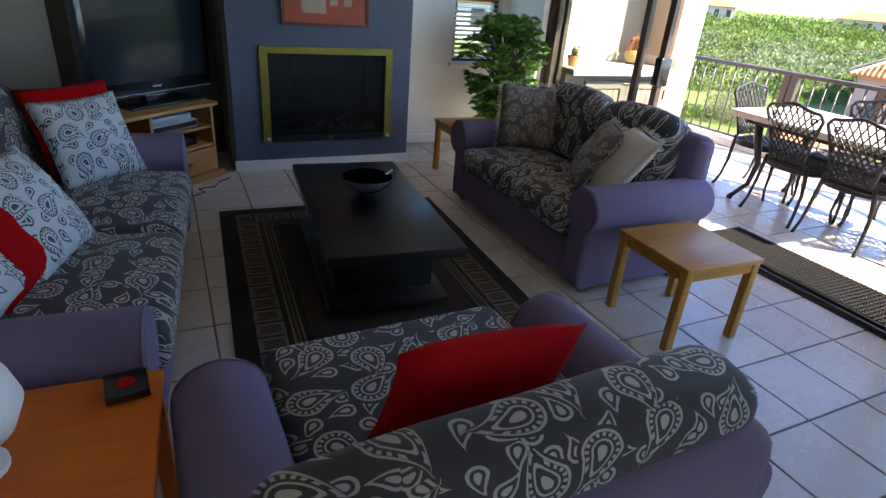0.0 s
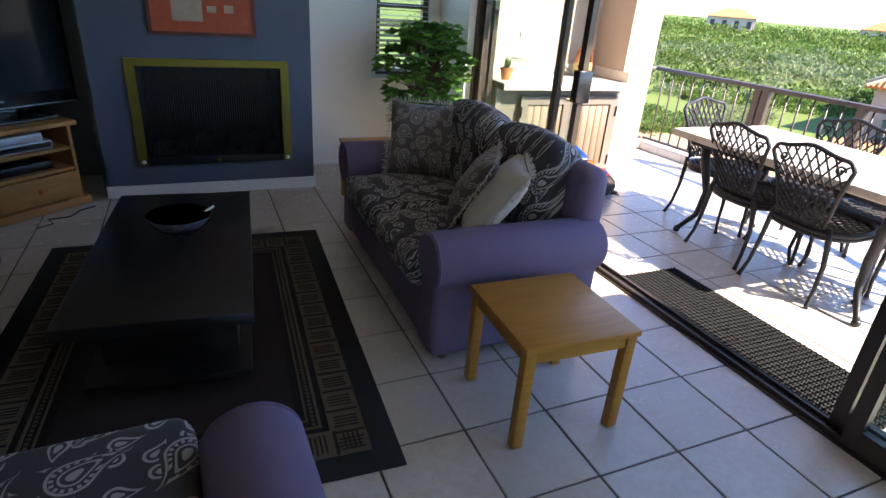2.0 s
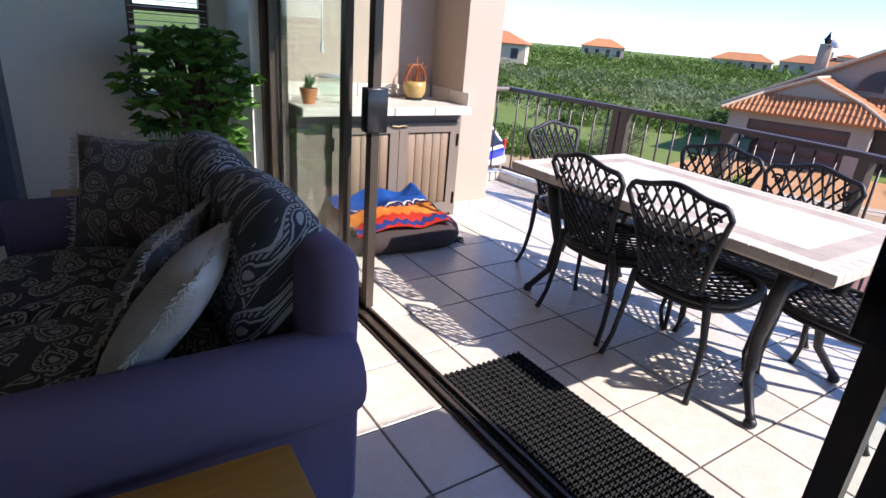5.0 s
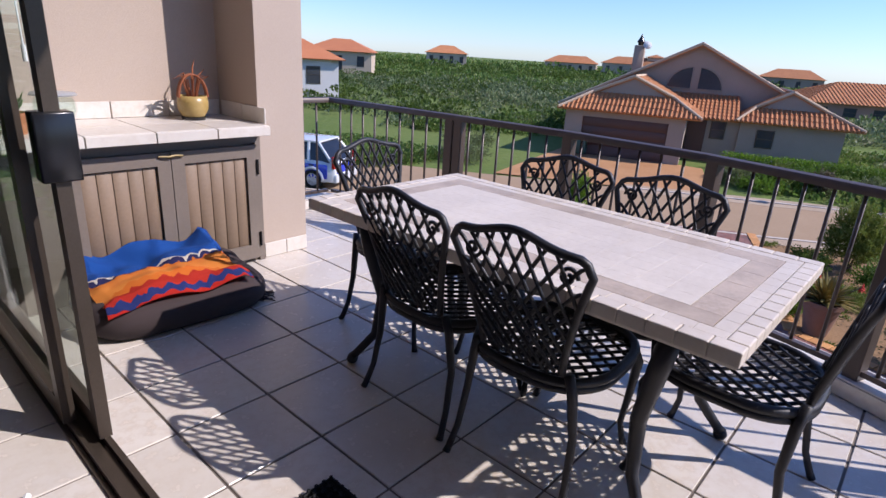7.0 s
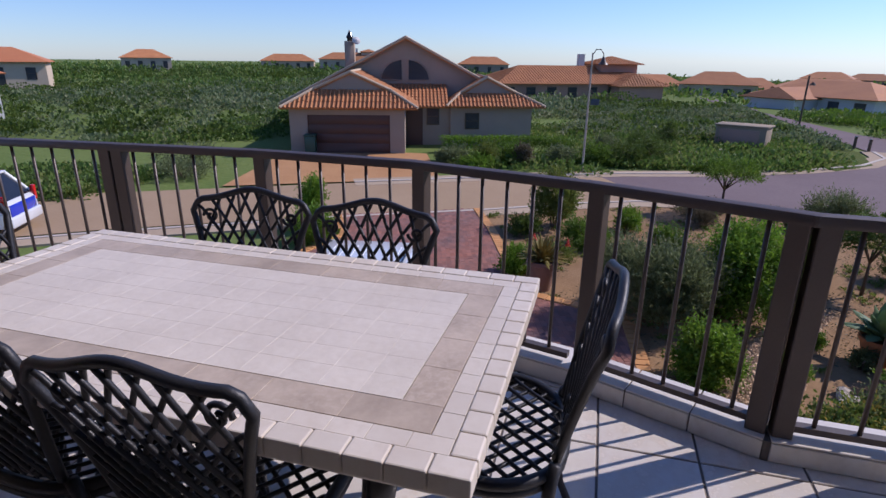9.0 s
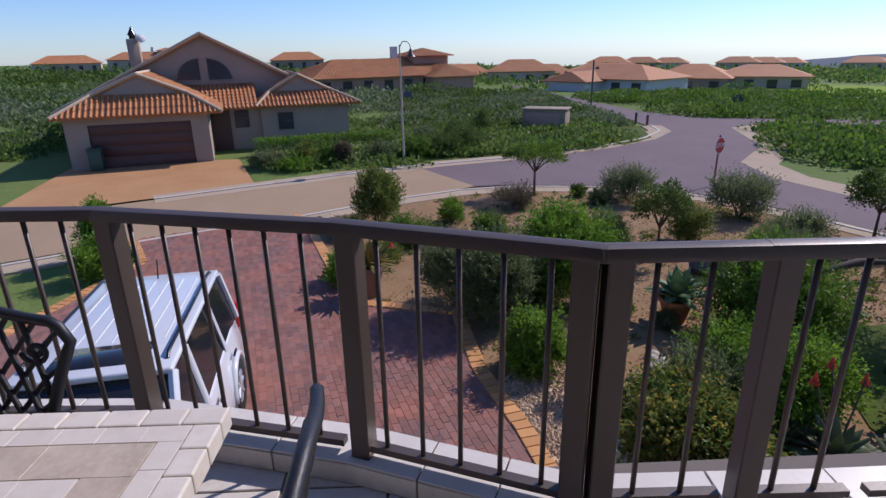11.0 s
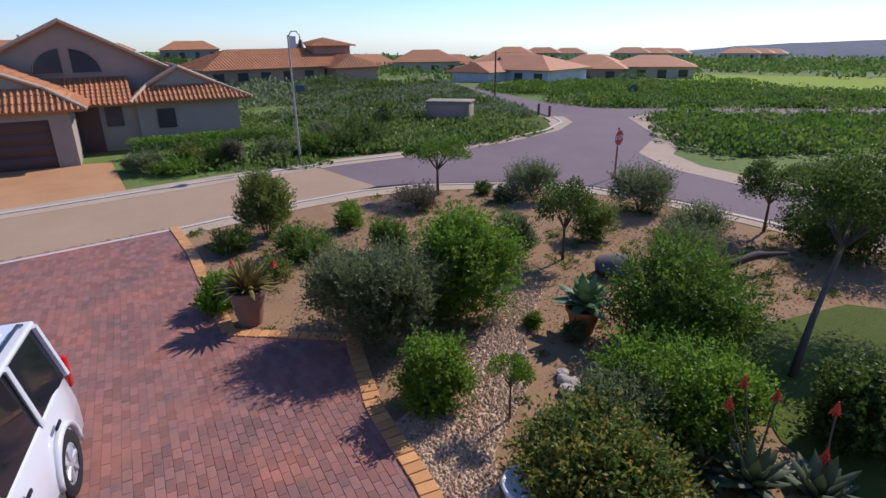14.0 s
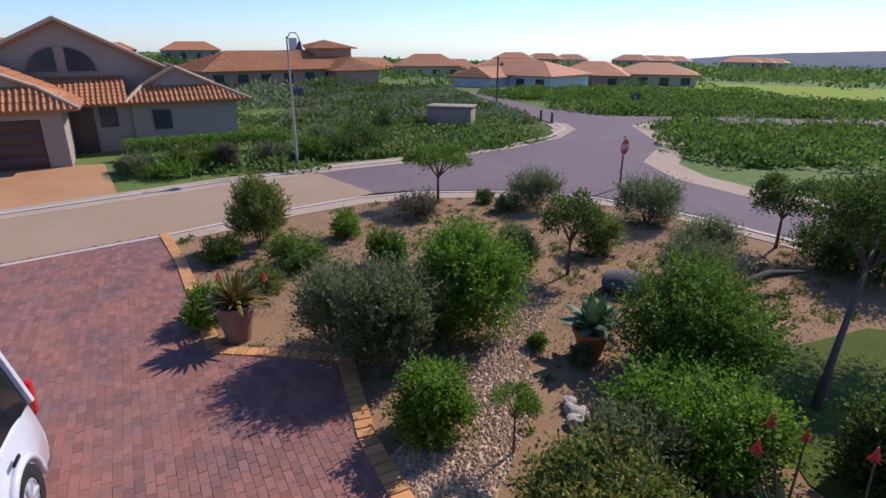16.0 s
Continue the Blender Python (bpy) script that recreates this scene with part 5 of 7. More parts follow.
drv = plate("driveway", DRV, G + 0.006, simple("paver_joint_sand", (0.20, 0.125, 0.11), (0.27, 0.16, 0.13), 0.9), "driveway of purple-red brick pavers", "driveway")


# ---- leaves and shrubs ----
def leaf_mesh(name, centres, dirs, size, aspect, mat, rs, bend=0.25):
    """Many small leaves, each a bent diamond of two triangles."""
    n = len(centres)
    d = dirs / np.linalg.norm(dirs, axis=1, keepdims=True)
    r = rs.normal(size=(n, 3))
    s = np.cross(d, r)
    s /= np.linalg.norm(s, axis=1, keepdims=True) + 1e-9
    up = np.cross(s, d)
    L = (size * rs.uniform(0.6, 1.3, n))[:, None]
    W = L * aspect / 2
    a = centres
    b = centres + d * L * 0.55 + s * W + up * L * bend * 0.2
    c = centres + d * L - up * L * bend * 0.3
    e = centres + d * L * 0.55 - s * W + up * L * bend * 0.2
    co = np.stack([a, b, c, e], 1).reshape(-1, 3)
    base = np.arange(n)[:, None] * 4
    tris = np.concatenate([base + np.array([0, 1, 2]), base + np.array([0, 2, 3])], 1).reshape(-1)
    me = bpy.data.meshes.new(name)
    me.vertices.add(len(co))
    me.vertices.foreach_set("co", co.astype(np.float32).reshape(-1))
    me.loops.add(len(tris))
    me.loops.foreach_set("vertex_index", tris.astype(np.int32))
    me.polygons.add(len(tris) // 3)
    me.polygons.foreach_set("loop_start", np.arange(0, len(tris), 3, dtype=np.int32))
    me.update(calc_edges=True)
    me.materials.append(mat)
    return me


def crown_points(rs, w, h, n, lobes, z0, rough=0.35, low=-0.25):
    """Points and outward ways over a crown of several lobes."""
    th, ph = rs.uniform(0, 2 * np.pi, lobes), rs.uniform(low, 0.95, lobes)
    lr = rs.uniform(0.24, 0.46, lobes)
    rad = np.sqrt(np.clip(1 - ph ** 2, 0, 1)) * (1 - lr)
    lc = np.stack([rad * np.cos(th), rad * np.sin(th), ph * (1 - lr)], 1)
    lc[0], lr[0] = (0, 0, 0), 0.62
    k = rs.integers(0, lobes, n)
    v = rs.normal(size=(n, 3))
    v /= np.linalg.norm(v, axis=1, keepdims=True)
    if low > -0.5:
        v[:, 2] = np.where(v[:, 2] < -0.5, -v[:, 2], v[:, 2])
    shell = 1 - rough * rs.uniform(0, 1, n) ** 1.5
    shell = np.where(rs.uniform(0, 1, n) < 0.14, rs.uniform(1.0, 1.28, n), shell)
    p = lc[k] + v * (lr[k] * shell)[:, None]
    sc = np.array([w / 2, w / 2, h / 2])
    return p * sc + np.array([0, 0, z0 + h / 2]), v


M_TWIG = simple("brown_bark", (0.085, 0.06, 0.04), (0.14, 0.10, 0.07), 0.9, big=6, fine=60, bstr=0.6)
M_LEAF = leaf_mat("leaf_mid_green", (0.060, 0.126, 0.014), (0.156, 0.252, 0.031))
M_LEAFB = leaf_mat("leaf_bright_green", (0.083, 0.178, 0.015), (0.201, 0.328, 0.034))
M_LEAFD = leaf_mat("leaf_dark_green", (0.049, 0.089, 0.016), (0.121, 0.176, 0.032))
M_LEAFG = leaf_mat("leaf_grey_green", (0.105, 0.135, 0.052), (0.210, 0.245, 0.110))
M_LEAFY = leaf_mat("leaf_yellow_green", (0.099, 0.143, 0.024), (0.209, 0.242, 0.050))
M_LEAFV = leaf_mat("leaf_variegated", (0.070, 0.130, 0.026), (0.185, 0.225, 0.045), (0.42, 0.29, 0.06))
M_LEAFDRY = leaf_mat("leaf_dry_grey", (0.10, 0.085, 0.05), (0.19, 0.16, 0.10))
SEED = [100]


def shrub(x, y, w, h, mat, label, n=2600, leaf=0.07, aspect=0.45, lobes=9, z=G, lift=0.0, up=0.4, name="shrub", stems=5, group="garden shrubs", rough=0.42):
    n, leaf, aspect = int(n * 4.6), leaf * 0.78, max(aspect, 0.32)
    SEED[0] += 1
    rs = np.random.default_rng(SEED[0])
    o = thing(name, label, "shrub", pose(x, y, z - 0.02), group)
    per = 13
    p, v = crown_points(rs, w * 0.86, h * (1 - lift) * 0.9, n // per, lobes + 8, h * lift, rough, -0.95)
    way = v + rs.normal(size=v.shape) * 0.45 + np.array([0, 0, 0.35 + 0.5 * up])
    way /= np.linalg.norm(way, axis=1, keepdims=True)
    run = (rs.uniform(0.35, 1.3, len(p)) * min(0.30, 0.17 * w))[:, None, None]
    p = (p[:, None, :] + way[:, None, :] * run * np.linspace(-0.35, 1, per)[None, :, None]).reshape(-1, 3)
    v = np.repeat(way, per, 0)
    p += rs.normal(size=p.shape) * 0.012
    p[:, 2] = np.maximum(p[:, 2], 0.02)
    p[:, :2] *= (1 + 0.22 * np.clip(1 - p[:, 2:3] / (0.5 * h), 0, 1))
    d = v + rs.normal(size=v.shape) * 0.8 + np.array([0, 0, 0.3 * up])
    me = leaf_mesh("foliage", p, d, leaf, aspect, mat, rs)
    f = new("foliage", me)
    f.parent = o
    bm = bmesh.new()
    for i in range(stems):
        a = rs.uniform(0, 6.28)
        r = rs.uniform(0.15, 0.33) * w
        e = Vector((r * math.cos(a), r * math.sin(a), h * rs.uniform(0.55, 0.8)))
        s = Vector((0.04 * math.cos(a), 0.04 * math.sin(a), 0.0))
        tube(bm, [s, s.lerp(e, 0.5) + Vector((rs.normal() * 0.03, rs.normal() * 0.03, 0.05)), e], [0.022, 0.015, 0.006], 5)
    part("stem", bm, M_TWIG, o)
    return o


def small_tree(x, y, h, cw, ch, mat, label, lean=(0, 0), n=3000, leaf=0.08, lobes=9, trunk=0.05, z=G):
    SEED[0] += 1
    rs = np.random.default_rng(SEED[0])
    o = thing("tree", label, "tree", pose(x, y, z - 0.02), "garden trees")
    top = Vector((lean[0], lean[1], h - ch * 0.6))
    bm = tube(bmesh.new(), [(0, 0, 0), (lean[0] * 0.25, lean[1] * 0.25, top.z * 0.35), (lean[0] * 0.7, lean[1] * 0.7, top.z * 0.7), top], [trunk, trunk * 0.8, trunk * 0.65, trunk * 0.4], 8)
    for i in range(7):
        a = i * 0.9 + rs.uniform(0, 0.5)
        s = Vector((lean[0] * 0.75, lean[1] * 0.75, top.z * 0.72))
        e = top + Vector((math.cos(a) * cw * 0.33, math.sin(a) * cw * 0.33, ch * rs.uniform(0.1, 0.45)))
        tube(bm, [s, s.lerp(e, 0.5) + Vector((0, 0, 0.05)), e], [trunk * 0.5, trunk * 0.3, trunk * 0.12], 5)
    part("trunk", bm, M_TWIG, o, smooth=True)
    n, leaf = n * 2, leaf * 0.75
    p, v = crown_points(rs, cw, ch, n, lobes + 6, h - ch, 0.6)
    p = p + np.array([lean[0], lean[1], 0])
    f = new("crown", leaf_mesh("crown", p, v + rs.normal(size=v.shape) * 0.6 + np.array([0, 0, 0.2]), leaf, 0.45, mat, rs))
    f.parent = o
    return o


shrub(19.0, 3.33, 1.35, 1.75, M_LEAFY, "tall upright yellow-green shrub", 3000, 0.10, 0.25, 8, up=1.6)
shrub(19.2, 1.4, 0.85, 0.65, M_LEAFB, "small rounded bright green bush", 1400, 0.06, up=0.8)
shrub(17.5, 2.4, 1.35, 0.75, M_LEAF, "low spreading green bush", 1800, 0.07)
shrub(18.1, 4.0, 0.95, 0.5, M_LEAFD, "low dark green bush at the driveway edge", 1200, 0.07, up=0.8)
shrub(13.75, 1.15, 2.3, 1.75, M_LEAFG, "large grey-green rosemary-like bush", 9000, 0.085, 0.2, 14, up=1.5)
shrub(14.15, -0.42, 2.0, 1.85, M_LEAFB, "large bright green leafy bush", 8000, 0.075, 0.5, 14)
shrub(11.65, 0.62, 0.98, 1.0, M_LEAFB, "dense rounded green bush beside the gravel", 4200, 0.06, 0.6, 9)
shrub(20.9, -4.0, 1.7, 1.15, M_LEAFG, "rounded olive-green bush near the road", 2600, 0.08, 0.25, up=1.2)
shrub(18.9, -6.3, 1.8, 1.3, M_LEAFG, "broad olive-green bush beside the road", 2800, 0.09, 0.25, up=1.2)
shrub(16.4, -1.95, 0.95, 1.1, M_LEAFG, "upright grey-green bush in the sand", 2000, 0.08, 0.25, up=1.2)
shrub(17.1, -4.1, 1.1, 1.0, M_LEAFY, "loose yellow-green shrub in the sand", 1800, 0.07)
shrub(16.1, -6.0, 1.6, 0.95, M_LEAFG, "low olive bush in the sand", 2200, 0.08, 0.25, up=1.0)
shrub(15.3, -5.2, 1.5, 0.8, M_LEAFG, "loose grey-green bush in the sand", 2000, 0.08, 0.25, up=1.0)
shrub(12.3, -3.2, 2.4, 1.75, M_LEAF, "large dense mid-green bush", 9000, 0.08, 0.4, 15)
shrub(10.75, -2.15, 2.0, 1.15, M_LEAFB, "broad bright green bush", 7000, 0.075, 0.5, 14)
shrub(9.8, -0.7, 1.65, 0.82, M_LEAFV, "variegated green and yellow bush", 8000, 0.075, 0.55, 14)
shrub(10.4, -1.2, 1.2, 1.0, M_LEAFG, "fine grey-green bush among the others", 3500, 0.07, 0.25, 9, up=1.2)
small_tree(11.15, -0.2, 0.85, 0.62, 0.34, M_LEAFB, "small flat-topped bright green potted bush", n=1600, leaf=0.04, trunk=0.018)
shrub(9.85, -4.0, 1.4, 0.95, M_LEAFD, "dark glossy bush on the lawn", 5000, 0.075, 0.6, 10)
shrub(17.2, 0.6, 1.0, 0.9, M_LEAF, "rounded green bush behind the rosemary", 1800, 0.07)
shrub(20.6, -0.5, 1.4, 0.7, M_LEAFDRY, "dry brownish-grey shrub near the road", 1200, 0.08, 0.2, up=1.3)
shrub(21.6, -2.7, 0.6, 0.4, M_LEAFD, "tiny dark bush by the kerb", 600, 0.06)
shrub(20.6, -3.1, 0.8, 0.5, M_LEAFG, "small grey-green bush by the kerb", 800, 0.07)
shrub(15.4, -8.6, 2.0, 1.1, M_LEAFD, "dark spreading bush at the garden corner", 2600, 0.08)
shrub(14.6, -8.9, 2.4, 1.7, M_LEAFD, "tall dark olive bush at the garden corner", 4200, 0.08)
shrub(12.75, -1.75, 0.42, 0.3, M_LEAFG, "tiny mounded bush beside the pot", 700, 0.05)
shrub(13.35, -1.3, 0.35, 0.25, M_LEAF, "tiny leafy plant in the sand", 400, 0.05)
shrub(15.15, 3.75, 0.95, 0.6, M_LEAFB, "low green plant at the driveway edge", 1500, 0.09, 0.25, up=1.0)
shrub(16.4, 3.1, 1.0, 0.3, M_LEAFY, "low trailing ground cover", 1100, 0.06)
shrub(15.9, 8.9, 1.2, 0.9, M_LEAFB, "leafy green shrub beside the driveway", 2200, 0.08)
shrub(16.9, 9.5, 0.9, 1.7, M_LEAFB, "upright bright green shrub beside the driveway", 2200, 0.08)
small_tree(21.8, -1.34, 1.75, 2.0, 1.15, M_LEAF, "clipped small tree with a spreading crown", n=3600, leaf=0.085, trunk=0.05)
small_tree(16.0, -2.9, 1.75, 1.25, 1.35, M_LEAFD, "dark multi-stemmed small tree", n=2400, leaf=0.08, trunk=0.04)
small_tree(16.6, -8.2, 1.75, 1.5, 1.35, M_LEAFD, "small dark tree beside the road", n=2600, leaf=0.09, trunk=0.04)
small_tree(11.2, -4.2, 2.55, 2.7, 1.35, M_LEAFD, "leaning olive-green tree with a bare trunk", lean=(1.7, -2.3), n=8000, leaf=0.085, lobes=14, trunk=0.055)


# rosettes: aloes and an agave
M_ALOE = leaf_mat("aloe_grey_green", (0.11, 0.15, 0.08), (0.20, 0.24, 0.13))
M_ALOEY = leaf_mat("aloe_sunburnt", (0.20, 0.20, 0.06), (0.38, 0.28, 0.09))
M_FLOWER = simple("aloe_red_flower", (0.62, 0.035, 0.02), (0.80, 0.09, 0.04), 0.6, co="object")


def rosette(x, y, z, r, n, mat, label, name, spikes=(), seed=1, w=0.045):
    o = thing(name, label, "aloe", pose(x, y, z), "aloes")
    rn = random.Random(seed)
    for i in range(n):
        a = i * 2.399 + rn.uniform(-.2, .2)
        e = 1.35 - 1.15 * (i / n)
        l = r * rn.uniform(0.85, 1.1)
        d = Vector((math.cos(a) * math.cos(e), math.sin(a) * math.cos(e), math.sin(e)))
        p1 = d * l * 0.5
        p2 = d * l + Vector((0, 0, -0.22 * l * math.cos(e)))
        bm = bmesh.new()
        tube(bm, [(0, 0, 0.0), p1, p1.lerp(p2, 0.6), p2], [w * r / 0.35 * 0.7, w * r / 0.35, w * r / 0.35 * 0.6, 0.003], 6, squash=0.35)
        part("leaf", bm, mat, o)
    for sx, sy, h in spikes:
        s = part("flower_stalk", tube(bmesh.new(), [(0, 0, 0.05), (sx * 0.6, sy * 0.6, h * 0.6), (sx, sy, h)], [0.014, 0.011, 0.008], 6), M_TWIG, o)
        fb = bmesh.new()
        for k in range(34):
            a = k * 2.4
            zz = h - 0.07 + 0.13 * k / 34
            rr = 0.065 * (1 - k / 40)
            tube(fb, [(sx, sy, zz), (sx + rr * math.cos(a), sy + rr * math.sin(a), zz - 0.035)], [0.009, 0.006], 4)
        part("flower", fb, M_FLOWER, s, "red tubular flower head")
    return o


rosette(9.55, -2.25, G, 0.55, 26, M_ALOE, "grey-green aloe with red flower spikes", "aloe", [(0.2, 0.25, 0.95), (0.5, -0.15, 0.95), (0.45, -0.55, 0.75)], 1)
rosette(9.25, -2.75, G, 0.55, 24, M_ALOE, "grey-green aloe with a red flower spike", "aloe", [(0.2, -0.2, 0.95), (0.1, -0.1, 0.5)], 2)
rosette(9.9, -1.9, G, 0.45, 20, M_ALOE, "small grey-green aloe in the sand", "aloe", [], 3)


def big_pot(x, y, r, h, mat, label):
    o = thing("garden_pot", label, "pot", pose(x, y, G - 0.02))
    part("pot", lathe(bmesh.new(), [(r * 0.62, 0), (r * 0.78, h * 0.4), (r * 0.95, h * 0.85), (r * 1.06, h * 0.88), (r * 1.06, h), (r * 0.92, h), (r * 0.9, h * 0.86)], 28), mat, o)
    part("soil", lathe(bmesh.new(), [(r * 0.92, h * 0.9), (0.0001, h * 0.93)], 20), M_SOIL, o)


M_POTB = simple("brown_clay_pot", (0.22, 0.12, 0.085), (0.30, 0.175, 0.13), 0.85, big=6, fine=60, co="object")
big_pot(14.5, 3.2, 0.30, 0.62, M_POTB, "tall tapered brown clay pot")
rosette(14.5, 3.2, G + 0.54, 0.60, 72, M_ALOEY, "sunburnt yellow-green aloe in a clay pot", "aloe", [(0.15, -0.45, 0.42), (0.1, 0.2, 0.5)], 4, 0.022)
big_pot(13.04, -2.0, 0.27, 0.42, M_TERRA, "round terracotta pot on the sand")
rosette(13.04, -2.0, G + 0.38, 0.58, 26, leaf_mat("agave_green", (0.13, 0.22, 0.10), (0.24, 0.34, 0.17)), "green agave rosette in a terracotta pot", "agave", [], 5, 0.062)
solid("fallen_log", tube(bmesh.new(), [(14.2, -5.0, G + 0.1), (14.3, -5.4, G + 0.26), (14.5, -6.2, G + 0.34), (14.55, -7.0, G + 0.30)], [0.03, 0.075, 0.085, 0.03], 10), simple("dark_weathered_wood", (0.035, 0.025, 0.018), (0.065, 0.047, 0.034), 0.9, big=6, fine=60, bstr=0.6), "dark weathered log lying in the garden", "log")
M_ROCK = simple("pale_stone", (0.36, 0.30, 0.24), (0.52, 0.45, 0.37), 0.9, big=3, fine=30, bstr=0.6, bdist=0.02)


def rock(x, y, r, label, seed, mat=M_ROCK):
    bm = bmesh.new()
    bmesh.ops.create_icosphere(bm, subdivisions=2, radius=r)
    for v_ in bm.verts:
        v_.co *= 1 + 0.35 * noise.noise(v_.co * 2.2 / r + Vector((seed, 0, 0)))
        v_.co.z *= 0.65
    solid("rock", bm, mat, label, "rock", pose(x, y, G + r * 0.35), 35, "garden rocks")


for i, (x, y, r) in enumerate(((11.75, -1.15, 0.10), (11.6, -1.2, 0.13), (11.5, -1.1, 0.11), (11.9, -1.2, 0.09))):
    rock(x, y, r, "rounded pale stone among the plants", i)
# dark boulder added to stand for a patch of shade on the soil
rock(15.0, -3.6, 0.40, "dark boulder added for the patch of shade behind the pot", 11, simple("shade_dark_boulder", (0.07, 0.06, 0.06), (0.12, 0.10, 0.10), 0.9, big=3, fine=30, bstr=0.6))
for i in range(9):
    rock(32.5 + 0.2 * (i % 3), -0.9 - 0.25 * i, 0.16 + 0.05 * (i % 3), "pale stone in a row by the road", 30 + i)
solid("white_urn", lathe(bmesh.new(), [(0.12, 0), (0.22, 0.15), (0.26, 0.34), (0.28, 0.36), (0.25, 0.38), (0.22, 0.34)], 24), M_WHITE, "white round urn at the edge of the gravel", "urn", pose(9.85, 0.02, G - 0.14), True)

# gravel path: loose stones
PATHP = [(15.4, -1.25), (14.7, -2.0), (13.2, -1.1), (11.9, -0.75), (10.6, 0.15), (9.6, 0.35), (9.2, 0.75), (10.3, 1.0), (11.3, 1.25), (12.6, -0.05), (14.0, -0.75)]
plate("gravel_path", PATHP, G - 0.012, M_GRAVEL, "winding path of tan gravel", "path")
rs = np.random.default_rng(5)
n = 9000
xy = rs.uniform((9.0, -2.1), (15.5, 1.3), (n * 3, 2))
xy = np.array([q for q in xy if inside(q[0], q[1], PATHP)])
oc = np.array([(1, 0, 0), (0, 1, 0), (-1, 0, 0), (0, -1, 0), (0, 0, 1), (0, 0, -1)], float)
of = np.array([(0, 1, 4), (1, 2, 4), (2, 3, 4), (3, 0, 4)])
rr = rs.uniform(0.014, 0.034, len(xy))
co = oc[None] * rr[:, None, None] * rs.uniform(0.7, 1.3, (len(xy), 6, 3)) * np.array([1, 1, 0.7])
an = rs.uniform(0, 6.28, len(xy))
ca, sa = np.cos(an)[:, None], np.sin(an)[:, None]
co = np.stack([co[:, :, 0] * ca - co[:, :, 1] * sa, co[:, :, 0] * sa + co[:, :, 1] * ca, co[:, :, 2]], 2)
co += np.stack([xy[:, 0], xy[:, 1], np.full(len(xy), G - 0.005)], 1)[:, None, :]
me = bpy.data.meshes.new("gravel")
me.from_pydata(co.reshape(-1, 3).tolist(), [], (of[None] + 6 * np.arange(len(xy))[:, None, None]).reshape(-1, 3).tolist())
me.materials.append(M_GRAVEL)
tagged(new("gravel", me), "loose tan gravel stones on the path", "gravel", kind="stuff")


# dry litter and small weeds on the garden soil
SOILP = [(11.9, 1.2), (13.5, 1.5), (14.2, 3.3), (18.1, 4.6), (20.0, 5.4), (22.0, 1.0), (22.5, -1), (22.0, -4.2), (20, -6.6), (16.8, -8.4), (13, -7), (12.4, -3.8), (10.2, -3.0), (9.0, -2.5), (9.0, 0.2)]


def litter(name, n, size, aspect, mat, label, seed, lift, clump):
    rs = np.random.default_rng(seed)
    c = rs.uniform((9, -8.5), (22.5, 5.5), (n * 2, 2))
    c = np.array([q for q in c if inside(q[0], q[1], SOILP) and not (clump > 1 and inside(q[0], q[1], PATHP)) and noise.noise(Vector((q[0] * 0.7, q[1] * 0.7, seed))) > -0.15])
    p = np.repeat(c, clump, 0) + rs.normal(size=(len(c) * clump, 2)) * (0.05 if clump > 1 else 0)
    p = np.concatenate([p, np.full((len(p), 1), G - 0.012)], 1)
    d = rs.normal(size=p.shape) * np.array([1, 1, 0.25]) + np.array([0, 0, lift])
    tagged(new(name, leaf_mesh(name, p, d, size, aspect, mat, rs)), label, name.replace("_", " "), kind="stuff")


litter("leaf_litter", 16000, 0.05, 0.4, M_LEAFDRY, "scattered dry leaves and twigs on the soil", 61, 0.2, 1)
litter("weeds", 500, 0.085, 0.3, M_LEAFY, "small yellow-green weeds in the sand", 62, 0.9, 26)


# far scrub: one body of clumps
def scrub(name, n, where, size, mat, label, seed, leaf=0.35, per=16):
    rs = np.random.default_rng(seed)
    pts = []
    while len(pts) < n:
        q = where(rs)
        if q is not None:
            pts.append(q)
    c = np.array(pts)
    s = size * rs.uniform(0.35, 1.5, n)
    leaf, per = leaf * 0.62, int(per * 1.5)
    v = rs.normal(size=(n, per, 3))
    v /= np.linalg.norm(v, axis=2, keepdims=True)
    v[:, :, 2] = np.abs(v[:, :, 2])
    p = np.zeros((n, per, 3))
    p[:, :, :2] = c[:, None, :2] + v[:, :, :2] * s[:, None, None] * 0.9
    p[:, :, 2] = (gz(c[:, 0], c[:, 1]) - 0.05)[:, None] + v[:, :, 2] * s[:, None] * rs.uniform(0.2, 0.62, n)[:, None]
    d = v + rs.normal(size=v.shape) * 0.4 + np.array([0, 0, 0.35])
    me = leaf_mesh(name, p.reshape(-1, 3), d.reshape(-1, 3), leaf, 0.7, mat, rs)
    return tagged(new(name, me), label, "scrub", kind="stuff")


HOUSE_BOX = [(30.9, 3.6), (43.8, 7.8), (39.1, 22.2), (26.2, 18.0)]


def zone(x0, x1, y0, y1, pow_=1.0):
    def f(rs):
        x = x0 + (x1 - x0) * rs.uniform(0, 1) ** pow_
        y = y0 + (y1 - y0) * rs.uniform(0, 1)
        if inside(x, y, ROADP) or inside(x, y, HOUSE_BOX) or inside(x, y, [(22, 8), (30, 8), (30, 18), (18, 18)]):
            return None
        if x < 23 + abs(y + 2) * 0.05 and -9 < y < 9:
            return None
        if inside(x, y, MEADOW) and rs.uniform() < 0.96:
            return None
        if inside(x, y, [(69, -5), (92, -5), (92, 14), (69, 14)]) or inside(x, y, [(66, -37), (90, -37), (90, -12), (66, -12)]):
            return None
        if noise.noise(Vector((x * 0.09, y * 0.09, 0))) < -0.30:
            return None
        return (x, y)
    return f


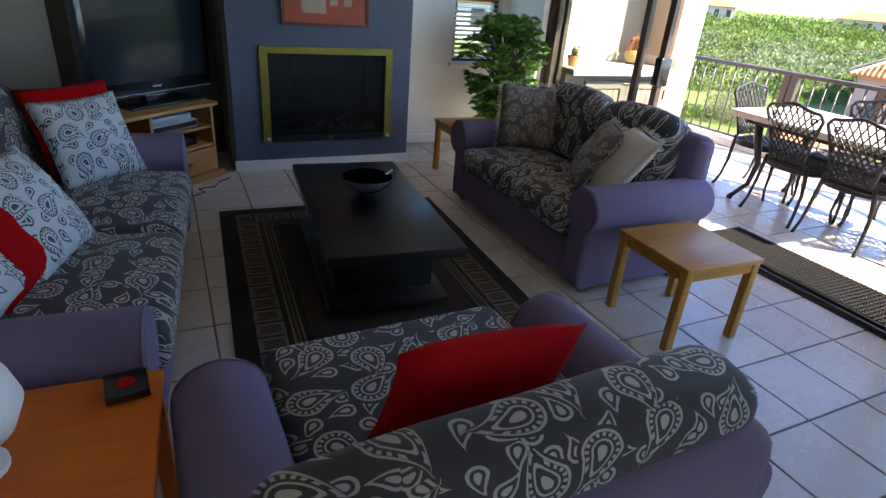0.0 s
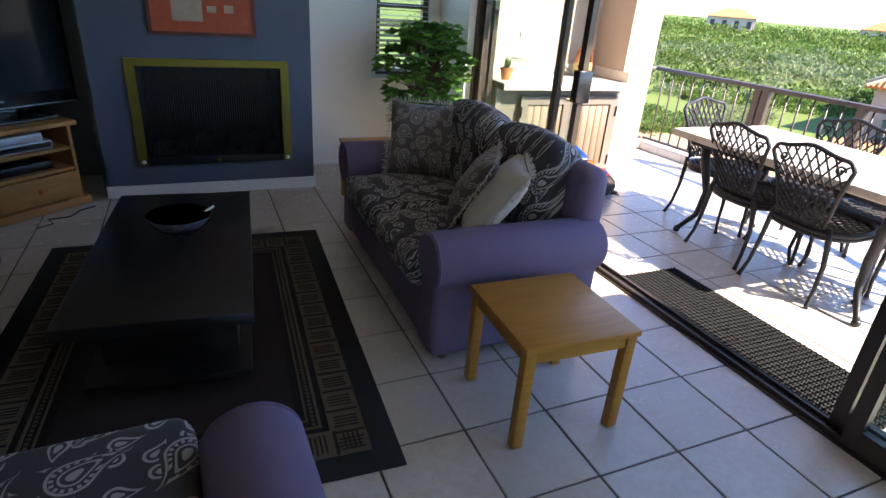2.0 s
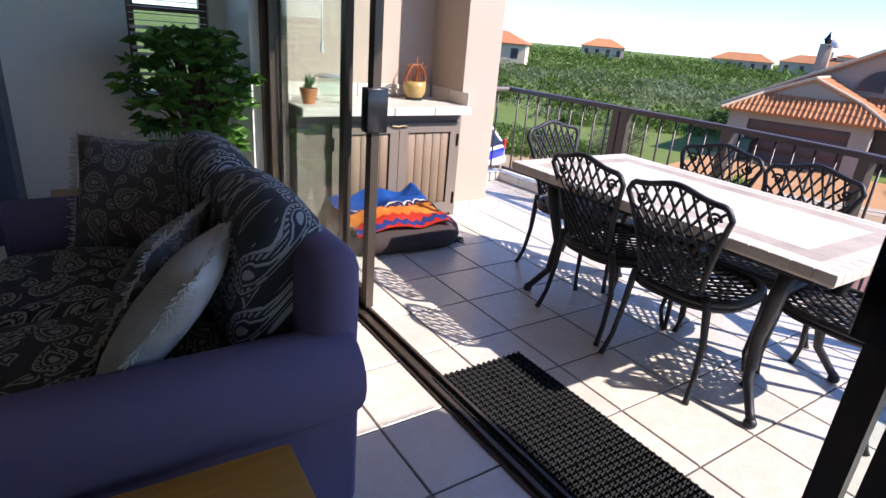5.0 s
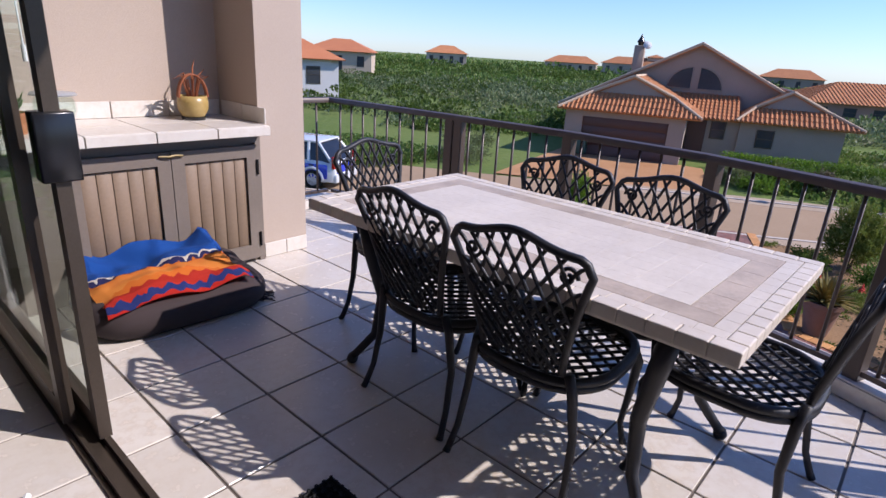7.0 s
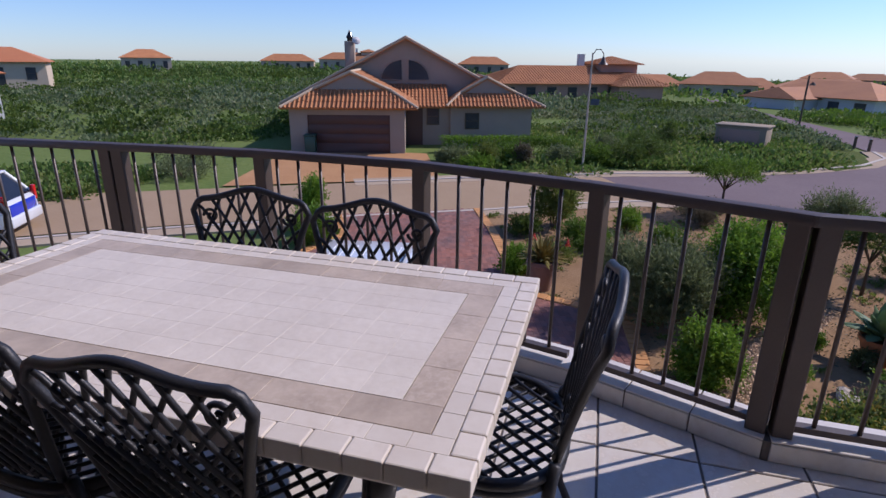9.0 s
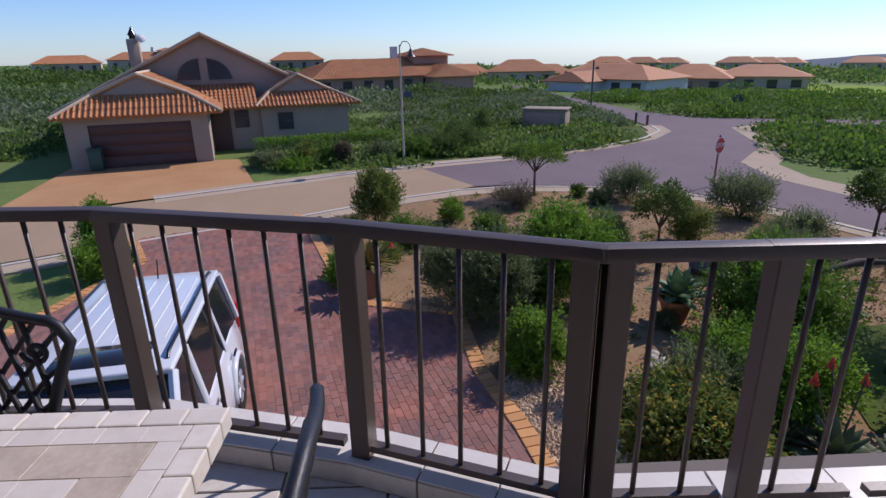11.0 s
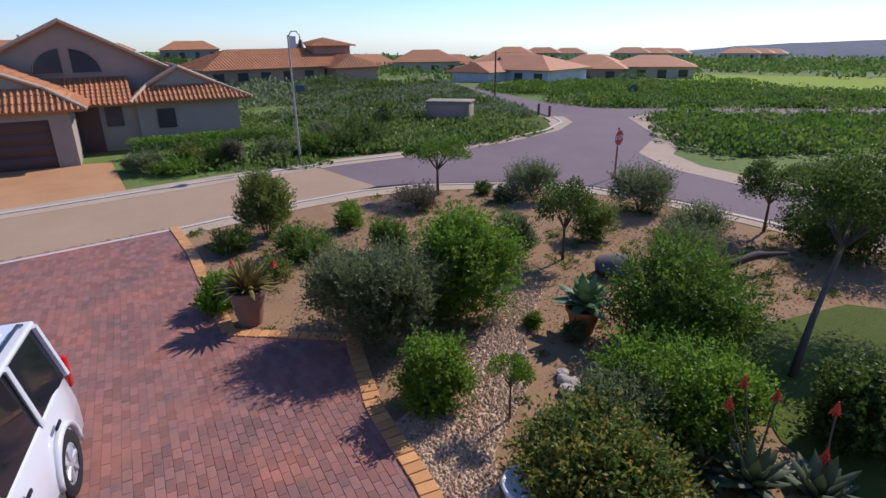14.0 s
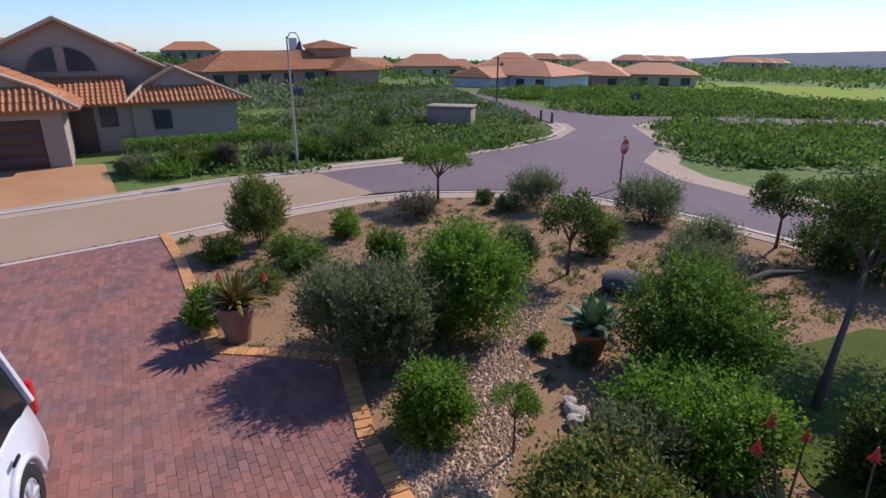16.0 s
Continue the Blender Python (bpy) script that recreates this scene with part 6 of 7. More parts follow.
M_SCRUB = leaf_mat("scrub_grey_green", (0.080, 0.125, 0.045), (0.165, 0.215, 0.10), (0.235, 0.25, 0.13), 0.16, 1.5)
M_SCRUBG = leaf_mat("scrub_green", (0.062, 0.125, 0.022), (0.135, 0.215, 0.045), (0.22, 0.25, 0.075), 0.16, 1.5)
scrub("scrub", 3600, zone(38, 66, -10, 4), 0.8, M_SCRUB, "dense grey-green coastal scrub", 1, 0.28, 26)
scrub("scrub", 1500, zone(29.3, 40, -8.2, 3.6), 0.6, M_SCRUBG, "mixed green scrub behind the road verge", 2, 0.28, 26)
scrub("scrub", 2300, zone(24, 62, -40, -12.8), 0.75, M_SCRUBG, "low green scrub beyond the junction", 3, 0.3, 24)
scrub("scrub", 1700, zone(26, 110, 21, 90), 0.8, M_SCRUB, "wide field of grey-green scrub", 4, 0.32, 34)
scrub("scrub", 2600, zone(45, 150, 4, 60), 1.4, M_SCRUB, "scrub behind the house opposite", 5, 0.5, 26)
scrub("scrub", 3000, zone(66, 240, -160, 150), 1.9, M_SCRUBG, "distant green scrub", 6, 0.9, 20)

scrub("scrub", 900, zone(27, 48, 2, 27), 0.6, M_SCRUBG, "low mixed scrub round the house opposite", 21, 0.26, 26)
scrub("scrub", 320, zone(105, 215, 30, 135), 3.2, M_LEAFD, "dark trees and hedges among the distant houses", 22, 0.9, 90)
scrub("scrub", 230, zone(27, 100, 21, 90), 1.9, M_LEAFD, "scattered dark bushes in the scrub field", 11, 0.4, 150)
scrub("scrub", 70, zone(25, 62, -40, -13), 1.5, M_LEAF, "scattered leafy bushes beyond the junction", 12, 0.35, 150)
scrub("scrub", 60, zone(36, 66, -9, 4), 1.5, M_LEAFD, "scattered dark bushes near the service kiosk", 13, 0.35, 150)


def treeline(rs):
    a = rs.uniform(-1.15, 1.2)
    r = rs.uniform(150, 420)
    return (5 + r * math.cos(a), r * math.sin(a))


scrub("treeline", 2200, treeline, 3.6, M_SCRUBG, "dark distant trees along the horizon", 7, 1.6, 18)
scrub("scrub", 500, zone(17.3, 21.5, 18.2, 24), 0.5, M_SCRUBG, "low bushes beyond the beige road", 8, 0.25, 24)

# ---- houses ----
M_ROOF = simple("terracotta_roof_tile", (0.34, 0.120, 0.042), (0.50, 0.215, 0.085), 0.8, big=0.6, fine=12, rand=0.3)
M_ROOFO = simple("orange_roof", (0.42, 0.14, 0.055), (0.50, 0.19, 0.08), 0.8, big=0.4, fine=8)
M_HWALL = simple("taupe_house_plaster", (0.30, 0.235, 0.185), (0.37, 0.295, 0.235), 0.9, big=0.8, fine=20, bstr=0.3)
M_HWALL2 = simple("grey_white_house_plaster", (0.50, 0.50, 0.49), (0.60, 0.59, 0.57), 0.9, big=0.5, fine=20)
M_HWALL3 = simple("sand_house_plaster", (0.46, 0.36, 0.27), (0.56, 0.45, 0.34), 0.9, big=0.3, fine=10)
M_HBRICK = simple("pinkish_face_brick", (0.34, 0.20, 0.155), (0.42, 0.26, 0.20), 0.9, big=0.6, fine=14)
M_GDOOR = simple("brown_garage_door", (0.075, 0.035, 0.026), (0.105, 0.05, 0.037), 0.6, big=1, fine=30)
M_DARKGL = simple("dark_window_glass", (0.035, 0.04, 0.048), (0.06, 0.065, 0.075), 0.12, fine=10, bstr=0.0)
M_RIDGE = simple("pale_ridge_mortar", (0.46, 0.34, 0.22), (0.58, 0.44, 0.31), 0.9, big=1, fine=15)


def roof_face(poly, eave, mat, parent, step=0.2, r=0.055, thick=0.08):
    """One slope: a slab with round tile ribs that run up it. poly: corners; eave: way along the lower edge."""
    P3 = [Vector(p) for p in poly]
    e = Vector(eave).normalized()
    nrm = (P3[1] - P3[0]).cross(P3[2] - P3[0]).normalized()
    if nrm.z < 0:
        nrm = -nrm
    s = nrm.cross(e).normalized()
    if s.z < 0:
        s = -s
    bm = bmesh.new()
    top = [bm.verts.new(p) for p in P3]
    low = [bm.verts.new(p - nrm * thick) for p in P3]
    bm.faces.new(top)
    bm.faces.new(low[::-1])
    for i in range(len(P3)):
        j = (i + 1) % len(P3)
        bm.faces.new((top[i], top[j], low[j], low[i]))
    sl = part("roof_slope", bm, mat, parent)
    if not step:
        return sl
    o = P3[0]
    uv = [((p - o).dot(e), (p - o).dot(s)) for p in P3]
    u0, u1 = min(q[0] for q in uv), max(q[0] for q in uv)
    rb = bmesh.new()
    u = u0 + step / 2
    while u < u1:
        hit = []
        for (a, b), (c, d) in zip(uv, uv[1:] + uv[:1]):
            if (a > u) != (c > u):
                hit.append(b + (d - b) * (u - a) / (c - a))
        if len(hit) >= 2:
            lo_, hi_ = min(hit), max(hit)
            k = max(1, int((hi_ - lo_) / 0.36))
            for q in range(k):
                a = o + e * u + s * (lo_ + (hi_ - lo_) * q / k)
                b = o + e * u + s * (lo_ + (hi_ - lo_) * (q + 1) / k)
                tube(rb, [a + nrm * 0.018, b - nrm * 0.004], [r, r * 0.85], 6)
        u += step
    tagged(part("roof_tile", rb, mat, sl, smooth=60), kind="stuff")
    return sl


def ridge(parent, a, b, r=0.07):
    part("ridge_tile", tube(bmesh.new(), [a, b], r, 8), M_RIDGE, parent)


def window(parent, u0, u1, z0, z1, w, mullion=True):
    """A framed window in a wall that faces -x of the house's own axes."""
    f = bmesh.new()
    t = 0.05
    for b in ((w - 0.03, w + 0.02, u0, u1, z0, z0 + t), (w - 0.03, w + 0.02, u0, u1, z1 - t, z1), (w - 0.03, w + 0.02, u0, u0 + t, z0 + t, z1 - t), (w - 0.03, w + 0.02, u1 - t, u1, z0 + t, z1 - t)):
        box(f, *b)
    if mullion:
        box(f, w - 0.03, w + 0.02, u0 + t, u1 - t, (z0 + z1) / 2 - 0.02, (z0 + z1) / 2 + 0.02)
    o = part("window", f, M_BRONZE, parent)
    part("pane", boxes((w - 0.008, w + 0.01, u0 + t, u1 - t, z0 + t, z1 - t)), M_DARKGL, o)


# the house opposite; own axes: x away from the street, y along the front
hs = thing("house", "taupe plastered house with terracotta tile roofs and a garage", "house", pose(29.55, 11.08, G - 0.06, 0, 0, 18))
H0 = 0.06
# garage
part("wall", boxes((0.0, 0.18, 0.14, 0.83, 0, 2.2), (0.0, 0.18, 4.67, 5.49, 0, 2.2), (0.0, 0.18, 0.83, 4.67, 1.82, 2.2), (0.18, 6, 0.14, 0.32, 0, 2.2), (0.18, 6, 5.31, 5.49, 0, 2.2)), M_HWALL, hs)
gd = part("garage_door", boxes((0.06, 0.10, 0.83, 4.67, 0, 1.82)), M_GDOOR, hs, "brown panelled garage door")
for k in range(4):
    part("panel", rbox(0.045, 0.06, 0.87, 4.63, 0.08 + k * 0.44, 0.49 + k * 0.44, 0.008, 1), M_GDOOR, gd)


def gable(w, pts, label=""):
    bm = bmesh.new()
    a = [bm.verts.new((w, u, z)) for u, z in pts]
    b = [bm.verts.new((w + 0.17, u, z)) for u, z in pts]
    bm.faces.new(a), bm.faces.new(b[::-1])
    for i in range(3):
        bm.faces.new((a[i], a[(i + 1) % 3], b[(i + 1) % 3], b[i]))
    part("gable_wall", bm, M_HWALL, hs, label)


def skirt_roof(w, wb, u0, u1, h0, h1, z0, z1, um, z2):
    """A front slope from u0 to u1 at z0 up to h0..h1 at z1, a gable over it, and two side slopes up to the ridge at um, z2."""
    k = w + 1.1
    roof_face([(w, u1, z0), (w, u0, z0), (k, h0, z1), (k, h1, z1)], (0, 1, 0), M_ROOF, hs)
    roof_face([(w, u0, z0), (wb, u0, z0), (wb, um, z2), (k - 0.05, um, z2), (k, h0, z1)], (1, 0, 0), M_ROOF, hs)
    roof_face([(w, u1, z0), (wb, u1, z0), (wb, um, z2), (k - 0.05, um, z2), (k, h1, z1)], (1, 0, 0), M_ROOF, hs)
    gable(k + 0.03, ((h0 + 0.05, z1 - 0.02), (h1 - 0.05, z1 - 0.02), (um, z2 - 0.04)))
    for pa, pb in (((w + 0.02, u0 + 0.02, z0 + 0.03), (k - 0.03, h0, z1 + 0.03)), ((k - 0.03, h0, z1 + 0.03), (k - 0.03, um, z2 + 0.04)), ((w + 0.02, u1 - 0.02, z0 + 0.03), (k - 0.03, h1, z1 + 0.03)), ((k - 0.03, h1, z1 + 0.03), (k - 0.03, um, z2 + 0.04)), ((k - 0.05, um, z2 + 0.04), (wb, um, z2 + 0.04))):
        ridge(hs, pa, pb)


skirt_roof(-0.4, 6.0, -0.5, 5.83, 0.85, 4.44, 2.15, 2.92, 2.66, 3.70)
# entrance wall, door and lean-to roof
part("wall", boxes((3.2, 3.4, -2.2, 0.14, 0, 2.1)), M_HWALL, hs)
part("entrance_door", boxes((3.13, 3.19, -0.75, 0.10, 0, 1.9)), M_GDOOR, hs, "dark brown entrance door")
window(hs, -1.62, -0.95, 1.05, 1.92, 3.18)
roof_face([(2.9, 0.6, 2.0), (2.9, -2.1, 2.0), (5.95, -2.1, 3.0), (5.95, 2.4, 3.0), (4.4, 2.4, 2.5)], (0, 1, 0), M_ROOF, hs)
# wing
part("wall", boxes((3.0, 3.2, -6.46, -2.2, 0, 2.1), (3.2, 9, -6.46, -6.28, 0, 2.1)), M_HWALL, hs)
window(hs, -3.70, -2.96, 0.86, 1.70, 2.98)
skirt_roof(2.6, 9.0, -7.11, -1.95, -5.75, -2.75, 2.03, 2.65, -4.15, 3.42)
# main gable with two quarter-round windows
gable(6.0, ((-6.4, 2.0), (6.9, 2.0), (0.15, 5.36)), "broad plastered gable")
for s in (-1, 1):
    c = 0.20 + s * 0.17
    arc = [(c, 3.20)] + [(c + s * 1.18 * math.sin(q), 3.20 + 1.08 * math.cos(q)) for q in [math.pi / 2 * k / 10 for k in range(11)]]
    bm = bmesh.new()
    lo = [bm.verts.new((5.975, u, z)) for u, z in arc]
    hi = [bm.verts.new((6.0, u, z)) for u, z in arc]
    bm.faces.new(lo)
    for i in range(len(arc)):
        j = (i + 1) % len(arc)
        bm.faces.new((lo[i], lo[j], hi[j], hi[i]))
    wq = part("arched_window", bm, M_DARKGL, hs, "quarter-round dark window")
    part("window_frame", tube(bmesh.new(), [(5.975, u, z) for u, z in arc], 0.035, 6, closed=True), M_HWALL, wq)
for s, u1, z1 in ((-1, -6.8, 1.85), (1, 7.2, 1.85)):
    roof_face([(5.7, u1, z1), (12, u1, z1), (12, 0.15, 5.42), (5.7, 0.15, 5.42)], (1, 0, 0), M_ROOF, hs, 0.22)
    ridge(hs, (5.72, u1, z1 + 0.03), (5.72, 0.15, 5.45), 0.08)
ridge(hs, (5.7, 0.15, 5.46), (12, 0.15, 5.46))
part("wall", boxes((6.2, 11.5, -6.2, -6.0, 0, 2.1), (6.2, 11.5, 6.5, 6.7, 0, 2.1), (11.3, 11.5, -6.0, 6.5, 0, 2.1)), M_HWALL, hs)
cm = part("chimney", rbox(7.2, 7.8, 3.1, 3.65, 3.2, 5.25, 0.02, 1), M_HWALL, hs, "taupe chimney with a dark cowl")
part("cowl", lathe(bmesh.new(), [(0.14, 5.25), (0.16, 5.4), (0.22, 5.45), (0.10, 5.65), (0.02, 5.85)], 14, (7.5, 3.37)), M_BLACKPL, cm)
part("dish", lathe(bmesh.new(), [(0.0001, 0.05), (0.14, 0.02), (0.24, -0.05), (0.13, 0.0), (0.0001, 0.03)], 18), M_HWALL2, cm, m=pose(7.1, 2.95, 5.3, 60, 0, -70))
# wheelie bin
wb = thing("wheelie_bin", "dark green wheeled bin beside the garage door", "bin", pose(27.9, 15.3, G - 0.02, 0, 0, 18))
M_BIN = simple("dark_green_plastic", (0.02, 0.06, 0.045), (0.03, 0.085, 0.06), 0.5)
part("body", rbox(-0.26, 0.26, -0.24, 0.24, 0.06, 0.85, 0.03), M_BIN, wb)
part("lid", rbox(-0.29, 0.29, -0.27, 0.27, 0.85, 0.92, 0.02), M_BIN, wb)
for s in (-0.2, 0.2):
    part("wheel", tube(bmesh.new(), [(0.2, s - 0.03, 0.1), (0.2, s + 0.03, 0.1)], 0.1, 14), M_RUBBER, wb)


def hedge(x0, y0, x1, y1, w, h, mat, label, n, seed, leaf=0.08):
    rs = np.random.default_rng(seed)
    t = rs.uniform(0, 1, n)
    p = np.stack([x0 + (x1 - x0) * t + rs.uniform(-w, w, n) / 2, y0 + (y1 - y0) * t + rs.uniform(-w, w, n) / 2, G - 0.03 + h * rs.uniform(0, 1, n) ** 0.5], 1)
    p[:, 2] += 0.05 * np.sin(t * 31)
    me = leaf_mesh("hedge", p, rs.normal(size=(n, 3)) + np.array([-0.3, 0, 0.6]), leaf, 0.6, mat, rs)
    return tagged(new("hedge", me), label, "hedge")


hedge(30.7, 9.6, 32.0, 6.2, 0.6, 0.75, M_LEAFB, "clipped bright green hedge before the house", 5000, 1)
hedge(32.0, 6.2, 32.3, 3.6, 1.0, 0.75, M_LEAF, "loose green hedge along the house", 4500, 2)
for i, (x, y, w, h, m_, lb) in enumerate(((27.6, 8.2, 1.5, 0.75, M_LEAFG, "grey-green mounded shrub in the front garden"), (27.9, 6.9, 1.4, 1.1, M_LEAFY, "spiky yellow-green plant in the front garden"), (27.2, 7.2, 2.2, 0.5, M_LEAFB, "low bright green ground cover"),
                                          (28.0, 5.4, 1.0, 1.0, M_LEAFDRY, "brownish shrub in the front garden"), (28.6, 6.0, 1.6, 1.0, M_LEAF, "leafy green shrub in the front garden"), (28.8, 3.9, 1.4, 0.9, M_LEAFG, "grey-green shrub by the street lamp"), (29.2, 2.4, 1.5, 1.0, M_LEAF, "green shrub near the street lamp"),
                                          (29.8, 1.1, 1.7, 1.2, M_LEAFD, "dark rounded shrub by the lamp"), (30.8, -0.2, 1.9, 1.3, M_LEAFD, "dark rounded shrub by the road"), (31.6, 2.0, 1.5, 1.1, M_LEAFG, "grey shrub in the roadside scrub"), (33.0, 0.4, 1.4, 1.3, M_LEAFD, "dark upright shrub in the roadside scrub"), (28.2, 8.9, 1.0, 0.5, M_LEAFG, "pale aloe-like rosette by the drive"),
                                          (35.5, -1.0, 1.5, 1.5, M_LEAFD, "dark tall shrub in the scrub"), (21.5, 17.2, 2.5, 0.7, M_LEAFG, "pale mounded ground cover by the road"), (24, 19, 3, 0.9, M_LEAFG, "pale grey-green ground cover"))):
    shrub(x, y, w, h, m_, lb, 1000, 0.10, 0.4, 8, group="street shrubs")


def far_house(x, y, yaw, w, d, h, rh, wall, roof, label, wins=4, z=-0.1, wing=None, step=0.0, tower=False):
    """A hip-roofed house whose front faces -x of its own axes."""
    o = thing("house", label, "house", pose(x, y, gz(x, y) + z, 0, 0, yaw), "distant houses")
    part("wall", boxes((0, d, -w / 2, w / 2, 0, h)), wall, o)
    ov = 0.5
    A, B, C, D_ = (-ov, -w / 2 - ov, h), (-ov, w / 2 + ov, h), (d + ov, w / 2 + ov, h), (d + ov, -w / 2 - ov, h)
    k = min(w, d) / 2
    R1, R2 = (d / 2, -w / 2 + k * 0.8, h + rh), (d / 2, w / 2 - k * 0.8, h + rh)
    for poly, ev in (((A, B, R2, R1), (0, 1, 0)), ((B, C, R2), (1, 0, 0)), ((C, D_, R1, R2), (0, 1, 0)), ((D_, A, R1), (1, 0, 0))):
        roof_face(poly, ev, roof, o, step, 0.06)
    for i in range(wins):
        u = -w / 2 + w * (i + 0.5) / wins
        window(o, u - 0.55, u + 0.55, h * 0.22 if i % 3 == 1 else h * 0.40, h * 0.82, -0.01)
    if tower:
        part("upper_wall", boxes((d * 0.3, d * 0.75, -w * 0.42, -w * 0.18, h, h + rh + 0.25)), wall, o)
        zt = h + rh + 0.25
        q = [(d * 0.3 - 0.6, -w * 0.42 - 0.6, zt), (d * 0.3 - 0.6, -w * 0.18 + 0.6, zt), (d * 0.75 + 0.6, -w * 0.18 + 0.6, zt), (d * 0.75 + 0.6, -w * 0.42 - 0.6, zt)]
        c = (d * 0.52, -w * 0.30, zt + 0.9)
        for i in range(4):
            roof_face((q[i], q[(i + 1) % 4], c), Vector(q[(i + 1) % 4]) - Vector(q[i]), roof, o, step)
        part("chimney", boxes((d * 0.5, d * 0.5 + 0.7, -w * 0.12, -w * 0.12 + 0.7, h + rh * 0.6, zt + 1.1)), M_HWALL2, o)
    if wing:
        part("wing_wall", boxes((wing[0], 0, wing[1], wing[2], 0, h * 0.9)), wall, o)
        um = (wing[1] + wing[2]) / 2
        z0, z1 = h * 0.9, h * 0.9 + rh * 0.7
        a_, b_, c_, d2 = (wing[0] - 0.4, wing[1] - 0.4, z0), (wing[0] - 0.4, wing[2] + 0.4, z0), (d / 2, um, z1), (wing[0] + 1.2, um, z1)
        roof_face((a_, b_, d2), (0, 1, 0), roof, o, step)
        roof_face((a_, (d / 2, wing[1] - 0.4, z0), c_, d2), (1, 0, 0), roof, o, step)
        roof_face((b_, (d / 2, wing[2] + 0.4, z0), c_, d2), (1, 0, 0), roof, o, step)
    return o


far_house(72.5, 4.6, 28, 20, 10, 2.0, 1.9, M_HBRICK, M_ROOF, "long brick house with a low terracotta roof and a tower", 8, step=0.35, tower=True, wing=(-2.0, -9, -3.5))
far_house(72.5, -18.5, -52, 13, 9, 2.0, 1.5, M_HWALL2, M_ROOF, "grey-walled house with a terracotta roof", 5, z=-0.7, wing=(-3.5, -1, 5))
far_house(76, -31, -35, 9, 8, 1.9, 1.6, M_HWALL, M_ROOF, "low taupe house with a terracotta roof", 3, z=-0.7)
far_house(74, -39, -30, 10, 8, 2.1, 1.3, M_HWALL3, M_ROOF, "low sand-coloured house with a tiled roof", 4, z=-0.7)
far_house(110, -16, -10, 12, 9, 3.4, 2.0, M_HWALL3, M_ROOF, "double-storey sand house beyond the road", 4, z=-1.6)
far_house(125, -6, 0, 14, 9, 2.6, 2.0, M_HBRICK, M_ROOF, "brick house beyond the road", 4, z=-1.6)
far_house(130, -24, -10, 14, 9, 2.6, 2.0, M_HWALL, M_ROOF, "taupe house beyond the road", 4, z=-1.6)
far_house(120, -36, -10, 16, 9, 3.2, 1.6, M_HWALL2, M_ROOF, "wide pale house with tiled roof", 5, z=-1.6)
far_house(27.6, 43.0, 62, 12, 10, 3.2, 2.2, M_HWALL2, M_ROOFO, "grey-white house with a bright orange roof", 3)
far_house(60, 75, 45, 10, 9, 3.6, 1.8, M_HWALL3, M_ROOFO, "orange-roofed house behind the scrub", 3)
far_house(135, 120, 42, 12, 10, 4.4, 2.2, M_HWALL3, M_ROOF, "double-storey sand house across the field", 4)
far_house(190, 110, 25, 18, 10, 4.0, 2.4, M_HWALL3, M_ROOF, "wide house with tiled roof across the field", 5)
far_house(185, 84, 20, 20, 10, 4.8, 2.2, M_HWALL3, M_ROOF, "large double-storey house across the field", 5, wing=(-5, -8, 0), tower=True)
far_house(200, 66, 15, 16, 10, 4.0, 2.2, M_HWALL, M_ROOFO, "orange-roofed house at the field's end", 4)
far_house(190, 40, 10, 16, 10, 4.2, 2.4, M_HWALL, M_ROOF, "taupe house on the skyline", 4)
for i in range(9):
    far_house(230 + 12 * (i % 3), -70 - 17 * i, -25 - 3 * i, 15, 10, 4.0, 2.2, (M_HWALL3, M_HBRICK, M_HWALL2)[i % 3], M_ROOF, "small house far across the meadow", 3)

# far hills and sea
# distance haze is put into the hill's blue base colour
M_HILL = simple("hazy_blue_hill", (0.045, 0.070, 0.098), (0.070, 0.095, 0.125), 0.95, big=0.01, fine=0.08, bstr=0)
hb_ = bmesh.new()
prev = None
for i in range(60):
    a = -1.45 + 1.05 * i / 59
    R = 1500
    zt = float(np.interp(a, (-1.45, -1.1, -0.84, -0.69, -0.53, -0.40), (24, 4, -9, -18, -38, -60))) + 3.0 * noise.noise(Vector((i * 0.5, 3, 0))) + 1.5 * noise.noise(Vector((i * 1.7, 5, 0)))
    cur = (hb_.verts.new((R * math.cos(a), R * math.sin(a), -66)), hb_.verts.new(((R + 160) * math.cos(a), (R + 160) * math.sin(a), zt)), hb_.verts.new(((R + 500) * math.cos(a), (R + 500) * math.sin(a), -75)))
    if prev:
        hb_.faces.new((prev[0], cur[0], cur[1], prev[1]))
        hb_.faces.new((prev[1], cur[1], cur[2], prev[2]))
    prev = cur
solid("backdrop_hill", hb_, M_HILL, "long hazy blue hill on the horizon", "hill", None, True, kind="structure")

# ---- street furniture ----
sl_ = thing("street_lamp", "tall pale street lamp with a hooked bell shade", "street lamp", pose(27.6, 2.88, G - 0.02))
M_POLE = simple("weathered_pole", (0.36, 0.31, 0.25), (0.46, 0.40, 0.33), 0.8, big=3, fine=30)
part("pole", tube(bmesh.new(), [(0, 0, 0), (0, 0, 2.2), (0, 0, 4.6)], [0.05, 0.042, 0.03], 10), M_POLE, sl_)
part("bracket", tube(bmesh.new(), [(0, -0.02, 4.55), (0, -0.12, 4.72), (0, -0.30, 4.72), (0, -0.40, 4.58), (0, -0.42, 4.45)], 0.018, 8), M_RAIL, sl_)
part("shade", lathe(bmesh.new(), [(0.03, 4.46), (0.06, 4.42), (0.09, 4.30), (0.19, 4.17), (0.17, 4.17), (0.07, 4.29)], 18, (0, -0.42)), M_RAIL, sl_)
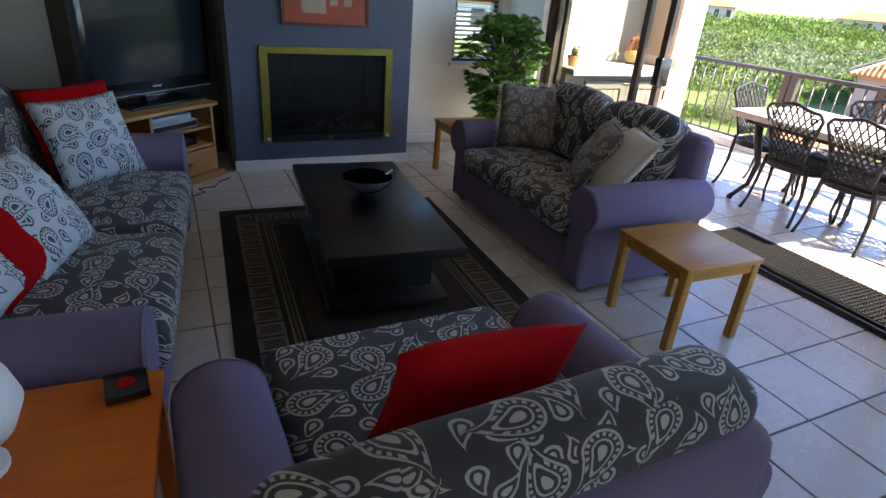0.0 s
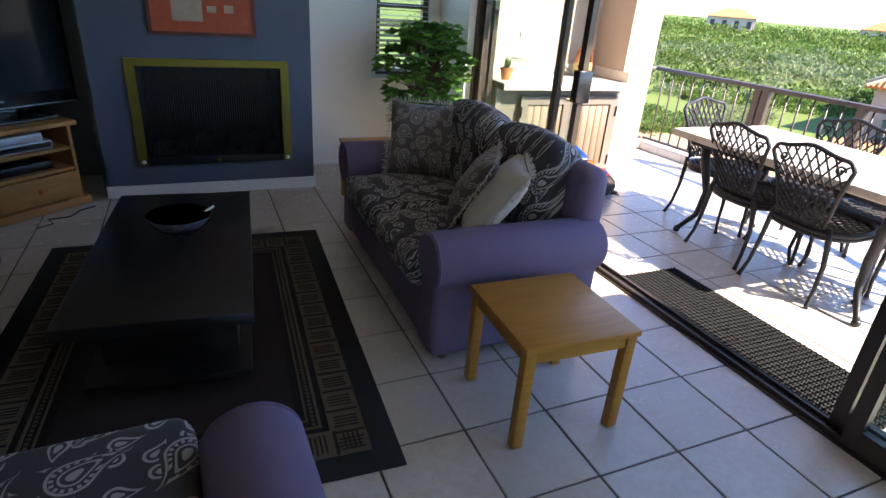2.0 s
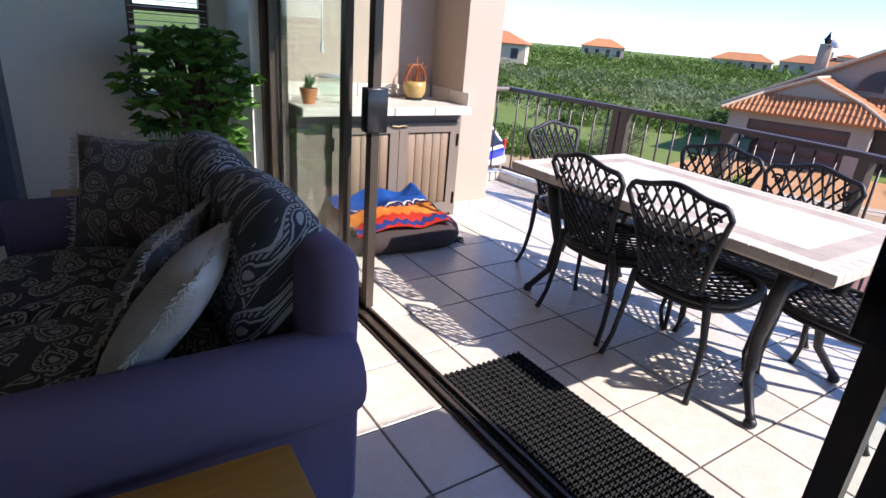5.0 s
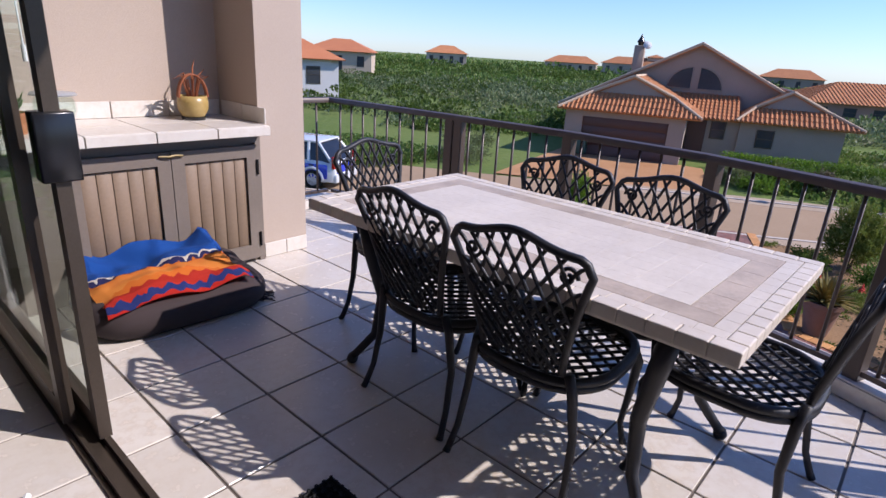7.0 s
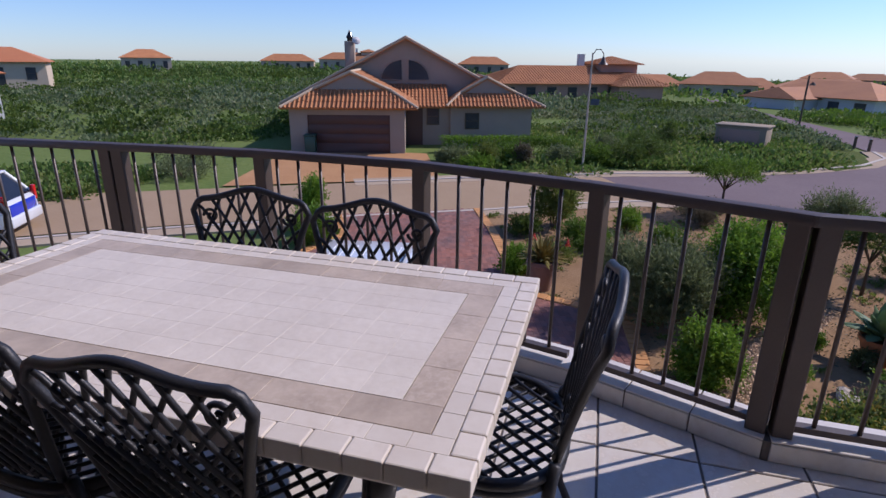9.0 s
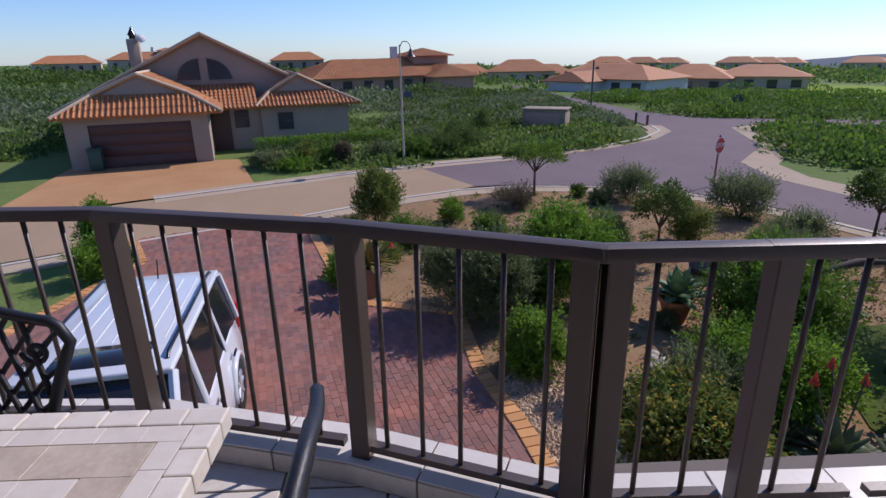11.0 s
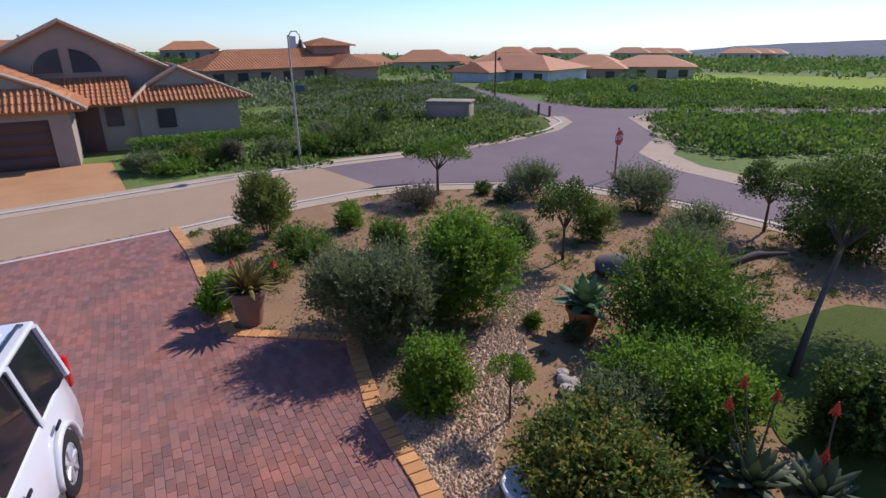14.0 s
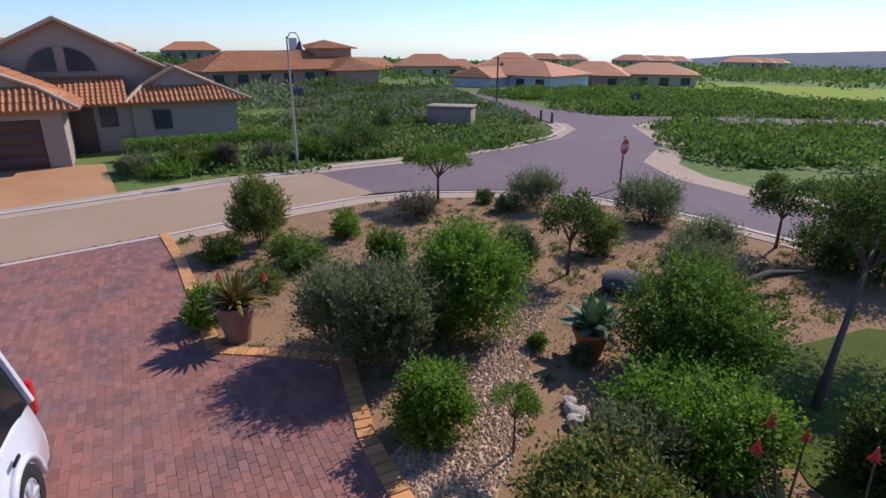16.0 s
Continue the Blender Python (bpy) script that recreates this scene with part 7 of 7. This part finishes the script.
part("sign_bracket", tube(bmesh.new(), [(0, -0.02, 3.25), (0, -0.2, 3.05), (0, -0.25, 2.85)], 0.012, 6), M_RAIL, sl_)
part("sign_plate", rbox(-0.015, 0.015, -0.42, -0.08, 2.65, 2.88, 0.004), M_HILL, sl_, "small blue-grey street sign")

st = thing("stop_sign", "red octagonal stop sign on a post at the junction", "road sign", pose(22.55, -7.45, G - 0.02, 0, 0, -158 + 100))
M_REDP = simple("red_sign_paint", (0.50, 0.012, 0.015), (0.60, 0.02, 0.02), 0.45, big=3, fine=30, bstr=0.02)
part("post", tube(bmesh.new(), [(0, 0, 0), (0, 0, 1.65)], 0.03, 10), simple("red_brown_post", (0.20, 0.06, 0.05), (0.28, 0.09, 0.07), 0.6), st)
oc_ = [(0.26 * math.cos(math.pi / 8 + k * math.pi / 4), 0.26 * math.sin(math.pi / 8 + k * math.pi / 4)) for k in range(8)]
bm = prism(bmesh.new(), [(x * 1.08, y * 1.08) for x, y in oc_], -0.006, 0.0)
part("border", bm, M_WHITE, st, "white rim", m=pose(0, -0.035, 1.32, 90))
plt = part("plate", prism(bmesh.new(), oc_, 0.0, 0.004), M_REDP, st, m=pose(0, -0.035, 1.32, 90))
txt = bpy.data.curves.new("lettering", 'FONT')
txt.body, txt.size, txt.align_x, txt.align_y, txt.extrude = "STOP", 0.20, 'CENTER', 'CENTER', 0.002
to = new("lettering_curve", txt)
bpy.context.view_layer.update()
tm = bpy.data.meshes.new_from_object(to.evaluated_get(bpy.context.evaluated_depsgraph_get()))
bpy.data.objects.remove(to)
tm.materials.clear()
tm.materials.append(M_WHITE)
lt = new("lettering", tm)
lt.parent = st
lt.matrix_basis = pose(0, -0.0415, 1.32, 90)

sb = thing("substation_box", "beige plastered service kiosk with brown side panel", "kiosk", pose(36.3, -4.6, G - 0.08, 0, 0, -25))
M_KIOSK = simple("tan_kiosk_plaster", (0.25, 0.19, 0.13), (0.32, 0.25, 0.175), 0.9, big=2, fine=30)
part("body", rbox(0, 1.3, -1.25, 1.15, 0, 1.25, 0.02), M_KIOSK, sb)
part("roof_slab", rbox(-0.08, 1.38, -1.33, 1.23, 1.25, 1.33, 0.02), M_KIOSK, sb)
part("door_panel", rbox(-0.03, 0.0, -0.95, 0.95, 0.1, 1.1, 0.01), M_HBRICK, sb)
for x, y in ((39.3, -11.0), (38.0, -11.2), (33.4, -27.5)):
    o = thing("bollard", "short dark wooden bollard at the road edge", "bollard", pose(x, y, G - 0.05), "road bollards")
    part("post", tube(bmesh.new(), [(0, 0, 0), (0, 0, 0.62)], 0.075, 10), M_TWIG, o)
    part("cap", tube(bmesh.new(), [(0, 0, 0.62), (0, 0, 0.66)], 0.082, 10), M_BLACKPL, o)
fp = thing("street_lamp", "distant thin lamp post by the far road", "street lamp", pose(46.5, -10.3, G - 0.05))
part("pole", tube(bmesh.new(), [(0, 0, 0), (0, 0, 3.6)], 0.06, 8), M_TWIG, fp)
part("shade", lathe(bmesh.new(), [(0.05, 3.2), (0.2, 3.0), (0.05, 3.05)], 12, (0, -0.3)), M_TWIG, fp)
sgn = thing("estate_sign", "small grey sign board on legs in the veld", "sign", pose(47, -21.5, G - 0.05, 0, 0, -20))
part("board", rbox(-0.03, 0.03, -0.35, 0.35, 0.5, 1.0, 0.01), M_HILL, sgn)
for s in (-0.25, 0.25):
    part("leg", boxes((-0.025, 0.025, s - 0.03, s + 0.03, 0, 0.5)), M_TWIG, sgn)


# ---- cars ----
M_CARW = simple("white_car_paint", (0.56, 0.57, 0.59), (0.61, 0.62, 0.64), 0.22, coat=0.6, big=1, fine=5, bstr=0.0)
M_CARB = simple("blue_car_paint", (0.012, 0.03, 0.40), (0.02, 0.05, 0.48), 0.22, coat=0.6, big=1, fine=5, bstr=0.0)
M_CARGL = simple("tinted_car_glass", (0.010, 0.011, 0.014), (0.018, 0.019, 0.023), 0.06, fine=3, bstr=0.0)
M_TRIM = simple("grey_plastic_trim", (0.04, 0.04, 0.042), (0.07, 0.07, 0.073), 0.6, fine=80)
M_LAMPR = simple("red_lamp_lens", (0.45, 0.01, 0.01), (0.55, 0.02, 0.02), 0.15, bstr=0)
M_LAMPW = simple("clear_lamp_lens", (0.6, 0.62, 0.65), (0.7, 0.72, 0.75), 0.1, bstr=0)


def loft(sections, mat, name, parent, label="", bev=0.0):
    """Skin over cross sections of equal length; sections run along x."""
    bm = bmesh.new()
    rings = [[bm.verts.new(p) for p in s] for s in sections]
    n = len(rings[0])
    for a, b in zip(rings, rings[1:]):
        for j in range(n):
            bm.faces.new((a[j], a[(j + 1) % n], b[(j + 1) % n], b[j]))
    bm.faces.new(rings[0])
    bm.faces.new(rings[-1][::-1])
    if bev:
        bmesh.ops.recalc_face_normals(bm, faces=bm.faces[:])
        sharp = [e for e in bm.edges if len(e.link_faces) == 2 and e.calc_face_angle(0) > 0.5]
        bmesh.ops.bevel(bm, geom=sharp, offset=bev, segments=3, profile=0.5, affect='EDGES')
    return part(name, bm, mat, parent, label, 40)


def car(m, label, L, W, H, lower, upper, suv):
    """x runs to the rear; the nose is at -L/2."""
    o = thing("car", label, "car", m)
    hw = W / 2
    belt = 0.98 if suv else 0.88
    cl = 0.24

    def sec(x, z0, z1, w, k=0.92):
        return [(x, -w, z0), (x, w, z0), (x, w * 1.0, (z0 + z1) / 2), (x, w * k, z1), (x, -w * k, z1), (x, -w * 1.0, (z0 + z1) / 2)]

    nose = 0.78 if not suv else 0.92
    loft([sec(-L / 2, cl + 0.16, nose - 0.12, hw * 0.84), sec(-L / 2 + 0.12, cl + 0.02, nose, hw * 0.93), sec(-L * 0.27, cl, belt - 0.02, hw), sec(0.0, cl, belt, hw), sec(L * 0.36, cl, belt + 0.02, hw), sec(L / 2 - 0.1, cl + 0.02, belt, hw * 0.96), sec(L / 2, cl + 0.12, belt - 0.10, hw * 0.9)], lower, "body", o, bev=0.03)
    xr = L / 2 - (0.12 if suv else 0.5)

    def cab(x, z0, z1, w0, w1):
        return [(x[0], -w0, z0), (x[0], w0, z0), (x[1], w1, z1), (x[1], -w1, z1)]

    # glasshouse and roof
    gl = bmesh.new()
    zb, zr = belt - 0.02, H - 0.05
    f0, f1 = -L * 0.27, -L * 0.10
    r0, r1 = L / 2 - 0.10, xr - 0.10
    w0, w1 = hw * 0.91, hw * 0.76
    V = [gl.verts.new(p) for p in ((f0, -w0, zb), (f0, w0, zb), (r0, w0, zb), (r0, -w0, zb), (f1, -w1, zr), (f1, w1, zr), (r1, w1, zr), (r1, -w1, zr))]
    for q in ((3, 2, 1, 0), (4, 5, 6, 7), (0, 1, 5, 4), (1, 2, 6, 5), (2, 3, 7, 6), (3, 0, 4, 7)):
        gl.faces.new([V[i] for i in q])
    part("glasshouse", gl, M_CARGL, o, "dark tinted glass")
    rf = rbox(f1 - 0.04, r1 + 0.06, -w1 - 0.02, w1 + 0.02, zr - 0.02, H, 0.03, 3)
    rp = part("roof", rf, upper, o)
    for s in (-1, 1):
        for xa, xb in (((f0, f1)), ((r0, r1))):
            part("pillar", tube(bmesh.new(), [(xa, s * w0 * 1.005, zb), (xb, s * w1 * 1.02, zr)], 0.045, 8), upper, o)
        for q in ((0.0, 0.02), (L * 0.26, L * 0.25)):
            part("pillar", tube(bmesh.new(), [(q[0], s * w0 * 1.01, zb), (q[1], s * w1 * 1.025, zr)], 0.05, 8, squash=0.6), upper, o)
        if suv:
            part("roof_rail", tube(bmesh.new(), [(f1 + 0.15, s * (w1 - 0.06), H), (f1 + 0.22, s * (w1 - 0.06), H + 0.045), (r1 - 0.15, s * (w1 - 0.06), H + 0.045), (r1 - 0.05, s * (w1 - 0.06), H)], 0.018, 8), M_BLACKPL, o)
        mi = part("mirror", rbox(f1 - 0.22, f1 - 0.08, min(s * hw * 0.98, s * (hw * 0.98 + 0.19)), max(s * hw * 0.98, s * (hw * 0.98 + 0.19)), belt + 0.02, belt + 0.16, 0.03, 3), M_BLACKPL, o)
        for dx in (0.06, L * 0.24):
            part("door_handle", rbox(dx + 0.12, dx + 0.28, s * hw - 0.012 + 0.012 * s, s * hw + 0.012 + 0.012 * s, belt - 0.14, belt - 0.10, 0.008), M_BLACKPL, o)
        part("sill", rbox(-L * 0.2, L * 0.22, min(s * (hw - 0.03), s * (hw + 0.012)), max(s * (hw - 0.03), s * (hw + 0.012)), cl - 0.02, cl + 0.13, 0.02), M_TRIM, o)
        part("tail_light", rbox(L / 2 - 0.10, L / 2 + 0.0, min(s * hw * 0.80, s * hw * 0.95), max(s * hw * 0.80, s * hw * 0.95), belt - 0.20, belt + 0.18, 0.02), M_LAMPR, o)
        part("headlight", rbox(-L / 2 + 0.0, -L / 2 + 0.14, min(s * hw * 0.62, s * hw * 0.86), max(s * hw * 0.62, s * hw * 0.86), nose - 0.26, nose - 0.10, 0.02), M_LAMPW, o)
        for x in (-L * 0.30, L * 0.30):
            wr = 0.35 if suv else 0.31
            wh = part("wheel", lathe(bmesh.new(), [(wr * 0.62, -0.10), (wr * 0.94, -0.105), (wr, -0.07), (wr, 0.07), (wr * 0.94, 0.105), (wr * 0.62, 0.10)], 32, (0, 0), False), M_RUBBER, o, "black tyre", True, pose(x, s * (hw - 0.085), wr, 90))
            rim = bmesh.new()
            lathe(rim, [(wr * 0.52, -0.02), (wr * 0.63, 0.0), (wr * 0.63, 0.09), (wr * 0.55, 0.095), (wr * 0.52, 0.02)], 28, (0, 0), False)
            for k in range(7):
                a = k * 2 * math.pi / 7
                tube(rim, [(0, 0, 0.075), (wr * 0.56 * math.cos(a), wr * 0.56 * math.sin(a), 0.085)], 0.035, 6, squash=0.6)
            lathe(rim, [(wr * 0.6, 0.035), (0.0001, 0.03)], 28, (0, 0), False)
            part("rim", rim, M_SILVER, wh, "alloy rim", m=pose(0, 0, 0, 180 if s > 0 else 0))
            ar = bmesh.new()
            tube(ar, [(x + (wr + 0.06) * math.cos(a), s * (hw - 0.0), wr + (wr + 0.06) * math.sin(a)) for a in [math.pi * k / 14 for k in range(15)]], 0.045, 8)
            part("wheel_arch", ar, lower, o, smooth=True)
    part("front_bumper", rbox(-L / 2 - 0.05, -L / 2 + 0.2, -hw * 0.9, hw * 0.9, cl, cl + 0.26, 0.05, 3), M_TRIM if suv else lower, o)
    part("rear_bumper", rbox(L / 2 - 0.2, L / 2 + 0.07, -hw * 0.92, hw * 0.92, cl, cl + 0.28, 0.05, 3), lower, o)
    if suv:
        for k in range(7):
            part("roof_rib", rbox(0.15, r1 - 0.2, -0.48 + k * 0.16 - 0.006, -0.48 + k * 0.16 + 0.006, H, H + 0.006, 0.002, 1), M_WHITE, rp)
        part("sunroof", rbox(f1 + 0.12, 0.1, -0.42, 0.42, H - 0.004, H + 0.005, 0.003, 1), M_CARGL, rp)
        part("wiper", tube(bmesh.new(), [(f0 + 0.03, -0.5, belt + 0.0), (f0 + 0.05, 0.1, belt + 0.02)], 0.008, 5), M_BLACKPL, o)
        sk_ = part("licence_disc", tube(bmesh.new(), [(0, 0, 0), (0, 0, 0.004)], 0.045, 20), simple("pale_teal_paper", (0.30, 0.55, 0.50), (0.38, 0.62, 0.57), 0.6), o, "round pale teal disc", m=pose(f0 + 0.22, -w0 + 0.17, belt + 0.23, 0, -52, 0))
        part("aerial", tube(bmesh.new(), [(r1 - 0.1, 0.0, H), (r1 - 0.02, 0.0, H + 0.22)], 0.008, 6), M_BLACKPL, rp)
    return o


car(pose(9.53, 5.17, G, 0, 0, 9.5), "white off-road car with tinted windows on the driveway", 4.35, 1.76, 1.68, M_CARW, M_CARW, True)
hatch = car(pose(13.8, 18.0, G - 0.04, 0, 0, -64), "white hatchback with a blue rear, parked by the road", 3.7, 1.65, 1.48, M_CARW, M_CARW, False)
for s in (-1, 1):
    part("door_panel", rbox(0.55, 1.62, s * 0.822 - 0.008, s * 0.822 + 0.008, 0.36, 0.80, 0.006), M_CARB, hatch, "blue painted side panel")
part("tailgate_panel", rbox(1.83, 1.87, -0.62, 0.62, 0.50, 0.80, 0.012), M_CARB, hatch, "blue painted tailgate")

# ---- indoor plant ----
ip = thing("potted_plant", "tall leafy umbrella plant in a dark pot", "potted plant", pose(3.37, 5.62, 0))
part("pot", lathe(bmesh.new(), [(0.11, 0), (0.15, 0.26), (0.16, 0.27), (0.16, 0.30), (0.14, 0.30), (0.13, 0.26)], 24), M_POTB, ip)
part("soil", lathe(bmesh.new(), [(0.14, 0.27), (0.0001, 0.28)], 18), M_SOIL, ip)
rs = np.random.default_rng(77)
st_b = bmesh.new()
cs, ds = [], []
for k in range(250):
    z = rs.uniform(0.36, 1.28)
    prof = np.interp(z, [0.36, 0.60, 0.90, 1.10, 1.28], [0.15, 0.24, 0.37, 0.35, 0.18])
    a = rs.uniform(0, 6.28)
    r = prof * rs.uniform(0.25, 1.05) ** 0.6
    c = np.array([r * math.cos(a), r * math.sin(a) * 0.85, z])
    tube(st_b, [(0.03 * math.cos(a), 0.03 * math.sin(a), max(0.28, z - 0.25)), tuple(c * np.array([0.6, 0.6, 1]) - np.array([0, 0, 0.05])), tuple(c)], [0.006, 0.004, 0.002], 4)
    m_ = 8
    for q in range(m_):
        b = q * 2 * math.pi / m_ + rs.uniform(-.2, .2)
        cs.append(c)
        ds.append((math.cos(b) + 0.4 * math.cos(a), math.sin(b) + 0.4 * math.sin(a), rs.uniform(-0.35, 0.3)))
for q in range(4):
    a = q * 1.6
    tube(st_b, [(0.03 * math.cos(a), 0.03 * math.sin(a), 0.25), (0.06 * math.cos(a), 0.06 * math.sin(a), 0.7), (0.10 * math.cos(a + .4), 0.10 * math.sin(a + .4), 1.2)], [0.014, 0.011, 0.006], 6)
part("stem", st_b, M_TWIG, ip)
M_LEAFI = leaf_mat("umbrella_plant_leaf", (0.060, 0.17, 0.030), (0.16, 0.33, 0.065))
f = new("foliage", leaf_mesh("foliage", np.array(cs), np.array(ds), 0.095, 0.42, M_LEAFI, rs, 0.5))
f.parent = ip

# ---- driveway bricks ----
brick = mesh_of(rbox(-0.098, 0.098, -0.048, 0.048, -0.01, 0.012, 0.004, 1), M_BRICKP)
near, co_, fa_ = [], [], []
T = [(-0.0985, -0.0485), (0.0985, -0.0485), (0.0985, 0.0485), (-0.0985, 0.0485)]
rn = random.Random(3)
cb, sb_ = math.cos(0.3), math.sin(0.3)
for i in range(-70, 75):
    for j in range(-110, 110):
        u, w = (i + 0.5 * (j % 2)) * 0.2, j * 0.1
        x, y = 13 + u * cb - w * sb_, 5 + u * sb_ + w * cb
        if not inside(x, y, DRV):
            continue
        dz = rn.uniform(-0.0015, 0.0015)
        if 9.8 < x < 12.6 and 1.2 < y < 4.1 and len(near) < 300:
            near.append(shared("brick", brick, drv, pose(x, y, G + dz, rn.uniform(-1, 1), rn.uniform(-1, 1), math.degrees(0.3))))
        else:
            k = len(co_)
            for px, py in T:
                co_.append((x + px * cb - py * sb_, y + px * sb_ + py * cb, G + 0.010 + dz))
            for px, py in T:
                co_.append((x + px * 1.02 * cb - py * 1.02 * sb_, y + px * 1.02 * sb_ + py * 1.02 * cb, G - 0.01))
            fa_ += [(k, k + 1, k + 2, k + 3)] + [(k + q, k + 4 + q, k + 4 + (q + 1) % 4, k + (q + 1) % 4) for q in range(4)]
me = bpy.data.meshes.new("brick_paving")
me.from_pydata(co_, [], fa_)
me.materials.append(M_BRICKP)
bp_ = new("brick_paving", me)
bp_.parent = drv
tagged(bp_, kind="stuff")
EDG = [(6.3, 0.2), (10.3, 1.0), (11.7, 1.4), (13.56, 1.6), (14.15, 3.5), (18.1, 4.85), (20.2, 5.72)]
eb = mesh_of(rbox(-0.075, 0.075, -0.11, 0.11, -0.02, 0.028, 0.006, 1), M_EDGE)
for line in (EDG, [(13.0, 9.2), (16.6, 8.4), (18.3, 9.4)]):
    for a, b in zip(line, line[1:]):
        a, b = Vector(a), Vector(b)
        d = b - a
        n = int(d.length / 0.16)
        for k in range(n):
            q = a + d * ((k + 0.5) / n)
            shared("edging_brick", eb, drv, pose(q.x, q.y, G + 0.004, rn.uniform(-2, 2), rn.uniform(-2, 2), math.degrees(math.atan2(d.y, d.x)) + rn.uniform(-2, 2)))

cd = bmesh.new()
tube(cd, [(3.42, 3.86, 0.004), (3.47, 3.93, 0.004), (3.52, 3.90, 0.004), (3.55, 3.98, 0.004), (3.60, 4.00, 0.004), (3.62, 4.06, 0.004)], 0.003, 6)
tube(cd, [(3.61, 4.05, 0.010), (3.63, 4.09, 0.010)], 0.011, 8)
solid("charger_cord", cd, M_WHITE, "thin white cord with a small plug on the tiles", "cord")
rn = random.Random(21)
fg = bmesh.new()
for k in range(60):
    x, y = 4.86 + rn.uniform(-0.03, 0.05), 4.86 + 0.34 * k / 60
    tube(fg, [(x, y, 0.02 + rn.uniform(0, 0.02)), (x + rn.uniform(0.02, 0.06), y + rn.uniform(-0.03, 0.03), 0.006), (x + rn.uniform(0.05, 0.12), y + rn.uniform(-0.05, 0.05), 0.004)], 0.003, 4)
tagged(solid("towel_fringe", fg, M_BED, "dark loose towel fringe lying on the tiles", "fringe"), kind="stuff")
